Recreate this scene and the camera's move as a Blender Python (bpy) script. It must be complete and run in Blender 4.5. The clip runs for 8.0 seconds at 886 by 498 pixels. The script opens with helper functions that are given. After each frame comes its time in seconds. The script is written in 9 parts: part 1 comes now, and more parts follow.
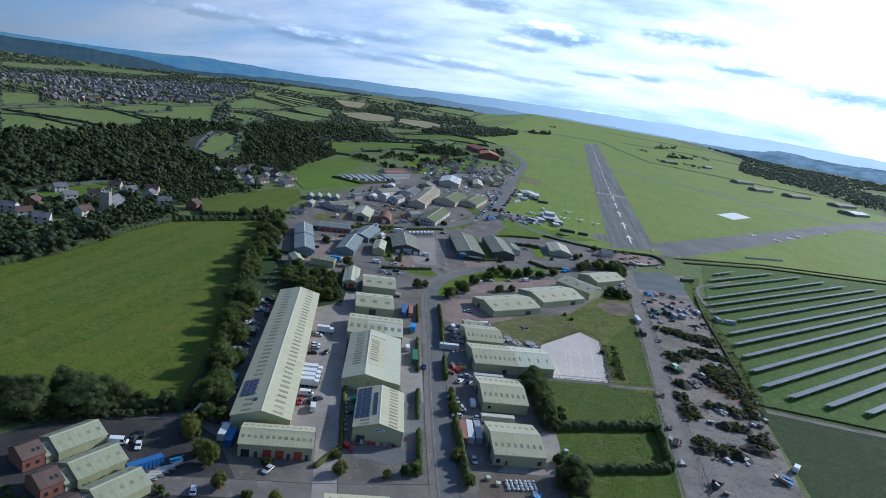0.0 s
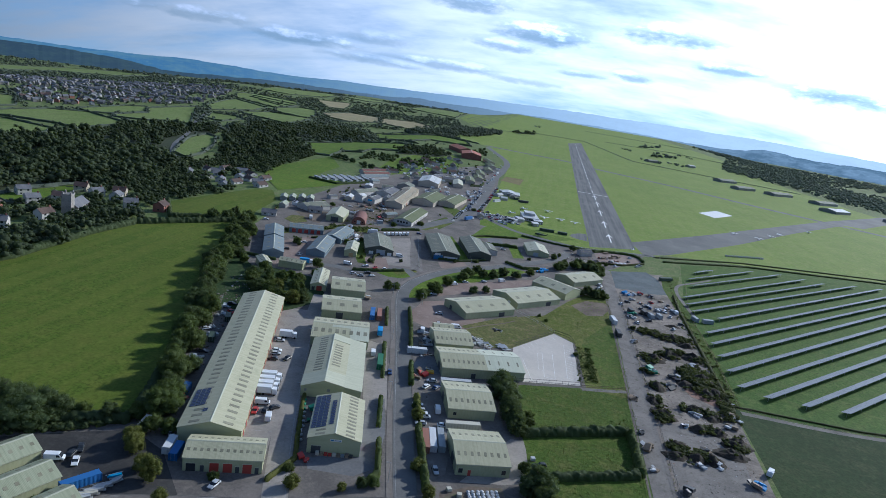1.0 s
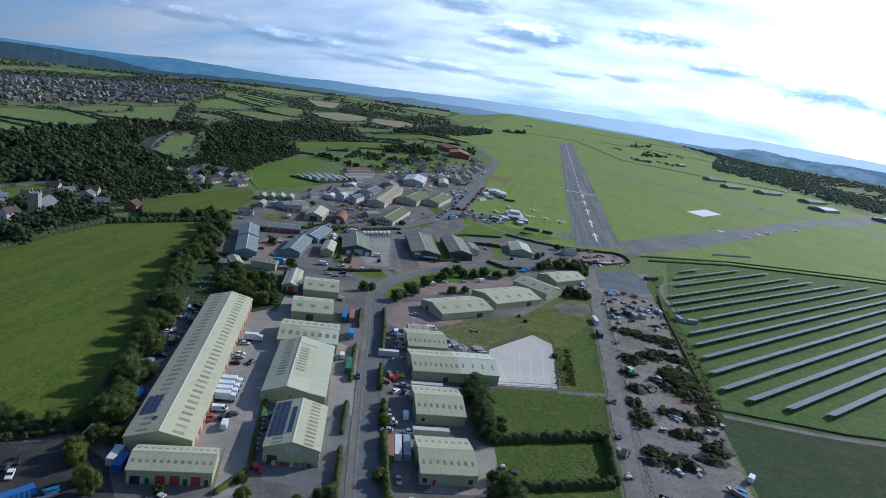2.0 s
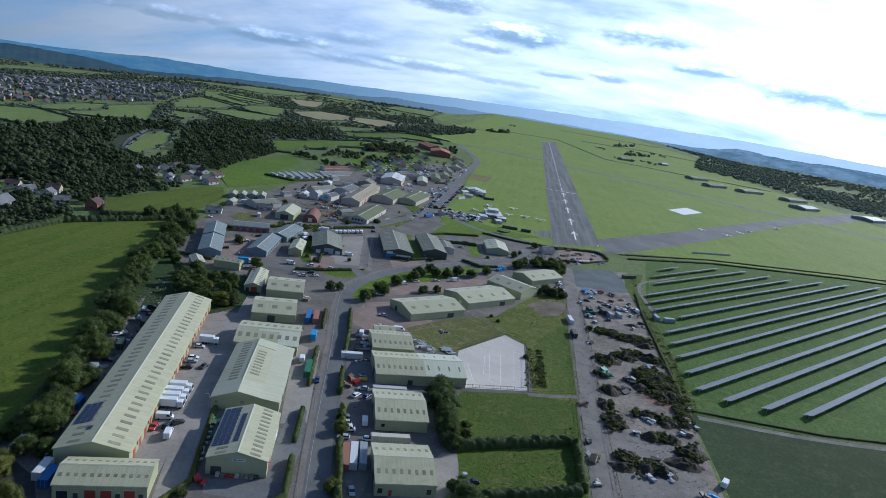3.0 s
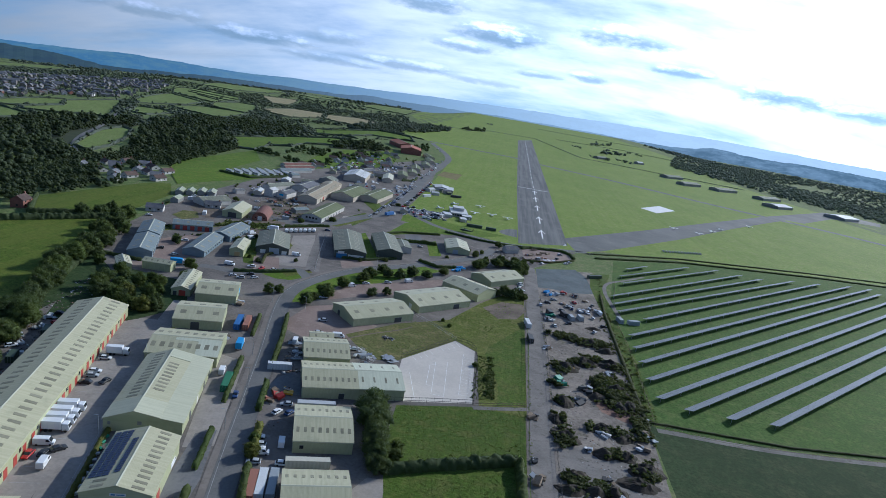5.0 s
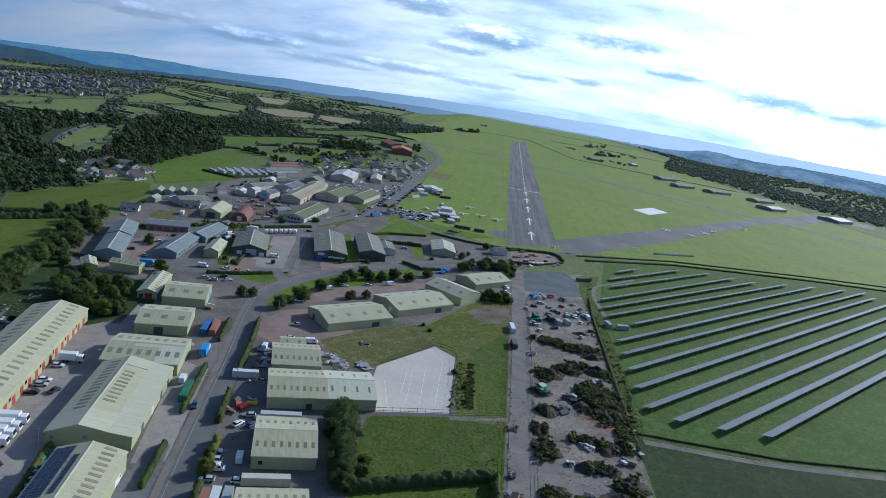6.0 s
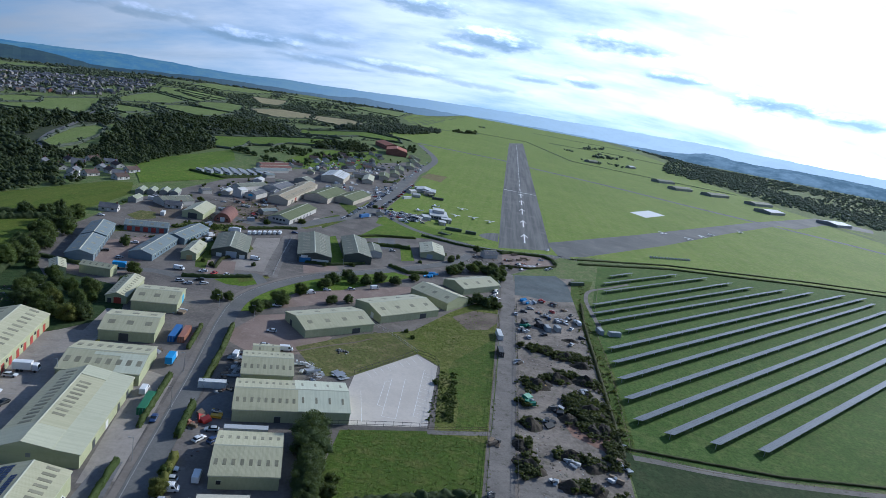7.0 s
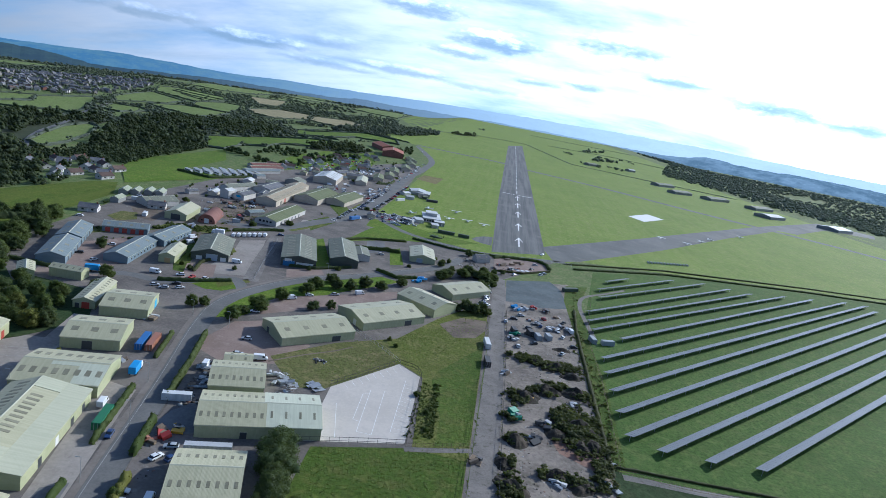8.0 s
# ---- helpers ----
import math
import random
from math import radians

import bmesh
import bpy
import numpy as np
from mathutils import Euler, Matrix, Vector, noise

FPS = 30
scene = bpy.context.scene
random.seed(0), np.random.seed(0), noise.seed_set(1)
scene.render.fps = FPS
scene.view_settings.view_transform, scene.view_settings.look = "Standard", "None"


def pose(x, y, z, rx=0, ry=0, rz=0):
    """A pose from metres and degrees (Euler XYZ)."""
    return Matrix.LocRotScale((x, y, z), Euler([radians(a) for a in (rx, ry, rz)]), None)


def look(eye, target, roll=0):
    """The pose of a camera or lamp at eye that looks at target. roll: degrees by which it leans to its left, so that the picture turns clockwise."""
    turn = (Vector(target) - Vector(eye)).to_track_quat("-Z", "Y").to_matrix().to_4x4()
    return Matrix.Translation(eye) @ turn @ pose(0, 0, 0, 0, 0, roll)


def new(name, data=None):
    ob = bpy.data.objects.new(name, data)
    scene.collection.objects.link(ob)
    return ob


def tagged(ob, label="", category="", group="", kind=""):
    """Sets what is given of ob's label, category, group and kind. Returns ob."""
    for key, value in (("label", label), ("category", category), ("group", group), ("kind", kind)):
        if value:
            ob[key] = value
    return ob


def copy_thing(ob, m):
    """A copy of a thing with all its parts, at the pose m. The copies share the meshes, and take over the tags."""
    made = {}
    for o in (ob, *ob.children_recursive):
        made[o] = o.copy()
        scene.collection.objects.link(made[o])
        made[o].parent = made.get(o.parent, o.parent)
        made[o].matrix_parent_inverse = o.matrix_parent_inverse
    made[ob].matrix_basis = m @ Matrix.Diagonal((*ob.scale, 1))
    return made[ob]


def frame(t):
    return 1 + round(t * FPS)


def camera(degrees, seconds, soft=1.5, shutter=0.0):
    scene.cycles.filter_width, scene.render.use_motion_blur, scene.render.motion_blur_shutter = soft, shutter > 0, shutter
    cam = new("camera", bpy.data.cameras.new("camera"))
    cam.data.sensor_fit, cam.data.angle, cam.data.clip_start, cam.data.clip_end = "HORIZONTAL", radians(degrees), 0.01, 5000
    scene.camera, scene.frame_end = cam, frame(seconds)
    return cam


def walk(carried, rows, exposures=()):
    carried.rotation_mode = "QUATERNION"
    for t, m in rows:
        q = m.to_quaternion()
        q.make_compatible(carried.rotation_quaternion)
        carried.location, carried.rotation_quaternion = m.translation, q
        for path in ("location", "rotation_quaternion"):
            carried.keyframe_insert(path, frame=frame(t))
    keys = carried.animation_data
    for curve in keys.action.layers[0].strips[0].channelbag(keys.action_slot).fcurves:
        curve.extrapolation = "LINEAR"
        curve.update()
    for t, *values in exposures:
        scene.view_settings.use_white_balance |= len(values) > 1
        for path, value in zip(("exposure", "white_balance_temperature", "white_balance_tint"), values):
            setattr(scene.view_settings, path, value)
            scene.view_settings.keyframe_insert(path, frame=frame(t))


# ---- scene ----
cam = camera(70.3, 8.0, 0.55)
PATH = [
    (0, (-57.676, -576.853, 121.02), (-57.982, -574.944, 120.508), 9.7),
    (0.5, (-53.66, -571.636, 120.734), (-53.943, -569.722, 120.226), 9.6),
    (1, (-49.659, -566.394, 120.31), (-49.929, -564.477, 119.806), 9.5),
    (1.5, (-45.665, -560.957, 119.712), (-45.928, -559.04, 119.21), 9.4),
    (3, (-34.009, -543.66, 116.237), (-34.217, -541.733, 115.745), 9.5),
    (3.5, (-30.244, -537.77, 115.531), (-30.433, -535.84, 115.041), 9.4),
    (4, (-26.599, -531.734, 114.872), (-26.773, -529.802, 114.383), 9.6),
    (4.5, (-23.167, -525.49, 114.223), (-23.327, -523.557, 113.736), 9.7),
    (6, (-13.734, -506.019, 111.259), (-13.869, -504.081, 110.783), 10.0),
    (6.5, (-10.793, -499.593, 110.739), (-10.926, -497.654, 110.266), 10.1),
    (7, (-7.998, -493.244, 110.313), (-8.13, -491.305, 109.843), 10.3),
    (7.5, (-5.277, -486.852, 109.986), (-5.41, -484.912, 109.521), 10.5),
    (8, (-2.53, -480.38, 109.784), (-2.664, -478.439, 109.32), 10.7),
]
walk(cam, [(t, look(eye, target, roll)) for t, eye, target, roll in PATH],
     exposures=[(0, -0.15, 5020, 8), (3, -0.25, 5020, 8), (5.8, -0.25, 5020, 8), (7.2, -0.2, 5020, 8), (8, 0.04, 5020, 8)])

# ---------- world, sun ----------
SUN_AZ, SUN_EL = 45.0, 26.0     # degrees right of +y, degrees up
world = bpy.data.worlds.new("sky")
scene.world = world
world.use_nodes = True
wt = world.node_tree
wt.nodes.clear()


def wnode(kind, **props):
    n = wt.nodes.new(kind)
    for k, v in props.items():
        if k == "op":
            n.operation = v
        elif k == "clampit":
            n.use_clamp = v
    return n


def wmath(op, a, b=None, clampit=False):
    n = wnode("ShaderNodeMath", op=op, clampit=clampit)
    for i, v in enumerate((a, b)):
        if v is None:
            continue
        if isinstance(v, (int, float)):
            n.inputs[i].default_value = v
        else:
            wt.links.new(v, n.inputs[i])
    return n.outputs[0]


wcoord = wnode("ShaderNodeTexCoord")
wsep = wnode("ShaderNodeSeparateXYZ")
wt.links.new(wcoord.outputs["Generated"], wsep.inputs[0])
up = wmath("MAXIMUM", wmath("ADD", wsep.outputs[2], 0.05), 0.012)
wcomb = wnode("ShaderNodeCombineXYZ")
wt.links.new(wsep.outputs[0], wcomb.inputs[0])
wt.links.new(wsep.outputs[1], wcomb.inputs[1])
wt.links.new(wmath("ADD", up, 0.16), wcomb.inputs[2])
sky = wnode("ShaderNodeTexSky")
sky.sky_type = "NISHITA"
sky.sun_disc = False
sky.sun_elevation = radians(SUN_EL)
sky.sun_rotation = radians(SUN_AZ)
sky.altitude = 300
sky.air_density, sky.dust_density, sky.ozone_density = 1.2, 0.6, 3.0
wt.links.new(wcomb.outputs[0], sky.inputs[0])
# cloud layer: the direction meets a plane overhead
lift = wmath("ADD", up, 0.3)
cu, cv = wmath("DIVIDE", wsep.outputs[0], lift), wmath("DIVIDE", wsep.outputs[1], lift)
cvec = wnode("ShaderNodeCombineXYZ")
wt.links.new(cu, cvec.inputs[0])
wt.links.new(cv, cvec.inputs[1])


def wnoise(scale, detail, rough, offset, stretch=(1, 1)):
    m = wnode("ShaderNodeMapping")
    m.inputs["Location"].default_value = (offset, offset * 0.7, 0)
    m.inputs["Scale"].default_value = (stretch[0], stretch[1], 1)
    m.inputs["Rotation"].default_value = (0, 0, 0.35)
    wt.links.new(cvec.outputs[0], m.inputs[0])
    n = wnode("ShaderNodeTexNoise")
    n.inputs["Scale"].default_value = scale
    n.inputs["Detail"].default_value = detail
    n.inputs["Roughness"].default_value = rough
    wt.links.new(m.outputs[0], n.inputs["Vector"])
    return n.outputs[0]


def wramp(v, a, b):
    n = wnode("ShaderNodeMapRange")
    n.interpolation_type = "SMOOTHSTEP"
    wt.links.new(v, n.inputs[0])
    n.inputs[1].default_value, n.inputs[2].default_value = a, b
    return n.outputs[0]


sdot = wnode("ShaderNodeVectorMath")
sdot.operation = "DOT_PRODUCT"
wt.links.new(wcoord.outputs["Generated"], sdot.inputs[0])
sdot.inputs[1].default_value = (math.sin(radians(SUN_AZ)) * math.cos(radians(SUN_EL)), math.cos(radians(SUN_AZ)) * math.cos(radians(SUN_EL)), math.sin(radians(SUN_EL)))
facing = wmath("MAXIMUM", sdot.outputs["Value"], 0.0)
toward = wmath("POWER", facing, 4.0)
# the cloud is thinned overhead, above the view, to cut the sky's fill light
overhead = wmath("SUBTRACT", 1.0, wmath("MULTIPLY", wramp(wsep.outputs[2], 0.24, 0.5), 0.9))
cover = wmath("MULTIPLY", wramp(wnoise(2.1, 9, 0.58, 3.1, (0.55, 1.2)), 0.22, 0.66), overhead)
# single cumulus clouds: direction, elevation, half width, half height (degrees) and density
CUMULUS = [(-9.4, 7.0, 4.2, 1.2, 0.9), (-2.6, 5.2, 4.4, 1.25, 1.0), (-5.5, 3.9, 3.6, 0.7, 0.8), (7.6, 6.5, 4.6, 1.2, 0.97), (20.6, 3.7, 3.6, 1.2, 1.0),
           (5.5, 3.0, 1.9, 0.6, 0.85), (12.6, 4.6, 2.6, 0.6, 0.93), (-10.5, 1.5, 6.5, 0.7, 0.75), (-3.2, 1.3, 4.0, 0.55, 0.6), (-37.0, 2.5, 4.2, 0.55, 0.5),
           (-30.5, 2.1, 5.2, 0.7, 0.65), (-23.0, 1.7, 5.0, 0.8, 0.75), (-16.5, 2.7, 3.2, 0.8, 0.55), (26.5, 3.3, 2.4, 0.8, 0.93), (1.5, 2.6, 2.2, 0.4, 0.7), (-17.0, 0.9, 5.0, 0.5, 0.6)]
azim = wmath("MULTIPLY", wmath("ARCTAN2", wsep.outputs[0], wsep.outputs[1]), 57.2958)
elev = wmath("MULTIPLY", wmath("ARCSINE", wsep.outputs[2]), 57.2958)
avec = wnode("ShaderNodeCombineXYZ")
wt.links.new(azim, avec.inputs[0])
wt.links.new(wmath("MULTIPLY", elev, 2.6), avec.inputs[1])


def ragged(scale, offset):
    m = wnode("ShaderNodeMapping")
    m.inputs["Location"].default_value = (offset, 0, 0)
    wt.links.new(avec.outputs[0], m.inputs[0])
    n = wnode("ShaderNodeTexNoise")
    n.inputs["Scale"].default_value = scale
    n.inputs["Detail"].default_value = 7
    n.inputs["Roughness"].default_value = 0.6
    wt.links.new(m.outputs[0], n.inputs["Vector"])
    return wmath("SUBTRACT", n.outputs[0], 0.5)


rag = wmath("ADD", wmath("MULTIPLY", ragged(0.28, 4.0), 3.6), wmath("MULTIPLY", ragged(0.9, 9.0), 1.4))
bank = cap_light = None
for ca, ce, cw, ch, density in CUMULUS:
    du = wmath("DIVIDE", wmath("SUBTRACT", azim, ca), cw)
    dv = wmath("DIVIDE", wmath("SUBTRACT", elev, ce), ch)
    low = wmath("MULTIPLY", wmath("MINIMUM", dv, 0.0), 1.5)
    q = wmath("ADD", wmath("MULTIPLY", du, du), wmath("ADD", wmath("MULTIPLY", wmath("MAXIMUM", dv, 0.0), wmath("MAXIMUM", dv, 0.0)), wmath("MULTIPLY", low, low)))
    body = wmath("MULTIPLY", wmath("SUBTRACT", 1.0, wramp(wmath("ADD", q, rag), 0.0, 1.5)), density)
    crown = wmath("MULTIPLY", body, wramp(wmath("SUBTRACT", dv, wmath("MULTIPLY", rag, 0.6)), -0.1, 0.7))
    bank = body if bank is None else wmath("MAXIMUM", bank, body)
    cap_light = crown if cap_light is None else wmath("MAXIMUM", cap_light, crown)
# faint streaky cloud between them
streak = wmath("MULTIPLY", wramp(wnoise(3.4, 8, 0.6, 5.2, (0.4, 1.5)), 0.5, 0.72), 0.3)
bank = wmath("MULTIPLY", wmath("MAXIMUM", bank, streak), overhead)
lit = cap_light
SKY_STRENGTH = 0.125
hazemix = wnode("ShaderNodeMix")
hazemix.data_type = "RGBA"
wt.links.new(wmath("MULTIPLY", cover, 0.8), hazemix.inputs[0])
wt.links.new(sky.outputs[0], hazemix.inputs[6])
# thin cloud scatters sunlight forward: it is brightest towards the sun
cl = wmath("ADD", wmath("ADD", wmath("MULTIPLY", toward, 14.0), wmath("MULTIPLY", facing, 12.0)), 2.8)
ccol = wnode("ShaderNodeCombineColor")
wt.links.new(wmath("MULTIPLY", cl, 1.0), ccol.inputs[0])
wt.links.new(wmath("MULTIPLY", cl, 0.99), ccol.inputs[1])
wt.links.new(wmath("MULTIPLY", cl, 1.0), ccol.inputs[2])
wt.links.new(ccol.outputs[0], hazemix.inputs[7])
# thicker cloud with grey-blue undersides
shade = wmath("MULTIPLY", wmath("ADD", wmath("ADD", wmath("MULTIPLY", toward, 2.6), wmath("MULTIPLY", facing, 2.6)), 2.3), wmath("ADD", 1.0, wmath("MULTIPLY", lit, 2.2)))
bcol = wnode("ShaderNodeCombineColor")
wt.links.new(wmath("MULTIPLY", shade, wmath("ADD", 0.72, wmath("MULTIPLY", lit, 0.3))), bcol.inputs[0])
wt.links.new(wmath("MULTIPLY", shade, 0.97), bcol.inputs[1])
wt.links.new(wmath("MULTIPLY", shade, 1.2), bcol.inputs[2])
bankmix = wnode("ShaderNodeMix")
bankmix.data_type = "RGBA"
wt.links.new(wmath("MULTIPLY", bank, 0.96), bankmix.inputs[0])
wt.links.new(hazemix.outputs[2], bankmix.inputs[6])
wt.links.new(bcol.outputs[0], bankmix.inputs[7])
bg = wnode("ShaderNodeBackground")
bg.inputs[1].default_value = SKY_STRENGTH
wt.links.new(bankmix.outputs[2], bg.inputs[0])
wout = wnode("ShaderNodeOutputWorld")
wt.links.new(bg.outputs[0], wout.inputs[0])

sun = new("sun", bpy.data.lights.new("sun", "SUN"))
sun.data.energy = 5.0
sun.data.angle = radians(0.6)
sun.data.color = (1.0, 0.87, 0.68)
saz, sel = radians(SUN_AZ), radians(SUN_EL)
sun_from = Vector((math.sin(saz) * math.cos(sel), math.cos(saz) * math.cos(sel), math.sin(sel)))
sun.matrix_world = look(sun_from * 500, (0, 0, 0))

# ---------- materials ----------


class Nodes:
    def __init__(self, name):
        self.m = bpy.data.materials.new(name)
        self.m.use_nodes = True
        self.t = self.m.node_tree
        self.t.nodes.clear()
        self.bsdf = self.t.nodes.new("ShaderNodeBsdfPrincipled")
        out = self.t.nodes.new("ShaderNodeOutputMaterial")
        self.t.links.new(self.bsdf.outputs[0], out.inputs[0])

    def put(self, v, socket):
        if isinstance(v, (int, float)):
            socket.default_value = v
        elif isinstance(v, tuple):
            socket.default_value = (*v, 1) if len(v) == 3 and socket.type == "RGBA" else v
        else:
            self.t.links.new(v, socket)

    def where(self, kind="world", scale=(1, 1, 1)):
        if kind == "world":
            v = self.t.nodes.new("ShaderNodeNewGeometry").outputs["Position"]
        else:
            v = self.t.nodes.new("ShaderNodeTexCoord").outputs["Object"]
        m = self.t.nodes.new("ShaderNodeMapping")
        m.inputs["Scale"].default_value = scale
        self.t.links.new(v, m.inputs[0])
        return m.outputs[0]

    def noise(self, vec, scale, detail=4, rough=0.55):
        n = self.t.nodes.new("ShaderNodeTexNoise")
        n.inputs["Scale"].default_value = scale
        n.inputs["Detail"].default_value = detail
        n.inputs["Roughness"].default_value = rough
        self.t.links.new(vec, n.inputs["Vector"])
        return n.outputs[0]

    def ramp(self, v, a, b, lo=0.0, hi=1.0):
        n = self.t.nodes.new("ShaderNodeMapRange")
        n.interpolation_type = "SMOOTHSTEP"
        self.put(v, n.inputs[0])
        for i, w in enumerate((a, b, lo, hi)):
            n.inputs[i + 1].default_value = w
        return n.outputs[0]

    def mix(self, f, a, b, blend="MIX"):
        n = self.t.nodes.new("ShaderNodeMix")
        n.data_type = "RGBA"
        n.blend_type = blend
        self.put(f, n.inputs[0])
        self.put(a, n.inputs[6])
        self.put(b, n.inputs[7])
        return n.outputs[2]

    def math(self, op, a, b):
        n = self.t.nodes.new("ShaderNodeMath")
        n.operation = op
        self.put(a, n.inputs[0])
        self.put(b, n.inputs[1])
        return n.outputs[0]

    def random(self):
        return self.t.nodes.new("ShaderNodeObjectInfo").outputs["Random"]

    def island(self):
        return self.t.nodes.new("ShaderNodeNewGeometry").outputs["Random Per Island"]

    def bump(self, h, strength, distance):
        n = self.t.nodes.new("ShaderNodeBump")
        n.inputs["Strength"].default_value = strength
        n.inputs["Distance"].default_value = distance
        self.t.links.new(h, n.inputs["Height"])
        self.t.links.new(n.outputs[0], self.bsdf.inputs["Normal"])

    def done(self, color, rough=0.8, metal=0.0, spec=0.4):
        self.put(color, self.bsdf.inputs["Base Color"])
        self.put(rough, self.bsdf.inputs["Roughness"])
        self.put(metal, self.bsdf.inputs["Metallic"])
        self.bsdf.inputs["Specular IOR Level"].default_value = spec
        return self.m


def surface(name, a, b, small=1.5, large=0.08, rough=0.85, metal=0.0, bump=0.0, kind="world", stain=None, spec=0.3, vary=0.0):
    """Two tones mixed by coarse and fine noise, with stains and a fine relief."""
    n = Nodes(name)
    vec = n.where(kind)
    f1, f2 = n.noise(vec, large, 4, 0.6), n.noise(vec, small, 5, 0.65)
    f = n.ramp(n.math("ADD", n.math("MULTIPLY", f1, 0.6), n.math("MULTIPLY", f2, 0.4)), 0.36, 0.64)
    c = n.mix(f, a, b)
    if stain:
        c = n.mix(n.ramp(n.noise(vec, large * 3.1, 6, 0.7), 0.52, 0.7, 0, 0.75), c, stain)
    if vary:
        c = n.mix(n.ramp(n.random(), 0, 1, 0, vary), c, tuple(x * 0.45 for x in a))
    if bump:
        n.bump(f2, 0.6, bump)
    return n.done(c, rough, metal, spec)


def grass(name, a, b, dry, mow=0.0, mow_angle=0.0, tuft=0.15, rough=0.95, spec=0.15):
    n = Nodes(name)
    vec = n.where("world")
    big, mid, fine = n.noise(vec, 0.012, 4, 0.6), n.noise(vec, 0.11, 5, 0.65), n.noise(vec, 0.75, 6, 0.72)
    c = n.mix(n.ramp(big, 0.35, 0.65), a, b)
    c = n.mix(n.ramp(mid, 0.45, 0.68, 0, 0.75), c, dry)
    c = n.mix(n.ramp(fine, 0.38, 0.66, 0.0, 0.72), c, tuple(x * 0.42 for x in a))
    c = n.mix(n.ramp(n.noise(vec, 0.27, 4, 0.6), 0.5, 0.68, 0.0, 0.35), c, tuple(x * 1.35 for x in dry))
    c = n.mix(n.ramp(n.noise(vec, 0.035, 6, 0.7), 0.5, 0.66, 0, 0.45), c, tuple(x * 0.6 for x in b))
    if mow:
        m = n.t.nodes.new("ShaderNodeMapping")
        m.inputs["Rotation"].default_value = (0, 0, radians(mow_angle))
        m.inputs["Scale"].default_value = (0.16, 0.004, 1)
        n.t.links.new(vec, m.inputs[0])
        c = n.mix(n.ramp(n.noise(m.outputs[0], 1.0, 2, 0.5), 0.42, 0.58, 0, mow), c, dry)
    n.bump(fine, 0.8, tuft)
    return n.done(c, rough, 0, spec)


def sheeting(name, a, b, dirt, rough=0.45, metal=0.0, rib=1.0, spec=0.4):
    """Profiled metal sheet: streaks run down the slope (local x), sheets lap along local y."""
    n = Nodes(name)
    v = n.where("object", (0.05, 1.1 * rib, 0.4))
    streak = n.noise(v, 1.0, 4, 0.6)
    c = n.mix(n.ramp(streak, 0.36, 0.64), a, b)
    v2 = n.where("object")
    c = n.mix(n.ramp(n.noise(v2, 0.13, 6, 0.7), 0.50, 0.74, 0, 0.6), c, dirt)
    c = n.mix(n.ramp(n.noise(n.where("object", (0.12, 2.0, 1)), 1.6, 5, 0.7), 0.52, 0.75, 0, 0.4), c, dirt)
    c = n.mix(n.ramp(n.random(), 0, 1, 0, 0.22), c, dirt)
    w = n.t.nodes.new("ShaderNodeTexWave")
    w.bands_direction = "Y"
    w.inputs["Scale"].default_value = 1.0
    n.t.links.new(n.where("object"), w.inputs["Vector"])
    n.bump(w.outputs["Fac"], 0.25, 0.04)
    return n.done(c, rough, metal, spec)


def foliage(name, a, b, c3):
    n = Nodes(name)
    c = n.mix(n.island(), a, b)
    c = n.mix(n.ramp(n.random(), 0, 1, 0, 0.55), c, c3)
    c = n.mix(n.ramp(n.noise(n.where("world"), 0.5, 3, 0.6), 0.35, 0.7, 0, 0.5), c, tuple(x * 0.55 for x in a))
    out = next(k for k in n.t.nodes if k.type == "OUTPUT_MATERIAL")
    tr = n.t.nodes.new("ShaderNodeBsdfTranslucent")
    n.t.links.new(n.mix(0.5, c, (0.20, 0.26, 0.03)), tr.inputs[0])
    ms = n.t.nodes.new("ShaderNodeMixShader")
    ms.inputs[0].default_value = 0.38
    n.t.links.new(n.bsdf.outputs[0], ms.inputs[1])
    n.t.links.new(tr.outputs[0], ms.inputs[2])
    n.t.links.new(ms.outputs[0], out.inputs[0])
    return n.done(c, 0.75, 0, 0.2)


def paint(name, c, rough=0.3, metal=0.0, wear=0.12):
    n = Nodes(name)
    v = n.where("object")
    col = n.mix(n.ramp(n.noise(v, 2.2, 5, 0.7), 0.45, 0.75, 0, wear), c, tuple(x * 0.4 + 0.05 for x in c))
    return n.done(col, rough, metal, 0.5)


M = {}
M["ground"] = grass("countryside_grass", (0.12, 0.175, 0.05), (0.155, 0.205, 0.065), (0.22, 0.215, 0.10))
M["pasture"] = grass("hillside_pasture", (0.155, 0.215, 0.05), (0.19, 0.25, 0.07), (0.235, 0.255, 0.10))
M["stubble"] = grass("pale_stubble_field", (0.30, 0.27, 0.14), (0.34, 0.30, 0.16), (0.38, 0.33, 0.19))
M["field"] = grass("pasture_grass", (0.078, 0.125, 0.012), (0.10, 0.146, 0.016), (0.132, 0.148, 0.024), 0.35, 30)
M["meadow"] = grass("rough_meadow_grass", (0.07, 0.12, 0.013), (0.102, 0.152, 0.02), (0.145, 0.145, 0.04), 0, 0, 0.5)
M["solar_grass"] = grass("grass_under_panels", (0.072, 0.134, 0.022), (0.096, 0.164, 0.03), (0.125, 0.162, 0.042), 0, 0, 0.25)
M["dry_meadow"] = grass("dry_tussock_grass", (0.125, 0.14, 0.038), (0.16, 0.16, 0.052), (0.23, 0.19, 0.09), 0, 0, 0.4)
M["lawn"] = grass("mown_grass", (0.105, 0.18, 0.014), (0.14, 0.215, 0.02), (0.175, 0.205, 0.035))
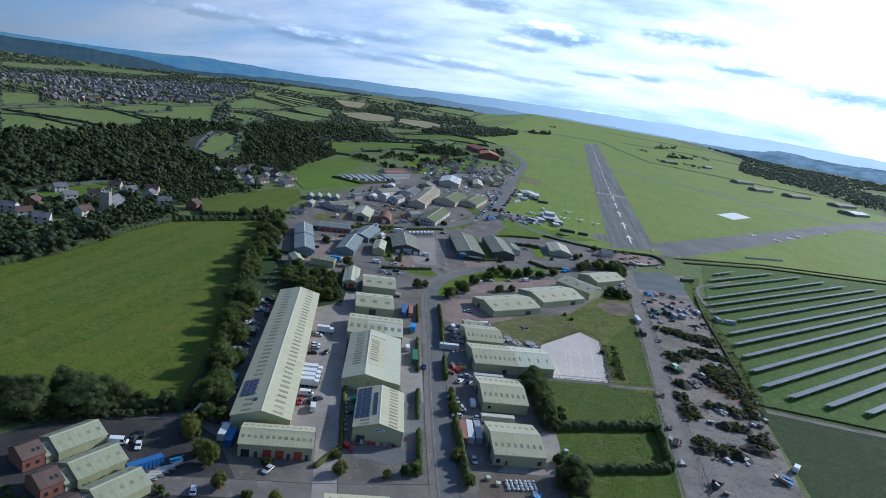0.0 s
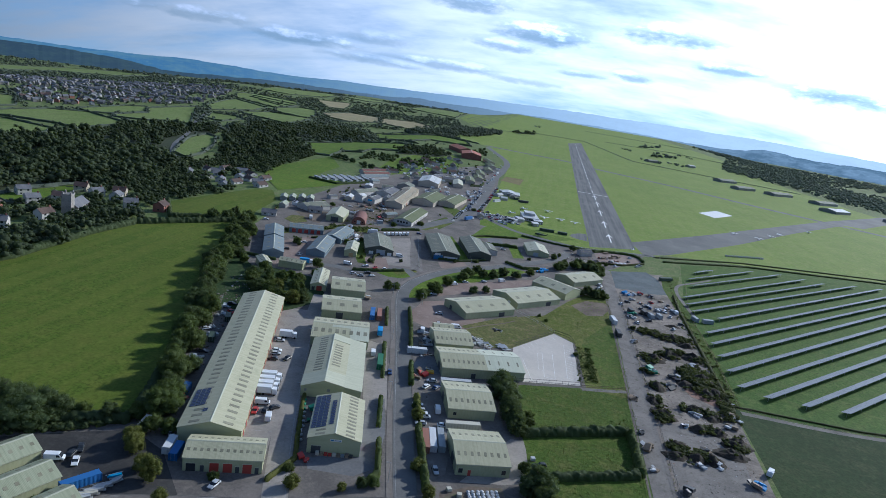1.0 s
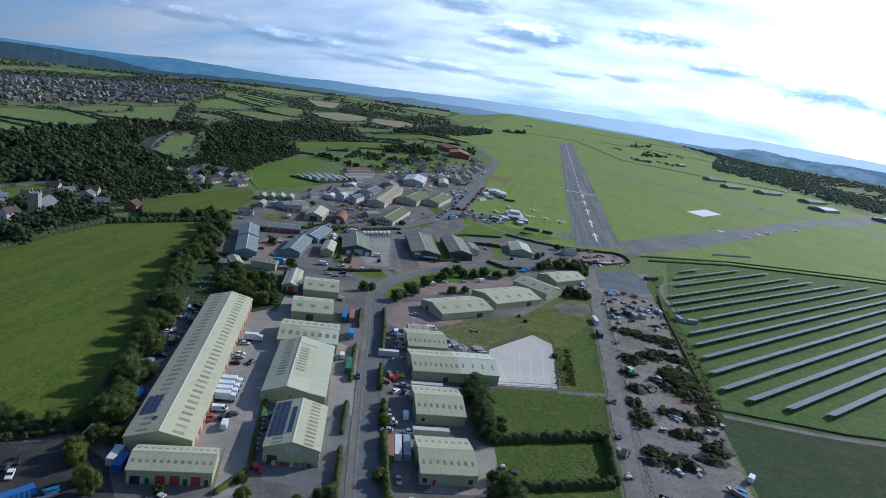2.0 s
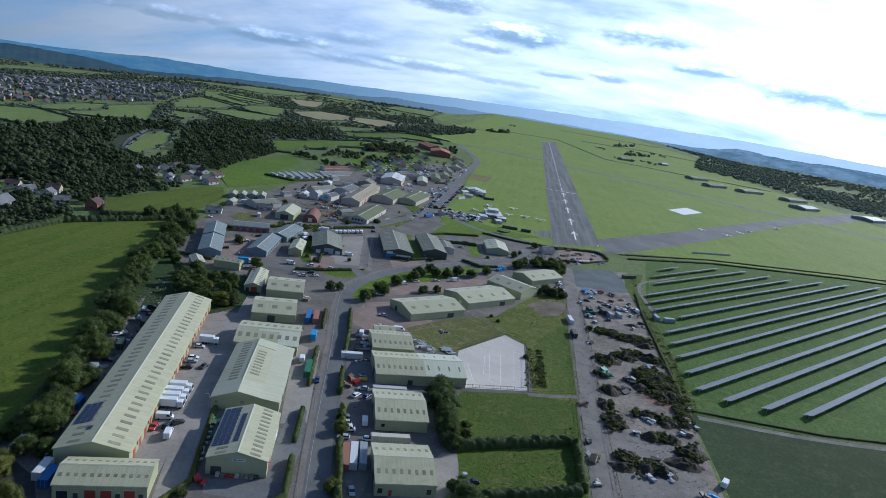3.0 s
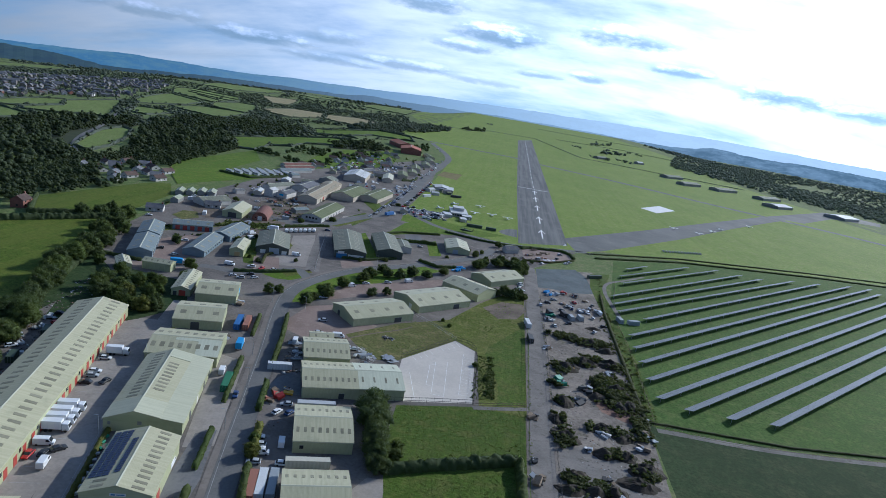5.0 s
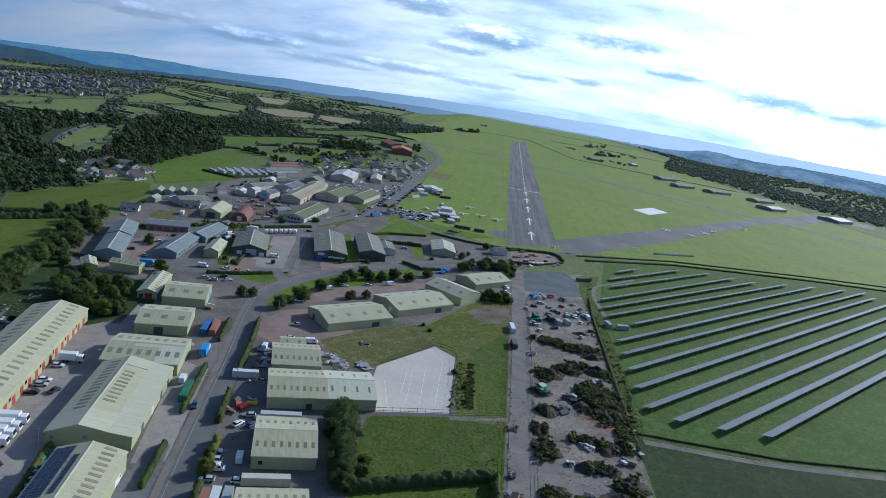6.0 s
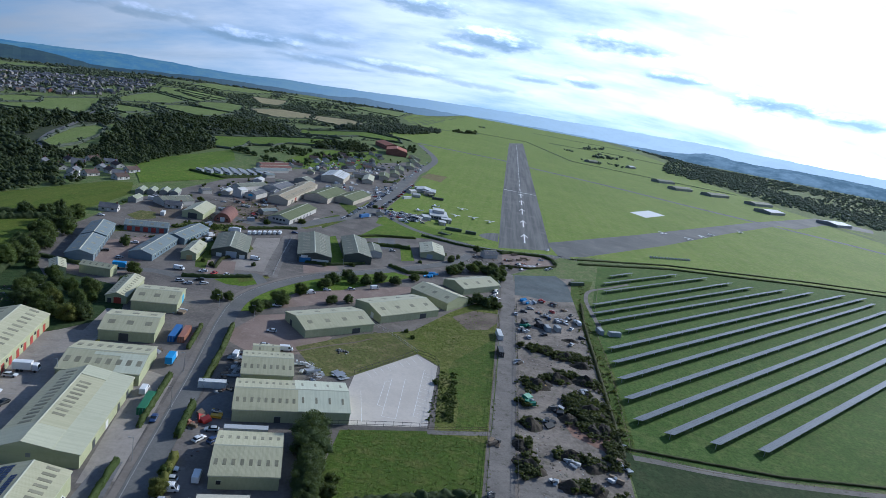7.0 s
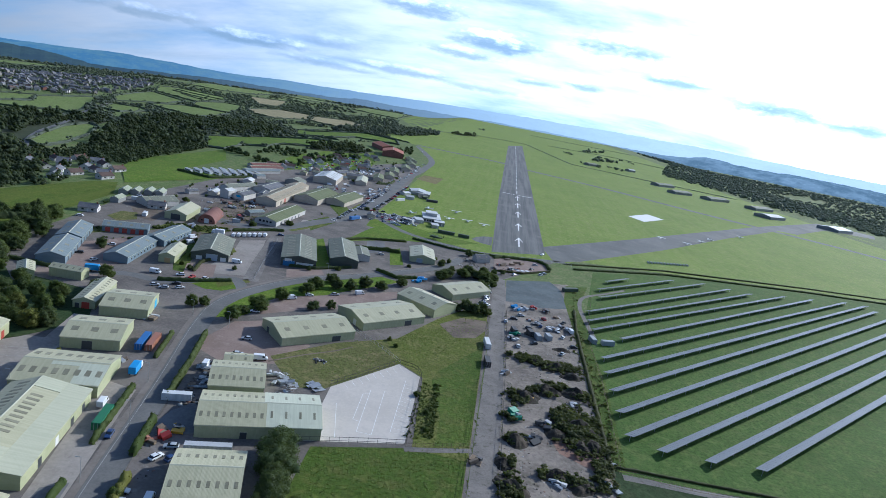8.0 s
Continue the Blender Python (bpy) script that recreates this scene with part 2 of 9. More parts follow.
M["airfield"] = grass("airfield_grass", (0.165, 0.25, 0.03), (0.21, 0.288, 0.042), (0.265, 0.29, 0.078), 0.14, 2, 0.12, 0.9, 0.15)
M["rough_olive"] = grass("rough_olive_grass", (0.115, 0.145, 0.02), (0.155, 0.175, 0.035), (0.21, 0.19, 0.07), 0, 0, 0.5)
M["dark_field"] = grass("dark_green_grass", (0.032, 0.058, 0.02), (0.045, 0.077, 0.025), (0.068, 0.082, 0.033))
M["brown_field"] = grass("dry_pasture", (0.20, 0.17, 0.07), (0.24, 0.20, 0.09), (0.28, 0.22, 0.11))
M["asphalt"] = surface("worn_asphalt", (0.115, 0.115, 0.112), (0.165, 0.163, 0.156), 1.2, 0.06, 0.9, bump=0.01, stain=(0.175, 0.168, 0.158))
M["taxi"] = surface("faded_taxiway_asphalt", (0.095, 0.098, 0.095), (0.15, 0.15, 0.143), 0.7, 0.02, 0.85, bump=0.01, stain=(0.185, 0.178, 0.165))
rw = Nodes("old_runway_asphalt")
rv, rs = rw.where("world"), rw.where("world", (0.22, 0.006, 1))
rc = rw.mix(rw.ramp(rw.noise(rs, 1.0, 5, 0.65), 0.35, 0.65), (0.08, 0.083, 0.083), (0.168, 0.167, 0.16))
rc = rw.mix(rw.ramp(rw.noise(rv, 0.03, 5, 0.65), 0.48, 0.7, 0, 0.6), rc, (0.19, 0.185, 0.172))
rc = rw.mix(rw.ramp(rw.noise(rv, 0.5, 5, 0.7), 0.4, 0.7, 0, 0.45), rc, (0.10, 0.10, 0.105))
M["runway"] = rw.done(rc, 0.85, 0, 0.3)
M["yard"] = surface("yard_tarmac", (0.102, 0.091, 0.082), (0.186, 0.164, 0.144), 0.9, 0.05, 0.9, bump=0.01, stain=(0.23, 0.20, 0.172))
# pinkish tarmac, made paler partly to paint in sun on the open yards
M["pale_yard"] = surface("pale_pinkish_tarmac", (0.24, 0.215, 0.19), (0.33, 0.297, 0.262), 0.9, 0.06, 0.9, bump=0.01, stain=(0.19, 0.165, 0.15))
# shade over the workshop corner is put into this tarmac colour
M["dark_yard"] = surface("shade_toned_tarmac", (0.032, 0.031, 0.031), (0.06, 0.057, 0.054), 0.9, 0.06, 0.85, bump=0.01, stain=(0.085, 0.08, 0.072))
M["mid_yard"] = surface("worn_pinkish_grey_tarmac", (0.13, 0.116, 0.104), (0.20, 0.176, 0.157), 0.9, 0.07, 0.9, bump=0.01, stain=(0.25, 0.235, 0.22))
M["blue_yard"] = surface("pale_blue_grey_tarmac", (0.125, 0.127, 0.132), (0.19, 0.188, 0.188), 0.9, 0.06, 0.9, bump=0.01, stain=(0.105, 0.10, 0.097))
M["red_yard"] = surface("reddish_block_paving", (0.20, 0.145, 0.12), (0.27, 0.205, 0.172), 1.1, 0.06, 0.9, bump=0.01, stain=(0.32, 0.26, 0.22))
M["concrete"] = surface("pale_concrete", (0.48, 0.438, 0.385), (0.57, 0.52, 0.46), 0.9, 0.07, 0.85, bump=0.006, stain=(0.46, 0.425, 0.385))
M["track"] = surface("cracked_concrete_track", (0.14, 0.128, 0.116), (0.225, 0.205, 0.185), 1.3, 0.1, 0.9, bump=0.03, stain=(0.08, 0.075, 0.055))
M["rubble"] = surface("rubble_and_mud", (0.125, 0.107, 0.092), (0.285, 0.245, 0.205), 0.6, 0.06, 0.95, bump=0.08, stain=(0.085, 0.085, 0.045))
M["slate_gravel"] = surface("dark_wet_gravel", (0.05, 0.068, 0.072), (0.095, 0.115, 0.12), 0.8, 0.08, 0.7, bump=0.03, stain=(0.13, 0.13, 0.12))
M["brown_ground"] = surface("trodden_brown_ground", (0.10, 0.078, 0.06), (0.19, 0.15, 0.115), 0.8, 0.08, 0.95, bump=0.05, stain=(0.11, 0.125, 0.05))
M["forest_floor"] = surface("dark_woodland_floor", (0.026, 0.038, 0.014), (0.045, 0.055, 0.022), 0.8, 0.08, 0.95, bump=0.1)
M["footpath"] = surface("brownish_footpath_tarmac", (0.165, 0.145, 0.125), (0.225, 0.198, 0.172), 0.9, 0.1, 0.9, bump=0.01, stain=(0.14, 0.125, 0.105))
M["red_rubble"] = surface("crushed_red_brick", (0.16, 0.09, 0.065), (0.27, 0.165, 0.125), 0.8, 0.12, 0.95, bump=0.06, stain=(0.10, 0.085, 0.06))
M["soil"] = surface("dark_soil", (0.024, 0.02, 0.015), (0.07, 0.055, 0.04), 0.9, 0.15, 0.95, bump=0.2, stain=(0.045, 0.055, 0.02))
M["kerb"] = surface("kerb_concrete", (0.115, 0.11, 0.10), (0.165, 0.158, 0.145), 2.0, 0.2)
M["marking"] = surface("road_marking_paint", (0.70, 0.70, 0.68), (0.80, 0.80, 0.78), 3.0, 0.3, 0.7)
M["roof_green"] = sheeting("pale_green_roof_sheet", (0.435, 0.415, 0.262), (0.505, 0.48, 0.312), (0.30, 0.29, 0.18))
M["roof_light"] = sheeting("light_new_roof_sheet", (0.525, 0.535, 0.395), (0.585, 0.595, 0.45), (0.44, 0.45, 0.33))
M["roof_newer"] = sheeting("newer_green_roof_sheet", (0.45, 0.45, 0.315), (0.51, 0.505, 0.36), (0.38, 0.385, 0.265))
M["roof_blue"] = sheeting("slate_blue_roof_sheet", (0.165, 0.20, 0.205), (0.21, 0.245, 0.25), (0.13, 0.16, 0.165), 0.6)
M["roof_grey"] = sheeting("grey_cement_roof_sheet", (0.165, 0.175, 0.135), (0.225, 0.23, 0.18), (0.11, 0.12, 0.08), 0.8)
# darker roof_green: paints shade onto the workshop roofs, plain colour on the stores
M["roof_green_dark"] = sheeting("darker_green_roof_sheet", (0.29, 0.31, 0.20), (0.35, 0.365, 0.245), (0.20, 0.22, 0.13))
M["roof_moss"] = sheeting("mossy_cement_roof_sheet", (0.12, 0.14, 0.065), (0.165, 0.18, 0.095), (0.08, 0.10, 0.035), 0.9)
M["roof_tan"] = sheeting("tan_roof_sheet", (0.30, 0.25, 0.165), (0.36, 0.30, 0.21), (0.21, 0.18, 0.13), 0.8)
M["roof_white"] = sheeting("white_roof_sheet", (0.52, 0.52, 0.50), (0.60, 0.60, 0.58), (0.42, 0.41, 0.39))
M["roof_rust"] = sheeting("rust_red_roof_sheet", (0.17, 0.075, 0.06), (0.22, 0.10, 0.078), (0.11, 0.06, 0.05), 0.85)
M["wall_green"] = sheeting("olive_green_wall_sheet", (0.37, 0.385, 0.225), (0.42, 0.43, 0.26), (0.29, 0.305, 0.175))
M["wall_blue"] = sheeting("slate_blue_wall_sheet", (0.14, 0.19, 0.23), (0.175, 0.225, 0.265), (0.11, 0.15, 0.18))
M["wall_grey"] = sheeting("grey_wall_sheet", (0.22, 0.225, 0.22), (0.28, 0.285, 0.275), (0.17, 0.17, 0.16))
M["wall_dark"] = sheeting("dark_green_wall_sheet", (0.06, 0.075, 0.065), (0.085, 0.10, 0.085), (0.05, 0.055, 0.045))
M["wall_tan"] = sheeting("buff_wall_sheet", (0.45, 0.40, 0.32), (0.52, 0.46, 0.37), (0.36, 0.32, 0.25))
M["wall_white"] = surface("white_render", (0.46, 0.445, 0.42), (0.56, 0.54, 0.51), 1.5, 0.2, vary=0.2)
M["town_wall"] = surface("weathered_house_wall", (0.20, 0.19, 0.172), (0.30, 0.28, 0.255), 1.5, 0.2, vary=0.6)
M["brick"] = surface("red_brick_wall", (0.19, 0.085, 0.062), (0.26, 0.12, 0.09), 2.0, 0.3)
M["tile"] = surface("brown_tile_roof", (0.095, 0.065, 0.055), (0.145, 0.10, 0.083), 3.0, 0.2, vary=0.4)
M["slate"] = surface("grey_slate_roof", (0.12, 0.125, 0.14), (0.20, 0.20, 0.21), 2.0, 0.2, vary=0.4)
M["red_tile"] = surface("red_tile_roof", (0.33, 0.12, 0.075), (0.42, 0.17, 0.11), 2.0, 0.2, vary=0.3)
M["skylight"] = surface("weathered_rooflight", (0.215, 0.205, 0.135), (0.30, 0.285, 0.195), 1.0, 0.2, 0.45, vary=0.35)
M["door_red"] = paint("red_roller_door", (0.33, 0.05, 0.035), 0.5)
M["door_dark"] = paint("dark_door", (0.05, 0.055, 0.06), 0.5)
M["door_blue"] = paint("blue_door", (0.04, 0.16, 0.36), 0.5)
M["door_white"] = paint("white_door", (0.65, 0.65, 0.63), 0.5)
M["door_cyan"] = paint("bright_blue_door", (0.03, 0.33, 0.62), 0.5)
M["door_tan"] = paint("ochre_door", (0.42, 0.30, 0.13), 0.5)
M["door_grey"] = paint("grey_roller_door", (0.32, 0.37, 0.42), 0.5)
M["trim"] = paint("pale_trim", (0.46, 0.46, 0.34), 0.5)
M["glass"] = paint("dark_window_glass", (0.03, 0.035, 0.04), 0.08)
M["tyre"] = paint("black_rubber", (0.02, 0.02, 0.02), 0.8)
M["steel"] = paint("galvanised_steel", (0.45, 0.46, 0.47), 0.45, 0.6)
M["timber"] = surface("weathered_timber", (0.20, 0.15, 0.10), (0.30, 0.235, 0.165), 4, 0.5, kind="object")
M["bark"] = surface("bark", (0.07, 0.055, 0.04), (0.13, 0.10, 0.075), 5, 0.5)
M["leaf"] = foliage("broadleaf_foliage", (0.072, 0.105, 0.028), (0.118, 0.155, 0.044), (0.105, 0.12, 0.04))
M["leaf_light"] = foliage("yellowish_foliage", (0.15, 0.155, 0.035), (0.20, 0.205, 0.05), (0.13, 0.14, 0.04))
M["leaf_dark"] = foliage("dark_woodland_foliage", (0.064, 0.094, 0.036), (0.105, 0.138, 0.055), (0.09, 0.108, 0.045))
M["leaf_wood"] = foliage("mixed_woodland_foliage", (0.046, 0.068, 0.034), (0.08, 0.105, 0.052), (0.066, 0.082, 0.042))
# haze over the far woods is put into this paler leaf colour
M["leaf_far_hazed"] = foliage("lightly_hazed_foliage", (0.10, 0.125, 0.095), (0.14, 0.165, 0.125), (0.12, 0.14, 0.105))
# stronger haze painted into the leaves past the airfield, paler and bluer
M["leaf_hazed"] = foliage("haze_tinted_foliage", (0.145, 0.185, 0.16), (0.19, 0.23, 0.20), (0.165, 0.195, 0.175))
M["worn_marking"] = surface("worn_road_paint", (0.24, 0.24, 0.235), (0.42, 0.42, 0.41), 1.5, 0.3, 0.8)
M["scrub"] = foliage("bramble_scrub", (0.06, 0.075, 0.024), (0.11, 0.118, 0.04), (0.09, 0.078, 0.042))
M["tussock"] = foliage("green_tussock_blades", (0.10, 0.148, 0.022), (0.128, 0.17, 0.03), (0.155, 0.16, 0.045))
M["pv"] = paint("dark_blue_solar_cells", (0.026, 0.038, 0.088), 0.2, 0.0, 0.1)
M["pv_frame"] = paint("grey_solar_glass", (0.085, 0.092, 0.092), 0.36, 0.0, 0.1)

# ---------- building blocks ----------


def smooth(a):
    a = min(1.0, max(0.0, a))
    return a * a * (3 - 2 * a)


def terrain(x, y):
    """Height of the ground: a level plateau, a valley to the west, a drop to the east."""
    left = max(0.0, -x - 300)
    z = -0.022 * left - 10 * smooth(left / 150) + 8 * smooth((left - 500) / 500)
    z -= 25 * smooth((x - 620) / 500)
    z -= 45 * smooth((left - 900) / 1300) + 22 * smooth((y - 2300) / 1300) * smooth(left / 300)
    far = smooth((math.hypot(x + 30, y + 530) - 1300) / 900) * smooth(left / 300)
    z += far * 6 * math.sin(x * 0.0041 + 1) * math.cos(y * 0.0033)
    return z


def mesh_of(name, verts, faces, mats, slots=None):
    me = bpy.data.meshes.new(name)
    me.from_pydata(verts, [], faces)
    for m in (mats if isinstance(mats, (list, tuple)) else [mats]):
        me.materials.append(m)
    if slots is not None:
        me.polygons.foreach_set("material_index", slots)
    me.update()
    return me


def part(name, bm, material, parent=None, label=""):
    """Links a bmesh as one mesh object, under a thing or a part."""
    me = bpy.data.meshes.new(name)
    bm.to_mesh(me)
    bm.free()
    me.materials.append(material)
    ob = new(name, me)
    if parent is not None:
        ob.parent = parent
    if label:
        ob["label"] = label
    return ob


def shared(name, me, parent, m=None, label=""):
    ob = new(name, me)
    ob.parent = parent
    if m is not None:
        ob.matrix_local = m
    if label:
        ob["label"] = label
    return ob


def thing(name, m, label, category, group="", kind=""):
    ob = new(name)
    ob.matrix_world = m
    ob.empty_display_size = 0.5
    return tagged(ob, label, category, group, kind)


def add_box(bm, x0, x1, y0, y1, z0, z1, m=None, bevel=0.0):
    vs = [bm.verts.new(p) for p in ((x0, y0, z0), (x1, y0, z0), (x1, y1, z0), (x0, y1, z0),
                                    (x0, y0, z1), (x1, y0, z1), (x1, y1, z1), (x0, y1, z1))]
    fs = [bm.faces.new([vs[i] for i in f]) for f in
          ((3, 2, 1, 0), (4, 5, 6, 7), (0, 1, 5, 4), (1, 2, 6, 5), (2, 3, 7, 6), (3, 0, 4, 7))]
    if bevel:
        es = {e for f in fs for e in f.edges}
        r = bmesh.ops.bevel(bm, geom=list(es), offset=bevel, segments=1, affect="EDGES")
        vs = list({v for f in r["faces"] for v in f.verts} | {v for v in vs if v.is_valid})
    if m is not None:
        bmesh.ops.transform(bm, matrix=m, verts=vs)
    return vs


def box(x0, x1, y0, y1, z0, z1, bevel=0.0):
    bm = bmesh.new()
    add_box(bm, x0, x1, y0, y1, z0, z1, None, bevel)
    return bm


def prism(profile, y0, y1):
    """A closed prism: the profile in x and z, swept along y."""
    bm = bmesh.new()
    a = [bm.verts.new((x, y0, z)) for x, z in profile]
    b = [bm.verts.new((x, y1, z)) for x, z in profile]
    bm.faces.new(a)
    bm.faces.new(b[::-1])
    for i in range(len(a)):
        j = (i + 1) % len(a)
        bm.faces.new((a[j], a[i], b[i], b[j]))
    bmesh.ops.recalc_face_normals(bm, faces=bm.faces[:])
    return bm


def patch(name, poly, material, lift, label, category="ground", step=0.0):
    """A sheet of ground cover over the terrain with a skirt of its own thickness."""
    bm = bmesh.new()
    f = bm.faces.new([bm.verts.new((x, y, 0)) for x, y in poly])
    if step:
        bmesh.ops.triangulate(bm, faces=[f])
        for _ in range(6):
            es = [e for e in bm.edges if e.calc_length() > step]
            if not es:
                break
            bmesh.ops.subdivide_edges(bm, edges=es, cuts=1)
            bmesh.ops.triangulate(bm, faces=bm.faces[:])
    bmesh.ops.recalc_face_normals(bm, faces=bm.faces[:])
    if bm.faces[:][0].normal.z < 0:
        bmesh.ops.reverse_faces(bm, faces=bm.faces[:])
    for v in bm.verts:
        v.co.z = terrain(v.co.x, v.co.y) + lift
    return tagged(part(name, bm, material), label, category, kind="structure")


def spline(pts, step=3.0):
    """Points of a smooth curve through pts."""
    p = [Vector((x, y, 0)) for x, y in pts]
    p = [p[0] * 2 - p[1]] + p + [p[-1] * 2 - p[-2]]
    out = []
    for i in range(1, len(p) - 2):
        n = max(1, int((p[i + 1] - p[i]).length / step))
        for k in range(n):
            t = k / n
            a, b, c, d = p[i - 1:i + 3]
            out.append(0.5 * (2 * b + (c - a) * t + (2 * a - 5 * b + 4 * c - d) * t * t + (3 * b - a - 3 * c + d) * t ** 3))
    out.append(p[-2])
    return out


def offsets(line, d):
    out = []
    for i, p in enumerate(line):
        q = (line[min(i + 1, len(line) - 1)] - line[max(i - 1, 0)]).normalized()
        out.append(p + Vector((q.y, -q.x, 0)) * d)
    return out


def ribbon(name, pts, width, material, lift, label, category="road", step=3.0):
    line = spline(pts, step)
    a, b = offsets(line, -width / 2), offsets(line, width / 2)
    verts, faces = [], []
    for p, q in zip(a, b):
        verts += [(p.x, p.y, terrain(p.x, p.y) + lift), (q.x, q.y, terrain(q.x, q.y) + lift)]
    for i in range(len(line) - 1):
        faces.append((2 * i, 2 * i + 1, 2 * i + 3, 2 * i + 2))
    return tagged(new(name, mesh_of(name, verts, faces, material)), label, category, kind="structure")


def edging(name, pts, d, width, height, material, label, category="kerb", step=4.0, base=0.0, parent=None):
    """A low solid strip at distance d beside a curve."""
    line = spline(pts, step)
    a, b = offsets(line, d - width / 2), offsets(line, d + width / 2)
    verts, faces = [], []
    for p, q in zip(a, b):
        g = terrain(p.x, p.y) + base
        verts += [(p.x, p.y, g - 0.05), (p.x, p.y, g + height), (q.x, q.y, g + height), (q.x, q.y, g - 0.05)]
    for i in range(len(line) - 1):
        for k in range(3):
            faces.append((4 * i + k, 4 * i + k + 1, 4 * i + 5 + k, 4 * i + 4 + k))
    n = 4 * (len(line) - 1)
    faces += [(3, 2, 1, 0), (n, n + 1, n + 2, n + 3)]
    ob = new(name, mesh_of(name, verts, faces, material))
    if parent is not None:
        ob.parent = parent
        return ob
    return tagged(ob, label, category, kind="structure")


# ---------- trees ----------
rng = random.Random(7)


def icosphere_points(sub):
    bm = bmesh.new()
    bmesh.ops.create_icosphere(bm, subdivisions=sub, radius=1)
    v = np.array([p.co[:] for p in bm.verts])
    f = np.array([[q.index for q in p.verts] for p in bm.faces])
    bm.free()
    return v, f


ICO1, ICO2 = icosphere_points(1), icosphere_points(2)


def lumpy(v, amount, scale, off):
    return np.array([1 + amount * noise.noise((p[0] * scale + off, p[1] * scale, p[2] * scale)) for p in v])[:, None]


def crown_arrays(seed, lobes, leaves, leaf, tall=1.0, ico=ICO1, bottom=0.25):
    """Vertices, triangles of a crown about 1 m high and 0.9 m across: lumpy lobes and many loose leaf clumps."""
    r = np.random.default_rng(seed)
    V, F = [], []
    n = 0
    cs = []
    for i in range(lobes):
        a, rad = i * 2.4 + r.uniform(0, 1), 0.34 * math.sqrt((i + 0.5) / lobes) * r.uniform(0.85, 1.2)
        z = bottom + (0.92 - bottom) * (0.10 + 0.82 * r.uniform() * (1 - rad * 1.3))
        c = np.array((math.cos(a) * rad, math.sin(a) * rad, z * tall))
        s = r.uniform(0.09, 0.19) * (1.0 if lobes > 8 else 1.5)
        cs.append((c, s))
        v = ico[0] * lumpy(ico[0], 0.55, 1.7, seed * 3.7 + i * 5.1) * np.array((s, s, s * 0.85)) * (0.74 if leaves > 1000 else 0.95)
        V.append(v + c)
        F.append(ico[1] + n)
        n += len(v)
    for i in range(leaves):
        c, s = cs[r.integers(len(cs))]
        d = r.standard_normal(3)
        d[2] = abs(d[2]) * 0.9 + 0.1 if r.uniform() < 0.6 else d[2]
        d /= np.linalg.norm(d)
        p = c + d * s * (r.uniform(0.6, 1.3) if leaves > 1000 else r.uniform(0.8, 1.15))
        a = r.standard_normal(3)
        a /= np.linalg.norm(a)
        b = np.cross(a, d)
        b /= np.linalg.norm(b) + 1e-6
        u = leaf * r.uniform(0.6, 1.4)
        V.append(np.array((p - a * u, p + b * u * 0.6 + d * u * 0.3, p + a * u, p - b * u * 0.6 + d * u * 0.2)))
        F.append(np.array(((0, 1, 2), (0, 2, 3))) + n)
        n += 4
    return np.concatenate(V), np.concatenate(F)


def fast_mesh(name, V, F, mats):
    me = bpy.data.meshes.new(name)
    me.vertices.add(len(V))
    me.vertices.foreach_set("co", np.asarray(V, dtype=np.float32).ravel())
    me.loops.add(F.size)
    me.loops.foreach_set("vertex_index", F.astype(np.int32).ravel())
    me.polygons.add(len(F))
    me.polygons.foreach_set("loop_start", np.arange(0, F.size, F.shape[1], dtype=np.int32))
    me.materials.append(mats)
    me.update(calc_edges=True)
    return me


CROWN_SETS = {}
for key, tall, mat_name in (("round", 1.0, "leaf"), ("light", 1.0, "leaf_light"), ("dark", 1.0, "leaf_dark"), ("bush", 0.7, "leaf")):
    CROWN_SETS[key] = []
    for s in range(4):
        V, F = crown_arrays(100 + s + len(key) * 10, 44, 7000, 0.019, tall, ICO1, 0.08 if key != "bush" else 0.02)
        CROWN_SETS[key].append(fast_mesh("crown", V, F, M[mat_name]))


def trunk_mesh(seed):
    """A tapered trunk with a few limbs, 1 m to the tip."""
    r = random.Random(seed)
    bm = bmesh.new()

    def limb(p, q, a, b):
        d = (q - p)
        m = Matrix.Translation((p + q) / 2) @ d.to_track_quat("Z", "Y").to_matrix().to_4x4()
        bmesh.ops.create_cone(bm, segments=6, radius1=a, radius2=b, depth=d.length, matrix=m)

    top = Vector((r.uniform(-.02, .02), r.uniform(-.02, .02), 0.6))
    limb(Vector((0, 0, -0.02)), top, 0.032, 0.014)
    for i in range(5):
        a = i * 1.26 + r.uniform(0, .5)
        s = top * r.uniform(0.45, 0.95)
        limb(s, s + Vector((math.cos(a) * 0.22, math.sin(a) * 0.22, r.uniform(0.1, 0.24))), 0.012, 0.004)
    me = bpy.data.meshes.new("trunk")
    bm.to_mesh(me)
    bm.free()
    me.materials.append(M["bark"])
    return me


TRUNKS = [trunk_mesh(s) for s in range(3)]


def tree(x, y, h, key="round", label="", group="", spread=1.0):
    z = terrain(x, y)
    words = {"round": "full green broadleaf tree standing in rough grass", "light": "yellow-green leafy tree at the yard's edge",
             "dark": "dark green dense tree in a hedgerow", "bush": "low rounded green shrub on a grass verge"}
    t = thing("shrub" if key == "bush" else "tree", pose(x, y, z, 0, 0, rng.uniform(0, 360)), label or words[key],
              "shrub" if key == "bush" else "tree", group)
    w = h * rng.uniform(0.85, 1.2) * spread
    shared("trunk", rng.choice(TRUNKS), t, Matrix.Diagonal((h, h, h, 1)))
    shared("crown", rng.choice(CROWN_SETS[key]), t, Matrix.Diagonal((w, w * rng.uniform(0.85, 1.15), h, 1)))
    return t


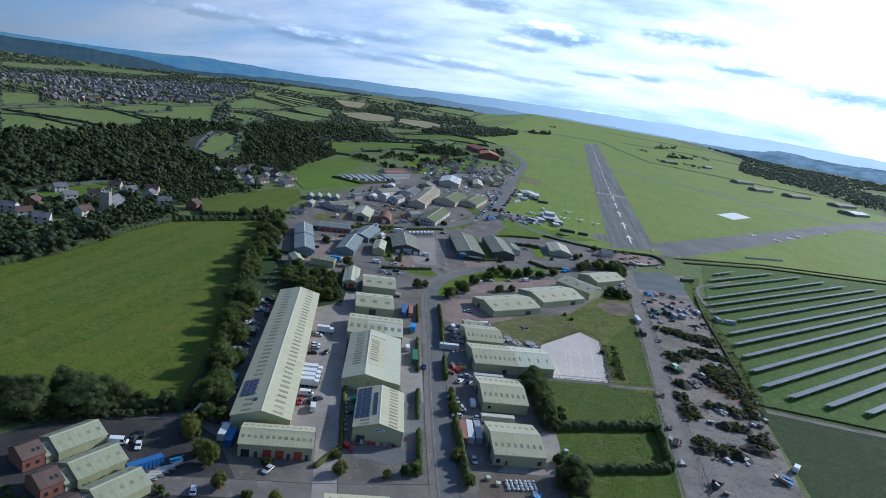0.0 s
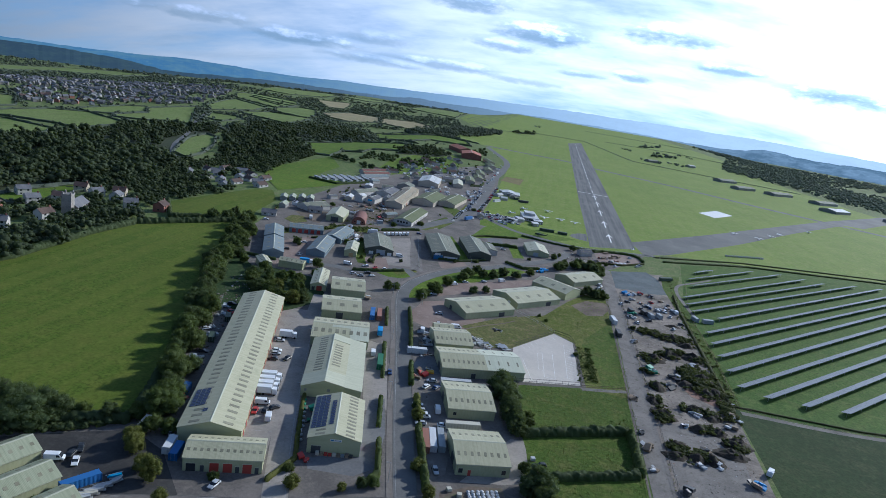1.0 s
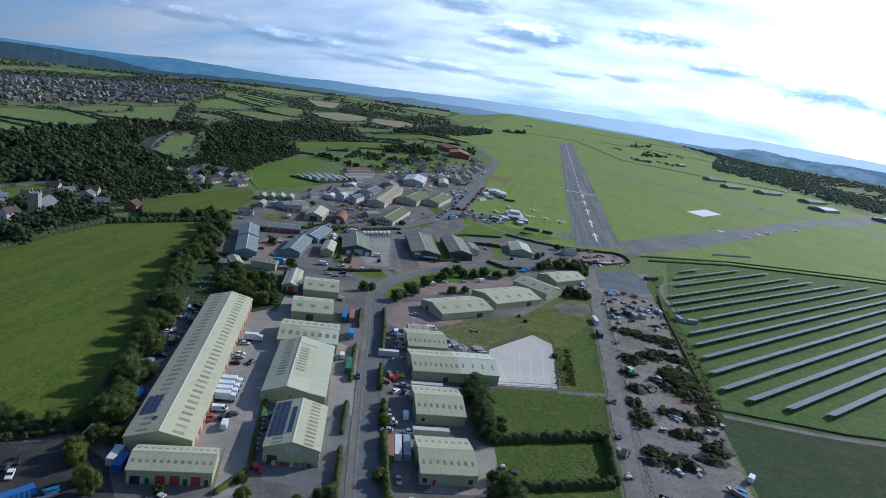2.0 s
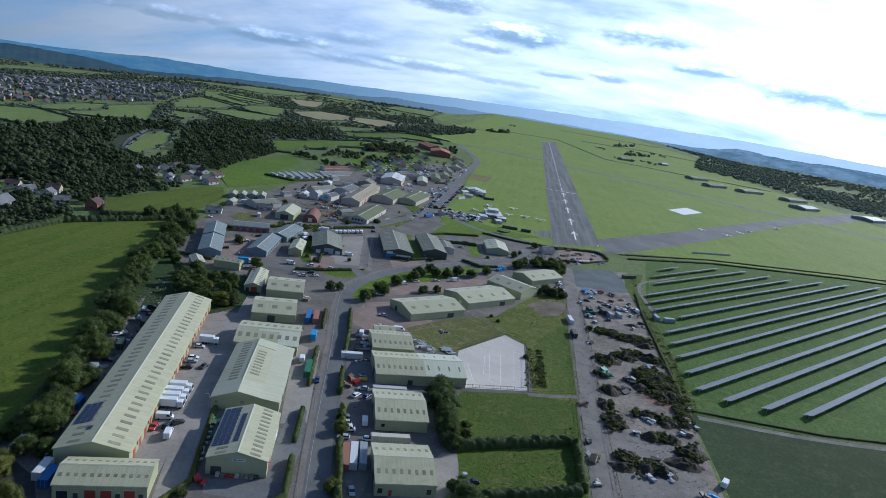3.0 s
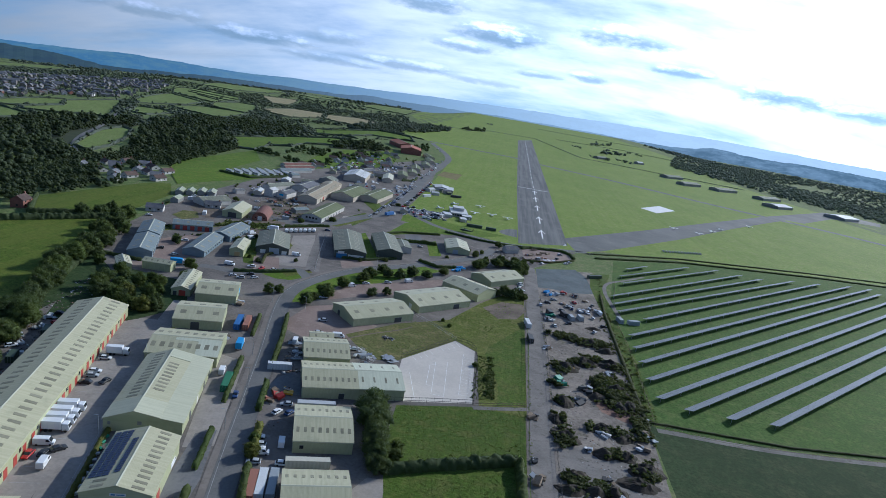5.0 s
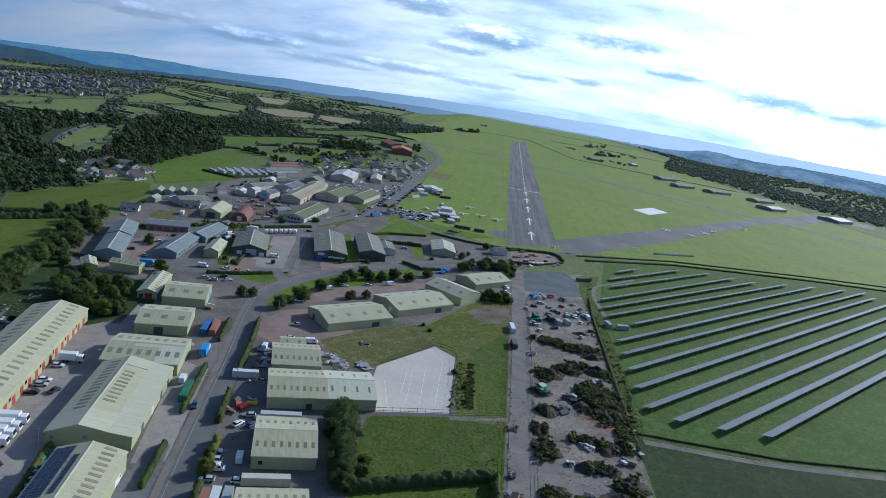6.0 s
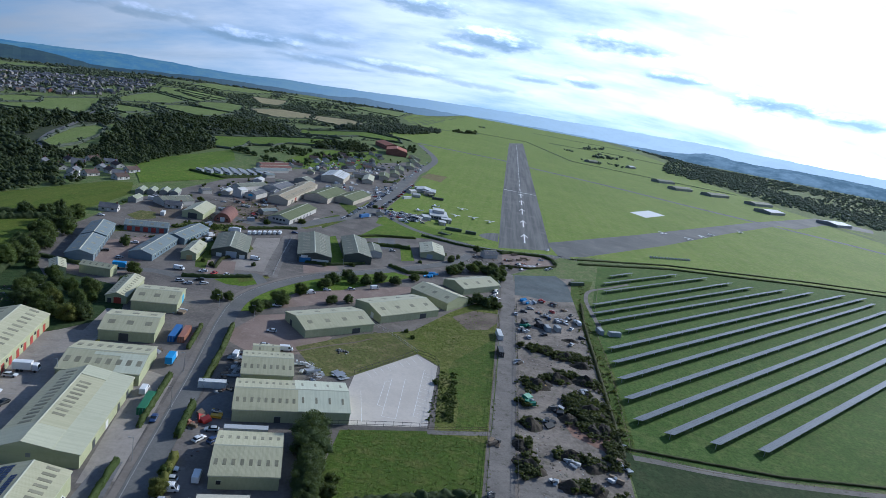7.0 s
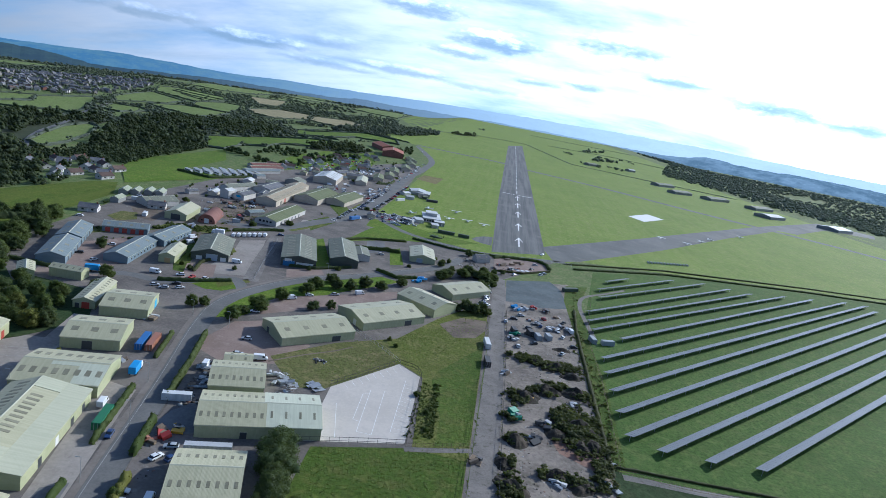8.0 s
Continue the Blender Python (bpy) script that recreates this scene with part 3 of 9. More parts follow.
def scatter_mesh(name, spots, sizes, material, seeds=6, lobes=4, leaves=46, leaf=0.10, sink=0.06, squat=1.0):
    """Many crowns in one mesh."""
    kinds = [crown_arrays(900 + s, lobes, leaves, leaf, 1.0, ICO1, 0.12) for s in range(seeds)]
    V, F, n = [], [], 0
    r = np.random.default_rng(5)
    for (x, y), h in zip(spots, sizes):
        v, f = kinds[r.integers(seeds)]
        a = r.uniform(0, 6.28)
        ca, sa = math.cos(a), math.sin(a)
        w = h * r.uniform(0.9, 1.25) * squat
        q = np.column_stack(((v[:, 0] * ca - v[:, 1] * sa) * w + x, (v[:, 0] * sa + v[:, 1] * ca) * w + y,
                             (v[:, 2] - sink) * h + terrain(x, y)))
        V.append(q)
        F.append(f + n)
        n += len(q)
    return new(name, fast_mesh(name, np.concatenate(V), np.concatenate(F), material))


def inside(p, poly):
    x, y = p
    c = False
    for (x0, y0), (x1, y1) in zip(poly, poly[1:] + poly[:1]):
        if (y0 > y) != (y1 > y) and x < (x1 - x0) * (y - y0) / (y1 - y0) + x0:
            c = not c
    return c


def fill(poly, spacing, seed):
    r = random.Random(seed)
    xs, ys = [p[0] for p in poly], [p[1] for p in poly]
    out = []
    x = min(xs)
    while x < max(xs):
        y = min(ys)
        while y < max(ys):
            p = (x + r.uniform(-.45, .45) * spacing, y + r.uniform(-.45, .45) * spacing)
            if inside(p, poly):
                out.append(p)
            y += spacing
        x += spacing
    return out


def along(pts, spacing, width, seed):
    r = random.Random(seed)
    out = []
    for (x0, y0), (x1, y1) in zip(pts, pts[1:]):
        n = max(1, int(math.hypot(x1 - x0, y1 - y0) / spacing))
        for i in range(n):
            t = (i + r.random()) / n
            out.append((x0 + (x1 - x0) * t + r.uniform(-width, width) / 2, y0 + (y1 - y0) * t + r.uniform(-width, width) / 2))
    return out


def strip_arrays(pts, height, width, step, seed, wild=0.35):
    """A continuous lumpy bank of growth along a line."""
    line = []
    for (x0, y0), (x1, y1) in zip(pts, pts[1:]):
        k = max(1, int(math.hypot(x1 - x0, y1 - y0) / step))
        line += [Vector((x0 + (x1 - x0) * i / k, y0 + (y1 - y0) * i / k, 0)) for i in range(k)]
    line.append(Vector((*pts[-1], 0)))
    prof = [(-1.0, -0.1), (-1.02, 0.45), (-0.72, 0.92), (0.0, 1.05), (0.72, 0.92), (1.02, 0.45), (1.0, -0.1)]
    V, F = [], []
    for i, p in enumerate(line):
        d = (line[min(i + 1, len(line) - 1)] - line[max(i - 1, 0)]).normalized()
        side = Vector((d.y, -d.x, 0))
        g = terrain(p.x, p.y)
        end = 0.5 if i in (0, len(line) - 1) else 1.0
        for j, (u, h) in enumerate(prof):
            k = 1 + wild * noise.noise((p.x * 0.55 + seed, p.y * 0.55, j * 0.8)) + wild * 0.6 * noise.noise((p.x * 1.7, p.y * 1.7 + seed, j * 1.9))
            q = p + side * (u * width / 2 * k * end)
            V.append((q.x, q.y, g + h * height * (k if h > 0 else 1) * end))
        if i:
            for j in range(6):
                F.append((7 * i - 7 + j, 7 * i - 6 + j, 7 * i + 1 + j, 7 * i + j))
    return V, F


def hedge(pts, height, width, material, label, spacing=1.1, name="hedge"):
    V, F = strip_arrays(pts, height, width, 0.7 if spacing < 1.5 else 1.4, pts[0][0])
    V = np.array(V)
    T = np.array([t for f in F for t in ((f[0], f[1], f[2]), (f[0], f[2], f[3]))])
    r = np.random.default_rng(int(abs(pts[0][0] * 7 + pts[0][1])))
    n = min(9000, int(len(F) * 2.2))
    f = np.array(F)[r.integers(len(F), size=n)]
    c = (V[f[:, 0]] * r.uniform(size=(n, 1)) + V[f[:, 2]] * r.uniform(size=(n, 1)))
    c = V[f[:, 0]] + (V[f[:, 2]] - V[f[:, 0]]) * r.uniform(size=(n, 1)) + r.normal(0, 0.05 + height * 0.03, (n, 3))
    a, b = r.normal(size=(n, 3)), r.normal(size=(n, 3))
    u = (0.12 + 0.05 * height) * r.uniform(0.6, 1.3, (n, 1))
    a = a / np.linalg.norm(a, axis=1, keepdims=True) * u
    b = b / np.linalg.norm(b, axis=1, keepdims=True) * u * 0.6
    Q = np.stack((c - a, c + b, c + a, c - b), 1).reshape(-1, 3)
    k = len(V) + 4 * np.arange(n)[:, None]
    T2 = np.concatenate((k + np.array((0, 1, 2)), k + np.array((0, 2, 3))))
    ob = new(name, fast_mesh(name, np.concatenate((V, Q)), np.concatenate((T, T2)), material))
    return tagged(ob, label, "hedge")


def far_hedges(name, polys, height, width, material, label):
    """Many thin hedges in one mesh."""
    V, F = [], []
    for i, poly in enumerate(polys):
        v, f = strip_arrays(poly, height, width, 9, i * 3.3, 0.8)
        n = len(V)
        V += v
        F += [tuple(k + n for k in q) for q in f]
    return tagged(new(name, mesh_of(name, V, F, material)), label, "hedgerow", kind="stuff")

# ---------- ground ----------


def axis(lo, hi, fine_lo, fine_hi, step, growth=1.18):
    v = list(np.arange(fine_lo, fine_hi + 0.1, step))
    s, x = step, fine_hi
    while x < hi:
        s *= growth
        x += s
        v.append(min(x, hi))
    s, x = step, fine_lo
    while x > lo:
        s *= growth
        x -= s
        v.insert(0, max(x, lo))
    return v


gx, gy = axis(-5200, 5200, -1500, 900, 30), axis(-1500, 5200, -600, 2000, 30)
gverts = [(x, y, terrain(x, y)) for y in gy for x in gx]
gw = len(gx)
gfaces = [(j * gw + i, j * gw + i + 1, (j + 1) * gw + i + 1, (j + 1) * gw + i) for j in range(len(gy) - 1) for i in range(gw - 1)]
tagged(new("ground", mesh_of("ground", gverts, gfaces, M["ground"])), "green grassy countryside stretching to the horizon", "ground", kind="structure")

# skyline hills: dip of the crest below level, by direction
CREST = [(-75, 2.0), (-45, 1.8), (-40, 1.8), (-36, 1.7), (-33, 1.42), (-29, 1.36), (-24, 1.38), (-20, 1.22), (-15.5, 1.08), (-11, 0.9), (-5.5, 0.68), (0, 0.52), (9, 0.36), (16, 0.32), (28, 0.42), (60, 0.5)]
RIDGE = [(-75, 2.1), (-46, 2.02), (-42, 2.02), (-38, 2.12), (-35.8, 2.3), (-34, 2.52), (-31.6, 2.42), (-26, 2.1), (-20.5, 1.92), (-15.6, 1.86), (-12.5, 1.55), (-10.5, 1.6), (-8, 1.5), (-0.5, 1.4), (9, 1.42), (13.3, 1.5), (15.5, 1.28), (16.6, 0.98), (18, 0.98), (19, 1.12), (24, 1.0), (30, 1.1), (60, 1.2)]


def crest(az, line):
    for (a, p), (b, q) in zip(line, line[1:]):
        if a <= az <= b:
            return p + (q - p) * (az - a) / (b - a)
    return line[0][1] if az < -75 else line[-1][1]


def hills(name, distance, line, amp, material, seed, label, depth=500):
    """A long ridge round the view, its crest near the line of the skyline."""
    verts, faces = [], []
    az = [-78 + 0.25 * i for i in range(560)]
    rows = 6
    for a in az:
        k = radians(a)
        z = 114 - distance * math.tan(radians(crest(a, line)))
        z += amp * (noise.noise((a * 0.09, seed, 0)) + 0.5 * noise.noise((a * 0.35, seed, 3)) + 0.3 * noise.noise((a * 1.6, seed, 5)) + 0.22 * noise.noise((a * 5.0, seed, 7)))
        for i in range(rows):
            t = i / (rows - 1)
            d = distance - depth * (1 - t)
            verts.append((-30 + d * math.sin(k), -530 + d * math.cos(k), -130 + (z + 130) * smooth(t)))
    for i in range(len(az) - 1):
        for j in range(rows - 1):
            faces.append((i * rows + j, (i + 1) * rows + j, (i + 1) * rows + j + 1, i * rows + j + 1))
    return tagged(new(name, mesh_of(name, verts, faces, material)), label, "hills", kind="structure")


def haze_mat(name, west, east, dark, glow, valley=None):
    """Far land with the haze put into a glowing colour, paler towards the bright side of the sky."""
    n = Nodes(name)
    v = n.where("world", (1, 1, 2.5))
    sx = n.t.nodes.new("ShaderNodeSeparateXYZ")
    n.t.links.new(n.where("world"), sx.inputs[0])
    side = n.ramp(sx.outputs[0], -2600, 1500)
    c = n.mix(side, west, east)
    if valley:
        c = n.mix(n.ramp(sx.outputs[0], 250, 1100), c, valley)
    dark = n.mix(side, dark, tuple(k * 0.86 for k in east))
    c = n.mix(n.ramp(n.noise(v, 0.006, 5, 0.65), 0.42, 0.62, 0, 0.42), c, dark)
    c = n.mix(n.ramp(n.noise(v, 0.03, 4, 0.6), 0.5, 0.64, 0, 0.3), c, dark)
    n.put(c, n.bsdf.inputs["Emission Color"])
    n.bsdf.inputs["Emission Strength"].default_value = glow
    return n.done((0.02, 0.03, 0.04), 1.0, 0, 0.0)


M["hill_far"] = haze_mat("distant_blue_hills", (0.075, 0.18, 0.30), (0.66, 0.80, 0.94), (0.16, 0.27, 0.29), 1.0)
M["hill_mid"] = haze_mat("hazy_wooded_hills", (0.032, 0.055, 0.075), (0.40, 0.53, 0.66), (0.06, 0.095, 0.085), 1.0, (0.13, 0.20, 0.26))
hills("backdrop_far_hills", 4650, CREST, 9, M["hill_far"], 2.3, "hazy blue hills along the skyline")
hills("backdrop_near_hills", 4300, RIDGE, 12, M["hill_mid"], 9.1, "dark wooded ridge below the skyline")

# fields on the far side
FIELDS = [
    ("field_1", [(-312, -330), (-304, -299), (-307, -241), (-304, -204), (-262, -152), (-226, -238), (-201, -304), (-176, -362), (-166, -398), (-180, -410), (-225, -424), (-330, -440), (-420, -420)], "field", 0.16, "smooth green pasture bordered by hedgerow trees"),
    ("field_5", [(-364, 102), (-346, 279), (-300, 183), (-297, 79), (-241, 111), (-290, -18), (-321, 27)], "lawn", 0.3, "mown green meadow behind the yards"),
    ("field_6", [(-330, -128), (-307, -34), (-293, -22), (-272, -60), (-262, -140), (-299, -170)], "field", 0.25, "green paddock beside the hedgerow"),
    ("field_2", [(-1008, 358), (-997, 435), (-889, 322), (-880, 232)], "pasture", 0.5, "green pasture at the town's edge"),
    ("field_3", [(-846, 198), (-852, 264), (-854, 345), (-814, 388), (-711, 337), (-690, 298), (-681, 197), (-723, 215), (-798, 206)], "pasture", 0.5, "bright green pasture beyond the wood"),
    ("field_4", [(-809, 161), (-780, 187), (-688, 168), (-662, 123), (-669, 70), (-653, 29), (-661, 16)], "pasture", 0.5, "smooth green pasture above the wood"),
    ("field_7", [(-856, 413), (-877, 564), (-861, 614), (-796, 518), (-792, 416), (-814, 388)], "pasture", 0.5, "narrow green paddock below the town"),
    ("field_8", [(-848, 598), (-852, 782), (-738, 579), (-660, 438), (-696, 452), (-717, 403), (-758, 384), (-787, 409), (-790, 509)], "pasture", 0.5, "broad green pasture below the town"),
    ("field_9", [(-500, 140), (-530, 200), (-570, 292), (-580, 355), (-555, 340), (-515, 265), (-480, 180), (-468, 122)], "pasture", 0.4, "grass glade between dark woods"),
    ("field_10", [(-873, 855), (-934, 1034), (-981, 1194), (-812, 1054), (-778, 903), (-811, 772)], "pasture", 0.5, "hedged green pasture on a far slope"),
    ("field_11", [(-1115, 1456), (-1096, 1544), (-930, 1528), (-841, 1340), (-809, 1101), (-1005, 1255)], "pasture", 0.5, "long green strip field with hedges"),
    ("field_12", [(-769, 698), (-720, 710), (-678, 675), (-674, 572), (-716, 582)], "pasture", 0.5, "small green paddock by the lane"),
    ("field_13", [(-778, 830), (-746, 931), (-635, 935), (-614, 795), (-612, 729), (-717, 779)], "pasture", 0.5, "hedged green pasture above the woods"),
    ("field_14", [(-809, 1101), (-804, 1251), (-746, 1240), (-664, 1028), (-646, 926), (-750, 972)], "pasture", 0.5, "hedged green pasture on a slope"),
    ("field_15", [(-985, 1859), (-901, 2035), (-778, 1598), (-813, 1521)], "stubble", 0.6, "dry tan pasture strip in the distance"),
    ("field_16", [(-1207, 1814), (-1330, 2200), (-1500, 2700), (-1230, 2750), (-1109, 2484), (-1041, 2067), (-1100, 1845)], "pasture", 0.7, "pale green field on a far rise"),
    ("field_17", [(-1150, 2500), (-1104, 3000), (-880, 2823), (-934, 2392)], "pasture", 0.8, "pale green field on a far ridge"),
    ("field_18", [(-696, 1156), (-685, 1380), (-591, 1378), (-525, 1142), (-564, 1010), (-631, 1047)], "stubble", 0.5, "dry tan rough pasture"),
    ("field_19", [(-571, 1338), (-493, 1435), (-406, 1321), (-369, 1127), (-449, 1098), (-516, 1139)], "stubble", 0.5, "dry tan pasture strip"),
    ("field_20", [(-456, 452), (-402, 552), (-305, 595), (-267, 570), (-277, 476), (-334, 428), (-331, 371), (-360, 363), (-351, 285), (-382, 300)], "lawn", 0.4, "bright green meadow north of the wood"),
    ("field_21", [(-437, 810), (-401, 903), (-321, 912), (-240, 880), (-215, 780), (-301, 760), (-324, 681), (-385, 645)], "lawn", 0.4, "bright green field with grazing stock"),
    ("field_22", [(-1965, 1301), (-2200, 1700), (-2300, 2100), (-2216, 2329), (-1900, 2250), (-1682, 1820), (-1580, 1504), (-1628, 1392), (-1698, 1320), (-1639, 1095), (-1651, 992)], "pasture", 0.8, "long pale green hillside pasture above the town"),
    ("field_23", [(-2100, 2700), (-2100, 3100), (-1763, 2482), (-1563, 1754)], "pasture", 0.8, "narrow pale green field below the ridge"),
    ("field_25", [(-446, -179), (-448, -140), (-438, -92), (-418, -94), (-409, -137), (-402, -170), (-419, -184)], "lawn", 0.3, "small bright green field behind the village"),
    ("field_24", [(-720, 2350), (-760, 2900), (-520, 2850), (-480, 2200)], "pasture", 0.8, "pale green field beyond the airfield woods"),
]
for name, poly, key, lift, label in FIELDS:
    patch(name, poly, M[key], lift, label, "field", 15 if name in ("field_1", "field_5", "field_6", "field_25") else 40)
patch("airfield", [(-40, 5), (-12, -8), (60, 10), (72, 30), (300, 100), (440, 135), (700, 330), (680, 600), (600, 900), (560, 1400), (640, 2200), (560, 3900), (-560, 3900), (-460, 2200), (-300, 1500), (-300, 1000), (-190, 860), (-128, 640), (-112, 470), (-105, 190), (-105, 60), (-100, 5)],
      M["airfield"], 0.03, "broad mown grass airfield", "airfield", 60)
patch("solar_meadow", [(57, -290), (58, -150), (82, 2), (150, 45), (290, 92), (440, 130), (440, -200), (330, -235), (112, -281)], M["solar_grass"], 0.05, "grass growing under the solar panels", "field")
patch("pasture", [(54, -284), (112, -283), (330, -240), (330, -460), (53, -460)], M["dark_field"], 0.04, "dark grass field beside the solar farm", "field")

# the estate's floor and yards
patch("estate_yard", [(-192, -420), (-172, -366), (-196, -306), (-222, -250), (-244, -190), (-250, -140), (-262, -60), (-255, 120), (-205, 330), (-150, 480), (-122, 470), (-104, 190), (-102, 60), (-60, -8), (-12, -10), (52, 8), (20, -60), (8, -80), (5, -460), (-190, -460)],
      M["yard"], 0.015, "grey-brown tarmac yards between the sheds", "yard")
patch("pale_yard", [(-164, -284), (-150, -281), (-128, -366), (-118, -400), (-136, -396)], M["pale_yard"], 0.03, "pale pinkish tarmac loading yard", "yard")
patch("pale_yard_2", [(-117, -300), (-105, -302), (-90, -358), (-98, -362)], M["pale_yard"], 0.03, "pale pinkish concrete yard beside the shed", "yard")
patch("pale_yard_3", [(-43, -357), (-34.4, -356), (-32.3, -369), (-36.3, -382.5), (-43, -386), (-57, -390.5), (-54, -384)], M["pale_yard"], 0.03, "pale sunlit concrete apron", "yard")
patch("pale_yard_4", [(-146, -182), (-134, -176), (-134, -140), (-148, -134)], M["pale_yard"], 0.03, "pale tarmac yard behind a fence", "yard")
patch("red_yard", [(-222, -186), (-200, -228), (-178, -216), (-190, -150), (-205, -150)], M["red_yard"], 0.035, "reddish block-paved yard between blue sheds", "yard")
patch("red_yard_2", [(-107, -262), (-88, -272), (-72, -262), (-66, -240), (-90, -222), (-103, -232)], M["red_yard"], 0.035, "reddish paved car park", "yard")
patch("meadow", [(-43, -311), (-15, -300), (5, -291), (5, -460), (-34, -460), (-34, -412), (-33, -396), (-37, -362), (-42, -340)], M["meadow"], 0.04, "rough green meadow beside the concrete track", "field")
patch("meadow_3", [(-52, -272), (-66, -252), (-58, -232), (-34, -212), (-20, -176), (-12, -160), (-4, -146), (5.5, -150), (5.5, -300), (-13, -300), (-17, -247), (-28, -238)], M["rough_olive"], 0.062, "rough green meadow beside the concrete pad", "field")
patch("dry_meadow", [(-77, -257), (-70, -266), (-59, -277), (-50, -273.5), (-29, -240), (-38, -217), (-58, -232)], M["dry_meadow"], 0.075, "dry yellow-brown grass beside the shed", "field")
patch("concrete_pad", [(-48.3, -271), (-28.2, -239), (-18.2, -246.8), (-15.7, -297.8), (-46, -309)], M["concrete"], 0.10, "large pale concrete pad with faint bay lines", "pad")
patch("rubble_yard", [(15, -72), (58, -52), (62, -100), (55, -142), (57, -212), (54, -285), (52, -337), (50, -380), (46, -460), (13, -460), (13, -316), (13, -147)], M["rubble"], 0.04, "muddy rubble-strewn scrapyard floor", "yard")
patch("gravel_yard", [(15, -73), (45, -53), (51, -68), (54, -109), (46, -114), (35, -119), (24, -117), (15, -120)], M["slate_gravel"], 0.06, "dark wet gravel yard", "yard")
patch("verge", [(-117, -236), (-112, -192), (-92, -156), (-66, -122), (-48, -126), (-70, -160), (-92, -196), (-104, -226)], M["lawn"], 0.05, "mown grass verge inside the road bend", "verge")
patch("verge_3", [(-100, 5), (-104, 60), (-60, 30), (-40, 4), (-60, -10)], M["lawn"], 0.05, "mown grass by the perimeter track", "verge")

patch("verge_4", [(-102, -58), (-95, -2), (-72, 36), (-36, 23), (-8, 22), (-32, -4), (-68, -22)], M["lawn"], 0.058, "mown grass corner by the airfield", "verge")
patch("verge_5", [(-142, -198), (-132, -189), (-119, -184), (-120, -193), (-124, -200), (-132, -202)], M["lawn"], 0.058, "mown grass strip at the junction", "verge")
patch("island", [(-240, -115), (-241, -98), (-232, -95), (-223, -110), (-229, -122)], M["dry_meadow"], 0.12, "dry grass island at the road bend", "verge")
patch("brown_ground", [(-209, -18), (-205, 20), (-170, -19), (-168, -54), (-181, -70), (-200, -56)], M["brown_ground"], 0.03, "trodden brown salvage yard", "yard")
patch("brown_ground_2", [(-244, -84), (-248, -45), (-237, -31), (-222, -60), (-214, -108), (-226, -104)], M["brown_ground"], 0.028, "weedy brown waste ground", "yard")
patch("verge_6", [(-174, -152), (-172, -128), (-165, -128), (-158, -165), (-150, -186), (-157, -186)], M["meadow"], 0.04, "weedy grass bank between yards", "verge")
patch("verge_7", [(-121, -78), (-115, -62), (-99, -104), (-90, -120), (-96, -134), (-103, -128)], M["lawn"], 0.04, "grass strip between warehouses", "verge")
patch("verge_8", [(-68, -59), (-63, -46), (-53, -88), (-61, -94)], M["lawn"], 0.04, "grass strip beside a hedge", "verge")
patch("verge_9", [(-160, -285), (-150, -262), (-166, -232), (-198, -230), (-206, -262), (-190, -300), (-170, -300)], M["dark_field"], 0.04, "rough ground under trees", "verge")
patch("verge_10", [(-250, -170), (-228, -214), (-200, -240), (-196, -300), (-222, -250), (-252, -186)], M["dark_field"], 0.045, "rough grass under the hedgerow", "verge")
patch("chalet_green", [(-260, 190), (-275, 330), (-262, 500), (-230, 600), (-190, 470), (-178, 360), (-196, 250)], M["lawn"], 0.06, "grass among the chalets", "verge")

# roads
ROAD = [(-62, -436), (-69.5, -410.5), (-76.1, -387), (-86, -349), (-99.5, -294), (-113, -243), (-117, -215), (-111, -188), (-95.8, -158), (-71, -130), (-46, -98), (-28, -70), (-18, -40)]
ribbon("road", ROAD, 7.2, M["asphalt"], 0.07, "worn grey asphalt estate road")
BRANCH = [(-114, -196), (-127, -180), (-139, -192), (-152, -204), (-170, -204), (-186, -214)]
ribbon("road_2", BRANCH, 6.0, M["asphalt"], 0.068, "narrow asphalt side road")
LANE = [(-119, -178), (-128, -142), (-141, -82)]
ribbon("road_3", LANE, 8.0, M["track"], 0.066, "pale concrete lane between fenced yards")
UPPER = [(-262, -20), (-240, -60), (-215, -58), (-181, -72), (-152, -64), (-134, -20), (-119, 24), (-114, 100), (-117, 185), (-121, 320), (-118, 461), (-126, 609), (-186, 840)]
ribbon("road_4", UPPER, 11, M["asphalt"], 0.064, "grey perimeter road lined with parked cars")
WEST = [(-98, -440), (-104, -425.5), (-116.3, -392), (-124, -369), (-139.5, -320), (-148, -285), (-155, -257)]
ribbon("road_5", WEST, 7.5, M["pale_yard"], 0.066, "asphalt service lane beside the long shed")
CROSS = [(-160, -444), (-127, -431.5), (-106, -424), (-74, -410)]
ribbon("road_6", CROSS, 8.0, M["mid_yard"], 0.062, "asphalt cross lane")
TRACK = [(10.5, -462), (10.5, -375), (10.5, -318), (11.5, -223), (11, -140), (10, -73)]
ribbon("track", TRACK, 8.4, M["track"], 0.09, "cracked pale concrete track", "track")
PERIM = [(-112, 60), (-70, 10), (-30, -6), (0, -8), (40, 8), (62, 16)]
ribbon("perimeter_track", PERIM, 6.5, M["asphalt"], 0.08, "grey perimeter track by the runway end", "track")
for name, pts, d in (("kerb", ROAD, -3.7), ("kerb_2", ROAD, 3.7), ("kerb_3", WEST, 3.85), ("kerb_4", CROSS, -4.1)):
    edging(name, pts, d, 0.16, 0.14, M["kerb"], "pale concrete kerb along the road")

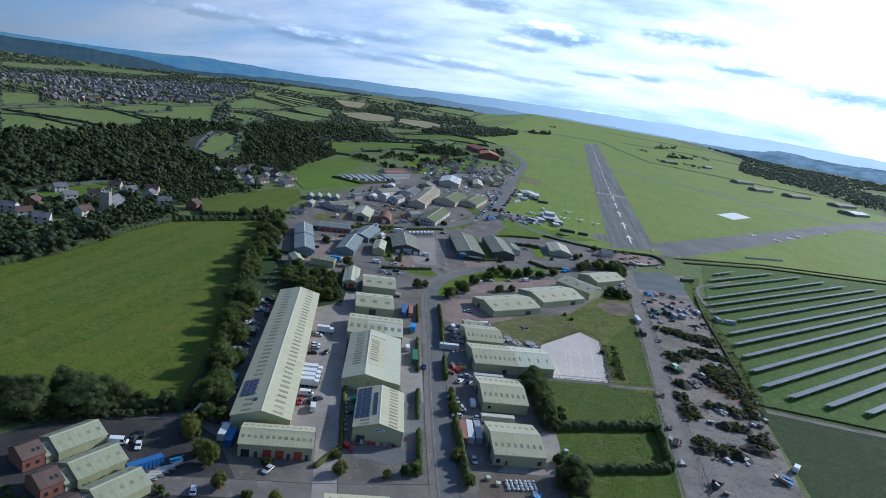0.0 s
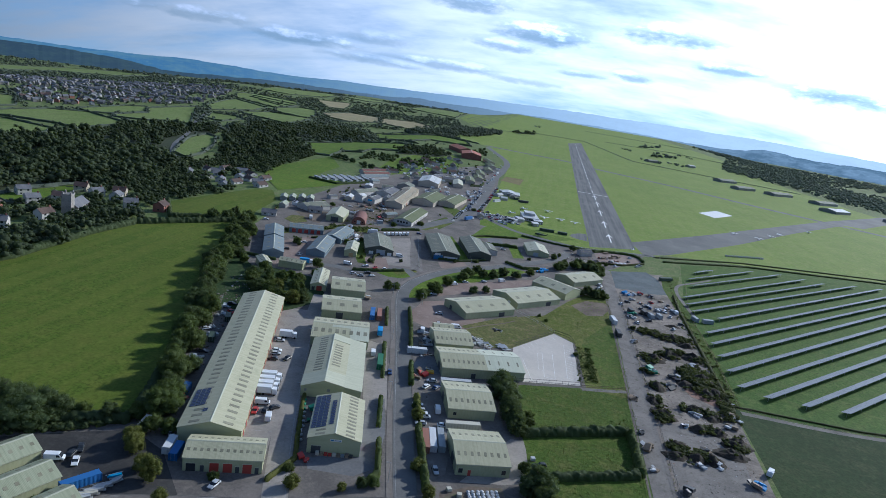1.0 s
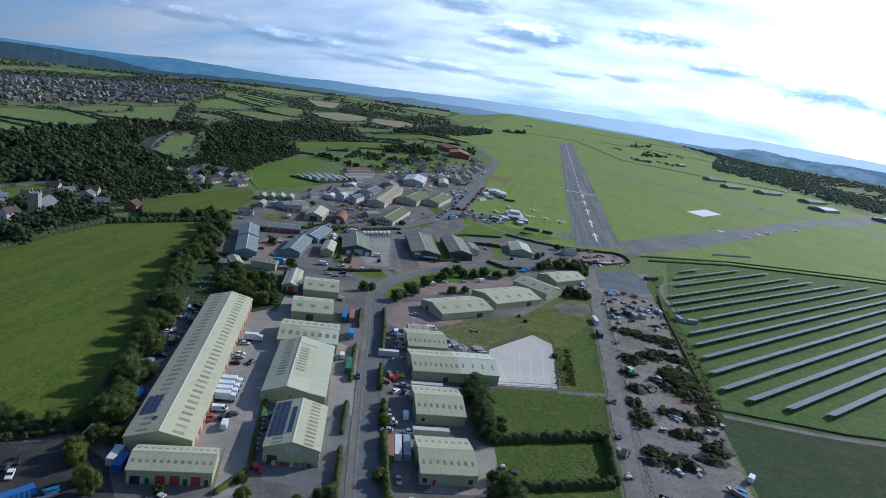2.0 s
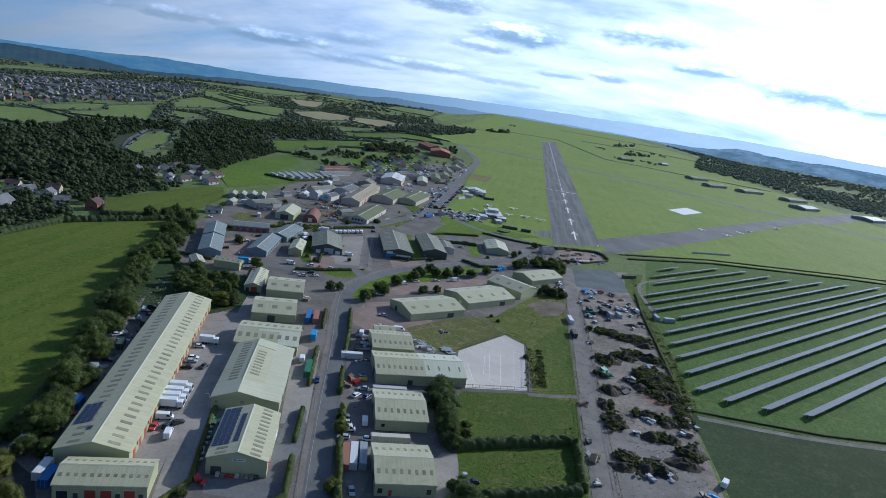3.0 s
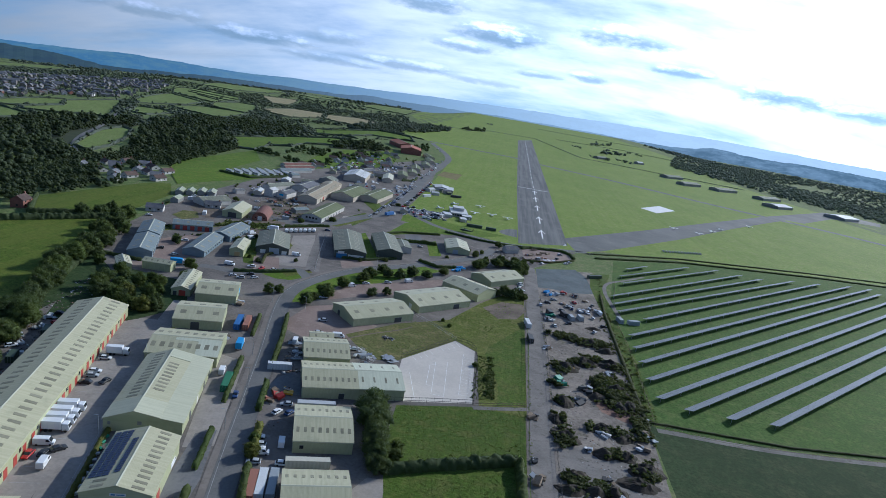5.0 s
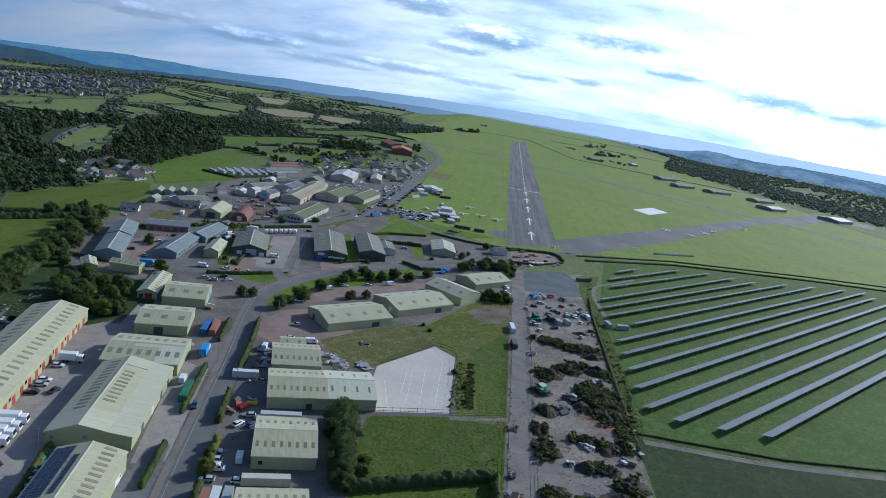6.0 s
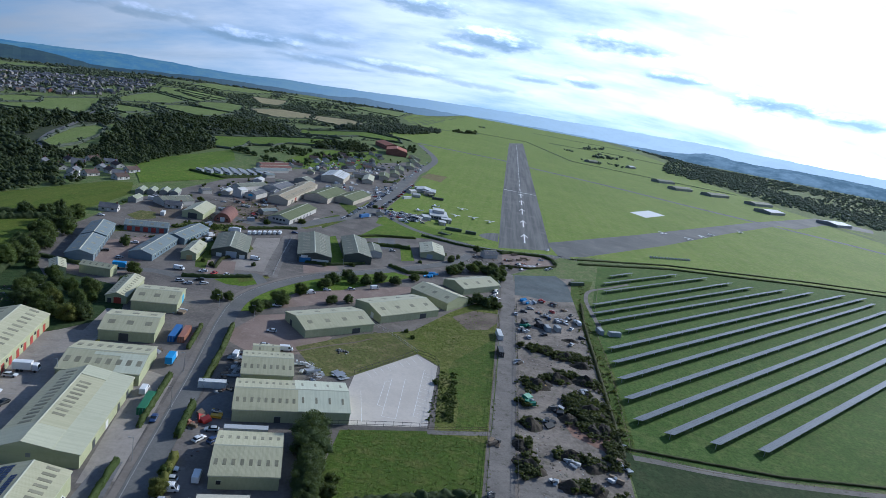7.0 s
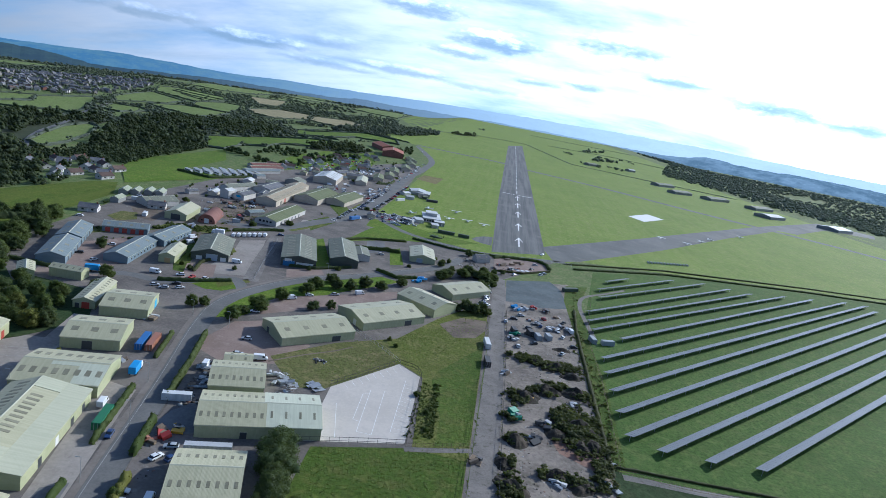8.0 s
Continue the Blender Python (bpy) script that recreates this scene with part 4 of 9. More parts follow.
ribbon("lane", [(-834, 807), (-765, 668), (-707, 543), (-649, 429), (-593, 323), (-545, 218), (-496, 135), (-469, 106)], 6, M["asphalt"], 0.7, "pale country lane curving down past a glade", "lane", 12)
ribbon("farm_track", [(-376, 290), (-375, 219), (-384, 169), (-383, 104), (-391, 66)], 7, M["dry_meadow"], 0.5, "rough farm track below the wood", "track", 12)

# runways
patch("runway", [(2, 2), (46, 30), (46, 1640), (0, 1500), (0, 300)], M["runway"], 0.10, "old grey asphalt runway with white arrows", "runway", 60)
patch("cross_runway", [(44, 60), (52, 12), (66, 24), (76, 33), (175, 168), (295, 347), (413, 514), (594, 762), (576, 768), (412, 560), (260, 352), (152, 202), (58, 78)], M["taxi"], 0.08, "grey asphalt cross runway", "runway", 60)
ribbon("taxiway", [(-195, 870), (-56, 846), (-7, 835), (43, 785), (191, 708), (324, 612), (426, 552), (509, 500), (570, 450)], 19, M["runway"], 0.09, "faded asphalt taxiway over the grass", "taxiway", 20)
patch("hangar_apron", [(440, 566), (573, 763), (640, 850), (768, 871), (714, 771), (600, 729), (480, 566)], M["taxi"], 0.10, "pale asphalt apron by the far hangars", "apron", 60)
patch("turning_apron", [(-16, 36), (-13, 46), (-7, 55), (1, 60), (1, 24), (-7, 26), (-13, 30)], M["runway"], 0.085, "round dark asphalt apron beside the runway end", "apron")
patch("bare_patch", [(-111, 334), (-107, 388), (-80, 390), (-82, 322)], M["brown_field"], 0.06, "bare brown patch on the airfield grass", "ground")
patch("signal_square", [(176, 383), (215, 445), (233, 419), (193, 357)], M["marking"], 0.12, "white painted signal square on the grass", "marking")


def arrow(y):
    bm = bmesh.new()
    add_box(bm, -0.6, 0.6, -19, 16, 0, 0.02)
    for sx in (-1, 1):
        vs = [bm.verts.new((sx * px, py, pz)) for pz in (0, 0.02) for px, py in ((3.2, 3.0), (3.2, 6.5), (0, 21.0), (0, 16.0))]
        for f in ((0, 1, 2, 3), (4, 5, 6, 7), (0, 1, 5, 4), (1, 2, 6, 5), (3, 0, 4, 7)):
            bm.faces.new([vs[k] for k in f])
    bmesh.ops.recalc_face_normals(bm, faces=bm.faces[:])
    ob = part("runway_arrow", bm, M["marking"])
    ob.location = (24.2, y, 0.11)
    tagged(ob, "white painted arrow on the runway", "marking", "runway arrows", "structure")


for y in (60, 133, 209, 276, 339):
    arrow(y)
for i in range(22):
    ob = part("centre_line", box(-0.5, 0.5, -13, 13, 0, 0.02), M["marking"])
    ob.location = (23.5, 400 + i * 54, 0.11)
    tagged(ob, "white runway centre line dash", "marking", "runway centre line", "structure")
ob = part("threshold_line", box(-22, 22, -1, 1, 0, 0.02), M["marking"])
ob.location = (23, 372, 0.11)
tagged(ob, "white threshold line across the runway", "marking", kind="structure")

# ---------- sheds ----------


FOOT = []


def shed(x, y, length, width, heading, eave, rise, roof="roof_green", wall="wall_green", sky=(8, 0.5), doors=(), label="", far_roof=None, name="shed",
         panels=None, over=0.25, slots=(0.9, 2.6), group="industrial sheds", sheets=()):
    """A gabled shed: local y runs along the ridge; heading is the ridge's direction."""
    t = thing(name, pose(x, y, terrain(x, y), 0, 0, heading - 90), label, "shed" if name != "hangar" else "hangar", group)
    w, l = width / 2, length / 2
    e = eave
    FOOT.append((x, y, w, l, radians(heading - 90)))
    part("wall", prism([(-w, -1.0), (w, -1.0), (w, e), (0, e + rise), (-w, e)], -l, l), M[wall], t)
    slope = math.atan2(rise, w)
    run = math.hypot(rise, w) + over
    for side in (-1, 1):
        bm = box(0, run, -l - over, l + over, 0, 0.14)
        r = part("roof", bm, M[far_roof if far_roof and side == 1 else roof], t)
        r.matrix_local = Matrix.Translation((0, 0, e + rise + 0.02)) @ (Matrix.Rotation(slope, 4, "Y") if side == 1 else
                                                                         Matrix.Rotation(math.pi, 4, "Z") @ Matrix.Rotation(slope, 4, "Y"))
        if sky[0]:
            n = sky[0]
            bm2 = box(-slots[1] / 2, slots[1] / 2, -slots[0] / 2, slots[0] / 2, 0, 0.05)
            first = None
            for k in range(n):
                p = Matrix.Translation((run * sky[1], (-l + (k + 0.5) * length / n) * (1 if side == 1 else -1), 0.14))
                if first is None:
                    first = part("skylight", bm2, M["skylight"], r)
                    first.matrix_local = p
                else:
                    shared("skylight", first.data, r, p)
        for sd, y0, y1, x0, x1, key in sheets:
            if sd == side:
                part("roof_sheet", box(x0, x1, y0, y1, 0.14, 0.17), M[key], r)
        for sd, y0, y1, x0, x1 in panels or ():
            if sd != side:
                continue
            rows, cols = max(1, int((x1 - x0) / 1.7)), max(1, int((y1 - y0) / 1.05))
            first = None
            for i in range(rows):
                for j in range(cols):
                    p = Matrix.Translation((x0 + (i + 0.5) * 1.7, y0 + (j + 0.5) * 1.05, 0.22))
                    if first is None:
                        first = part("solar_panel", box(-0.74, 0.74, -0.43, 0.43, 0, 0.05), M["pv"], r, "dark blue rooftop solar panel")
                        first.matrix_local = p
                    else:
                        shared("solar_panel", first.data, r, p)
    cap = part("ridge_cap", prism([(-0.35, -0.06), (0, 0.09), (0.35, -0.06), (0, 0.0)], -l - over, l + over), M["trim"], t)
    cap.location.z = e + rise + 0.15
    for side in (-1, 1):
        g = part("gutter", box(-0.09, 0.09, -l - over, l + over, -0.12, 0.03), M["trim"], t)
        g.location = (side * (w + over * 0.9), 0, e - 0.08)
    for face, pos, dw, dh, key, *base in doors:
        z0 = base[0] if base else 0
        z0 = min(z0, max(0, e - dh - 0.3))
        dh = min(dh, e - z0 - 0.3)
        nm = "window" if key == "glass" else "door"
        if face in ("near", "far"):
            s = -1 if face == "near" else 1
            d = part(nm, box(pos - dw / 2, pos + dw / 2, -0.06, 0.06, z0, z0 + dh), M[key], t)
            d.location.y = s * l
            f = box(pos - dw / 2 - 0.12, pos + dw / 2 + 0.12, -0.04, 0.04, z0 + dh, z0 + dh + 0.14)
            part("lintel", f, M["trim"], t).location.y = s * l
        else:
            s = -1 if face == "left" else 1
            d = part(nm, box(-0.06, 0.06, pos - dw / 2, pos + dw / 2, z0, z0 + dh), M[key], t)
            d.location.x = s * w
            f = box(-0.04, 0.04, pos - dw / 2 - 0.12, pos + dw / 2 + 0.12, z0 + dh, z0 + dh + 0.14)
            part("lintel", f, M["trim"], t).location.x = s * w
    return t


red_doors = [("right", -56 + i * 5.6, 2.2, 3.0, "door_red") for i in range(21)]
shed(-155, -345, 122, 19.4, 108, 5, 2.7, sky=(34, 0.52), slots=(1.3, 3.4), doors=red_doors + [("right", -53 + i * 11.2, 1.2, 1.2, "glass", 2.2) for i in range(10)],
     label="very long pale green workshop terrace with red roller doors", panels=((-1, 38, 50, 4.2, 9.4), (-1, 52, 54.5, 2.4, 4.2)))
shed(-127, -409, 22.6, 11.8, 19, 4.5, 1.9, sky=(12, 0.5), slots=(0.9, 1.0), label="pale green workshop row with red roller doors",
     doors=[("right", -9 + i * 0, 2.6, 2.6, "glass") for i in range(1)] + [("right", p, 2.6, 3.0, "door_red") for p in (-2.4, 1.4, 7.0)] + [("right", p, 1.1, 2.1, "door_dark") for p in (-5.8, 4.2, 9.8)])
shed(-102, -380, 26.8, 17, 105, 5.5, 2.4, sky=(12, 0.55), slots=(1.0, 3.2), label="pale green shed with rows of rooftop solar panels",
     doors=[("near", -5.6, 3.0, 2.8, "door_dark"), ("right", -8, 3, 3, "door_red")], panels=((-1, -12.5, 9.5, 3.5, 8.7), (-1, -8, 8.5, 0.9, 2.7)))


def clear(x, y, r=2.5):
    """Whether a spot lies outside every shed."""
    for cx, cy, w, l, a in FOOT:
        dx, dy = x - cx, y - cy
        u, v = dx * math.cos(a) + dy * math.sin(a), -dx * math.sin(a) + dy * math.cos(a)
        if abs(u) < w + r and abs(v) < l + r:
            return False
    return True


def wide_shed(x, y, heading, l):
    """The largest shed: an older gabled hall with newer end bay and a shallow extension down one side."""
    t = thing("shed", pose(x, y, 0, 0, 0, heading - 90), "large pale green industrial shed with a shallow side extension", "shed", "industrial sheds")
    pts = [(-11.2, 4.1), (-2.8, 7.0), (4.6, 5.3), (11.2, 4.2)]
    part("wall", prism([(-11.2, -1), (11.2, -1)] + pts[::-1], -l, l), M["wall_green"], t)

    def slab(p, q, y0, y1, key, lift=0.03, name="roof"):
        d = Vector((q[0] - p[0], 0, q[1] - p[1]))
        r = part(name, box(0, d.length, y0, y1, 0, 0.12), M[key], t)
        r.matrix_local = Matrix.Translation((p[0], 0, p[1] + lift)) @ Matrix.Rotation(-math.atan2(d.z, d.x), 4, "Y")
        return r

    a = slab((-11.5, 4.0), pts[1], -l - 0.2, l + 0.2, "roof_green")
    b = slab(pts[1], pts[2], -l - 0.2, l + 0.2, "roof_green")
    slab(pts[2], (11.5, 4.15), -l - 0.2, l + 0.2, "roof_newer")
    slab((-11.5, 4.0), pts[1], -l - 0.22, -l + 9, "roof_newer", 0.16, "roof_sheet")
    slab(pts[1], pts[2], -l - 0.22, -l + 9, "roof_newer", 0.16, "roof_sheet")
    slab(pts[1], pts[2], l - 6, l + 0.22, "roof_newer", 0.16, "roof_sheet")
    first = None
    for roof, x0, n, y0 in ((a, 5.2, 14, -11), (b, 3.0, 9, -7)):
        for i in range(n):
            m = Matrix.Translation((x0, y0 + i * 2.35, 0.12))
            if first is None:
                first = part("skylight", box(-1.7, 1.7, -0.55, 0.55, 0, 0.05), M["skylight"], roof)
                first.matrix_local = m
            else:
                shared("skylight", first.data, roof, m)
    cap = part("ridge_cap", prism([(-0.35, -0.06), (0, 0.09), (0.35, -0.06), (0, 0.0)], -l - 0.2, l + 0.2), M["trim"], t)
    cap.location = (pts[1][0], 0, pts[1][1] + 0.2)
    for sx, z in ((-11.45, 3.9), (11.45, 4.05)):
        part("gutter", box(-0.09, 0.09, -l - 0.2, l + 0.2, -0.12, 0.03), M["trim"], t).location = (sx, 0, z)
    for px, w, h, z in ((-1.0, 1.2, 1.2, 2.6), (-9.5, 0.8, 1.0, 2.2)):
        part("louvre", box(px - w / 2, px + w / 2, -0.08, 0.06, z, z + h), M["wall_grey"], t).location.y = -l
    for py in (-12, -2, 8, 16):
        part("door", box(-0.06, 0.06, -1.0, 1.0, 0, 2.6), M["door_dark" if py != -2 else "door_white"], t).location = (11.2, py, 0)


shed(-84.8, -269.1, 10, 7, 20, 2.6, 0.9, sky=(2, 0.5), slots=(0.8, 1.4), label="low pale green annexe behind the shed")
wide_shed(-117.5, -338.1, 105, 22.1)
shed(-127.3, -304.2, 25.4, 22.6, 16, 4.1, 2.2, sky=(8, 0.5), slots=(1.6, 3.0), label="pale green shed with patched translucent roof sheets",
     sheets=((1, 4.5, 12.8, 0.8, 11.4, "roof_light"), (1, -4.0, 4.5, 0.8, 2.6, "roof_light")))
shed(-137.8, -273.2, 19.6, 20.5, 19, 4.2, 2.0, sky=(3, 0.45), slots=(2.4, 2.6), label="pale green workshop shed with dark openings", doors=[("right", -1, 3.4, 3.2, "door_dark"), ("near", 2, 3.5, 3.4, "door_dark")])
shed(-144.9, -241.9, 18.3, 20.5, 18, 4.2, 2.0, sky=(3, 0.45), slots=(2.4, 2.6), label="pale green workshop shed beside stacked timber", doors=[("far", -4, 3.6, 3.6, "door_cyan")])
shed(-162.8, -238.4, 27, 8.5, 106, 3.4, 1.5, sky=(10, 0.5), slots=(0.9, 1.6), label="narrow pale green shed with a red door", doors=[("near", 0.6, 3.0, 2.8, "door_red"), ("near", -2.6, 1.6, 2.2, "door_dark")])
shed(-53.5, -374.6, 18.1, 20.5, 18, 4.2, 2.2, sky=(8, 0.55), slots=(0.9, 1.8), label="pale green industrial shed with a concrete apron", doors=[("right", -4.5, 1.0, 2.1, "door_red"), ("right", 7, 1.4, 1.6, "glass", 1.0), ("right", -7.5, 1.4, 1.6, "glass", 1.0), ("near", 3, 4.5, 3.4, "door_dark")])
shed(-62.2, -340.0, 18.2, 21.5, 18, 4.2, 2.2, sky=(8, 0.55), slots=(0.9, 2.2), label="pale green industrial shed beside tall trees", doors=[("right", -6.5, 1.2, 1.2, "glass", 1.5), ("near", -3, 4.5, 3.4, "door_dark")])
w11 = shed(-70.2, -306.6, 20, 21, 20, 4.3, 2.2, sky=(9, 0.55), slots=(0.9, 2.2), label="pale green half of a long two-tone shed", doors=[("right", 4, 2.0, 2.2, "door_dark"), ("near", 3, 4.5, 3.4, "door_dark")])
shed(-53.0, -300.1, 17.5, 21, 20, 4.32, 2.2, roof="roof_light", sky=(4, 0.5), slots=(0.7, 3.0), label="newer pale grey-green half of a long shed", doors=[("far", 5, 4, 3.6, "door_grey")])
shed(-78.3, -284.5, 18, 19, 20, 4.4, 2.2, sky=(8, 0.55), slots=(0.9, 2.2), label="pale green industrial shed behind the long one", doors=[("near", 3, 4.5, 3.4, "door_dark")])
shed(-71.3, -227.1, 34, 21.5, 43, 3.8, 2.4, sky=(4, 0.5), slots=(2.2, 2.4), label="pale green shed set askew beside dry grass", doors=[("near", -4, 2.2, 2.6, "door_dark"), ("right", 8, 4, 2.4, "door_dark")], far_roof="roof_green")
shed(-46.2, -190.9, 36, 23, 46, 3.8, 2.4, sky=(4, 0.5), slots=(2.2, 2.4), label="pale green shed with four dark rooflights", doors=[("near", 4, 2.4, 2.8, "door_white"), ("right", 8, 4, 2.6, "door_dark")])
shed(-28, -160, 26, 19, 148, 4.5, 2.4, sky=(3, 0.5), slots=(2.2, 2.6), label="pale green shed in a staggered row")
shed(-11.9, -123.4, 31, 18, 48, 3.8, 2.4, sky=(3, 0.5), slots=(2.2, 2.6), label="pale green shed beside a parking row of cars")
shed(-115.1, -113.1, 52, 20, 108, 4.7, 2.0, roof="roof_grey", wall="wall_dark", sky=(14, 0.5), slots=(1.2, 4.5), label="grey-roofed warehouse with a dark and white gable", doors=[("near", -5.5, 6.5, 3.2, "door_blue"), ("near", 3.5, 10, 2.6, "door_white"), ("near", -6, 4, 1.6, "door_white", 4.0)])
shed(-91.8, -98.0, 46, 17, 108, 4.7, 2.2, roof="roof_grey", wall="wall_dark", sky=(8, 0.5), slots=(1.2, 3.0), label="dark green warehouse with a grey sheet roof")
shed(-81.6, -89.7, 20, 10, 108, 3.9, 1.0, roof="roof_grey", wall="wall_white", sky=(0, 0.5), label="low white annexe with a grey roof")
shed(-45.2, -59.8, 28, 17, 100, 3.5, 2.2, roof="roof_green", sky=(4, 0.5), slots=(1.2, 3.0), label="pale green shed beside a blue canopy", doors=[("near", -2, 4, 3, "door_grey")])
shed(-156.3, -142.2, 36, 19.5, 109, 3.9, 2.8, roof="roof_grey", wall="wall_dark", sky=(10, 0.5), slots=(1.2, 4.2), label="dark grey warehouse with a pale blue door", doors=[("near", 1, 6, 4, "door_grey"), ("near", -5.6, 3.0, 2.2, "door_white"), ("near", 7, 3, 2.2, "door_white")])
shed(-210.9, -196.7, 33, 12.5, 114, 3.9, 2.0, roof="roof_blue", wall="wall_blue", sky=(3, 0.5), slots=(2.0, 2.0), label="slate blue workshop block facing a red yard", doors=[("right", -10 + i * 6.5, 2.2, 2.4, "door_dark") for i in range(4)])
shed(-224.5, -166.4, 28, 12.5, 114, 3.9, 2.0, roof="roof_blue", wall="wall_blue", sky=(3, 0.5), slots=(2.0, 2.0), label="slate blue workshop block at the hedgerow", doors=[("right", -8 + i * 6.5, 2.2, 2.4, "door_dark") for i in range(3)])
shed(-212.7, -137.5, 24, 12, 24, 3.5, 1.8, roof="roof_blue", wall="wall_blue", sky=(4, 0.5), slots=(1.6, 1.8), label="slate blue workshop row with red doors", doors=[("right", -9 + i * 4.4, 2.6, 2.8, "door_red") for i in range(5)])
shed(-187.0, -173.8, 37, 12, 99, 3.5, 2.0, roof="roof_blue", wall="wall_blue", sky=(3, 0.5), slots=(2.0, 2.2), label="slate blue workshop block with small windows", doors=[("right", -14 + i * 4.0, 0.9, 1.0, "glass", 1.2) for i in range(8)])
shed(-187.5, -136.5, 33, 12.5, 92, 3.5, 2.0, roof="roof_blue", wall="wall_blue", sky=(3, 0.5), slots=(2.0, 2.2), label="slate blue workshop block among shrubs", doors=[("right", -12 + i * 4.0, 0.9, 1.0, "glass", 1.2) for i in range(7)])
shed(-168, -166, 23, 8, 103, 4, 1.6, sky=(2, 0.5), slots=(1.2, 1.6), label="small pale green shed with an ochre door", doors=[("near", 0.5, 3, 2.8, "door_tan")])
shed(-201, -231, 13, 6.5, 128, 4.2, 1.2, sky=(5, 0.5), slots=(0.8, 1.4), label="small pale green shed among trees")
shed(-187, -222, 14.6, 6.5, 6, 4.2, 1.2, sky=(5, 0.5), slots=(0.8, 1.4), label="small pale green shed beside a blue lorry")
shed(-209.9, -77.5, 30, 14, 100, 4.1, 2.6, label="pale green steel barn with a dark opening", sky=(0, 0.5), doors=[("near", 0, 6, 4.2, "door_dark")])
shed(-184.9, 45.7, 84, 17, 92, 4.7, 2.6, roof="roof_tan", wall="wall_tan", sky=(26, 0.62), slots=(1.2, 3.0), label="long buff warehouse with a tan roof", doors=[("right", -20, 4, 4, "door_red"), ("right", -30, 3, 3, "door_dark")])
shed(-158.2, -28.5, 58, 16, 88, 3.5, 2.4, roof="roof_moss", wall="wall_white", sky=(0, 0.5), label="old white-walled shed with a mossy roof", doors=[("near", -4 + i * 2.6, 1.6, 1.4, "glass", 2.2) for i in range(4)] + [("right", -20 + i * 7, 2, 2.2, "door_dark") for i in range(6)])
shed(-161.6, 69.0, 52, 22, 86, 4.7, 3.0, roof="roof_moss", wall="wall_tan", sky=(0, 0.5), name="hangar", label="old hangar with a mossy green roof")
shed(-140.2, 84.1, 50, 20, 84, 3.9, 2.6, roof="roof_moss", wall="wall_tan", sky=(0, 0.5), name="hangar", label="old buff hangar beside parked cars")
shed(-184.2, 181.6, 46, 24, 96, 5.5, 3, roof="roof_white", wall="wall_tan", sky=(5, 0.5), slots=(1.5, 5), name="hangar", label="tall buff hangar with a white roof")
for cx, cy in ((-180.3, -433), (-167.5, -440.7), (-155.1, -447.4)):
    shed(cx, cy, 13.8, 10.2, 68, 3.0, 2.4, sky=(5, 0.5), slots=(1.0, 1.1), wall="wall_green", roof="roof_green_dark", label="small pale green workshop joined to a brick block", group="brick-fronted workshops")
shed(-92, -433, 18, 12, 19, 5, 1.9, sky=(6, 0.5), slots=(0.9, 1.0), label="pale green shed beside the cross lane")

t = thing("sign_board", pose(-102, -380, 0, 0, 0, 15), "white company sign board with a blue mark on the gable", "sign")
part("board", box(-1.9, 1.9, -0.06, 0, 0, 0.8), M["door_white"], t).location = (0.5, -13.45, 4.9)
part("logo_block", box(-1.6, -0.6, -0.09, -0.05, 0.2, 0.6), M["door_blue"], t).location = (0.5, -13.45, 4.9)
part("word_bar", box(-0.4, 1.6, -0.09, -0.05, 0.28, 0.52), M["door_blue"], t).location = (0.5, -13.45, 4.9)

# ---------- solar farm ----------


def solar_row(p, q, depth=4.2, tilt=16):
    """A row of panel tables from p to q, facing away over its high near edge."""
    a, b = Vector((*p, 0)), Vector((*q, 0))
    d = b - a
    L = d.length
    t = thing("solar_row", pose(a.x, a.y, terrain(a.x, a.y), 0, 0, math.degrees(math.atan2(d.y, d.x))), "long row of tilted grey-blue solar panels on steel posts", "solar panels", "solar farm rows")
    n = max(1, round(L / 18))
    seg = L / n
    bmt = box(0.05, seg - 0.05, -depth / 2, depth / 2, -0.03, 0.03)
    for i in range(1, int(seg / 2.0)):
        add_box(bmt, i * 2.0 - 0.02, i * 2.0 + 0.02, -depth / 2, depth / 2, 0.03, 0.05)
    for k in (-1, 0, 1):
        add_box(bmt, 0.05, seg - 0.05, k * depth / 4 - 0.03, k * depth / 4 + 0.03, 0.03, 0.05)
    first = None
    for i in range(n):
        m = Matrix.Translation((i * seg, 0, 2.1)) @ Matrix.Rotation(radians(-tilt), 4, "X")
        if first is None:
            first = part("panel_table", bmt, M["pv_frame"], t)
            first.matrix_local = m
        else:
            shared("panel_table", first.data, t, m)
    post = None
    for i in range(n + 1):
        for yy in (-depth * 0.15,):
            m = Matrix.Translation((min(i * seg, L - 0.3) + 0.15, yy, 0))
            if post is None:
                post = part("post", box(-0.06, 0.06, -0.06, 0.06, -0.3, 2.25), M["steel"], t)
                post.matrix_local = m
            else:
                shared("post", post.data, t, m)


ROWS = [((88.5, -26), (107.7, -3)), ((79.5, -52.5), (149, 25)), ((77.4, -73.5), (177, 35.6)), ((64.7, -112), (197, 34)), ((63, -130), (214, 33)),
        ((64, -144.5), (247, 49)), ((79, -150), (275, 60)), ((64, -185.5), (310, 76)), ((63, -204), (330, 80)), ((62.8, -223), (330, 64)),
        ((62.4, -243), (330, 44)), ((63, -261.6), (330, 24)), ((73.7, -268), (330, 4)), ((91, -268), (330, -16)), ((110, -265.5), (330, -36))]
for p, q in ROWS:
    solar_row(p, q)

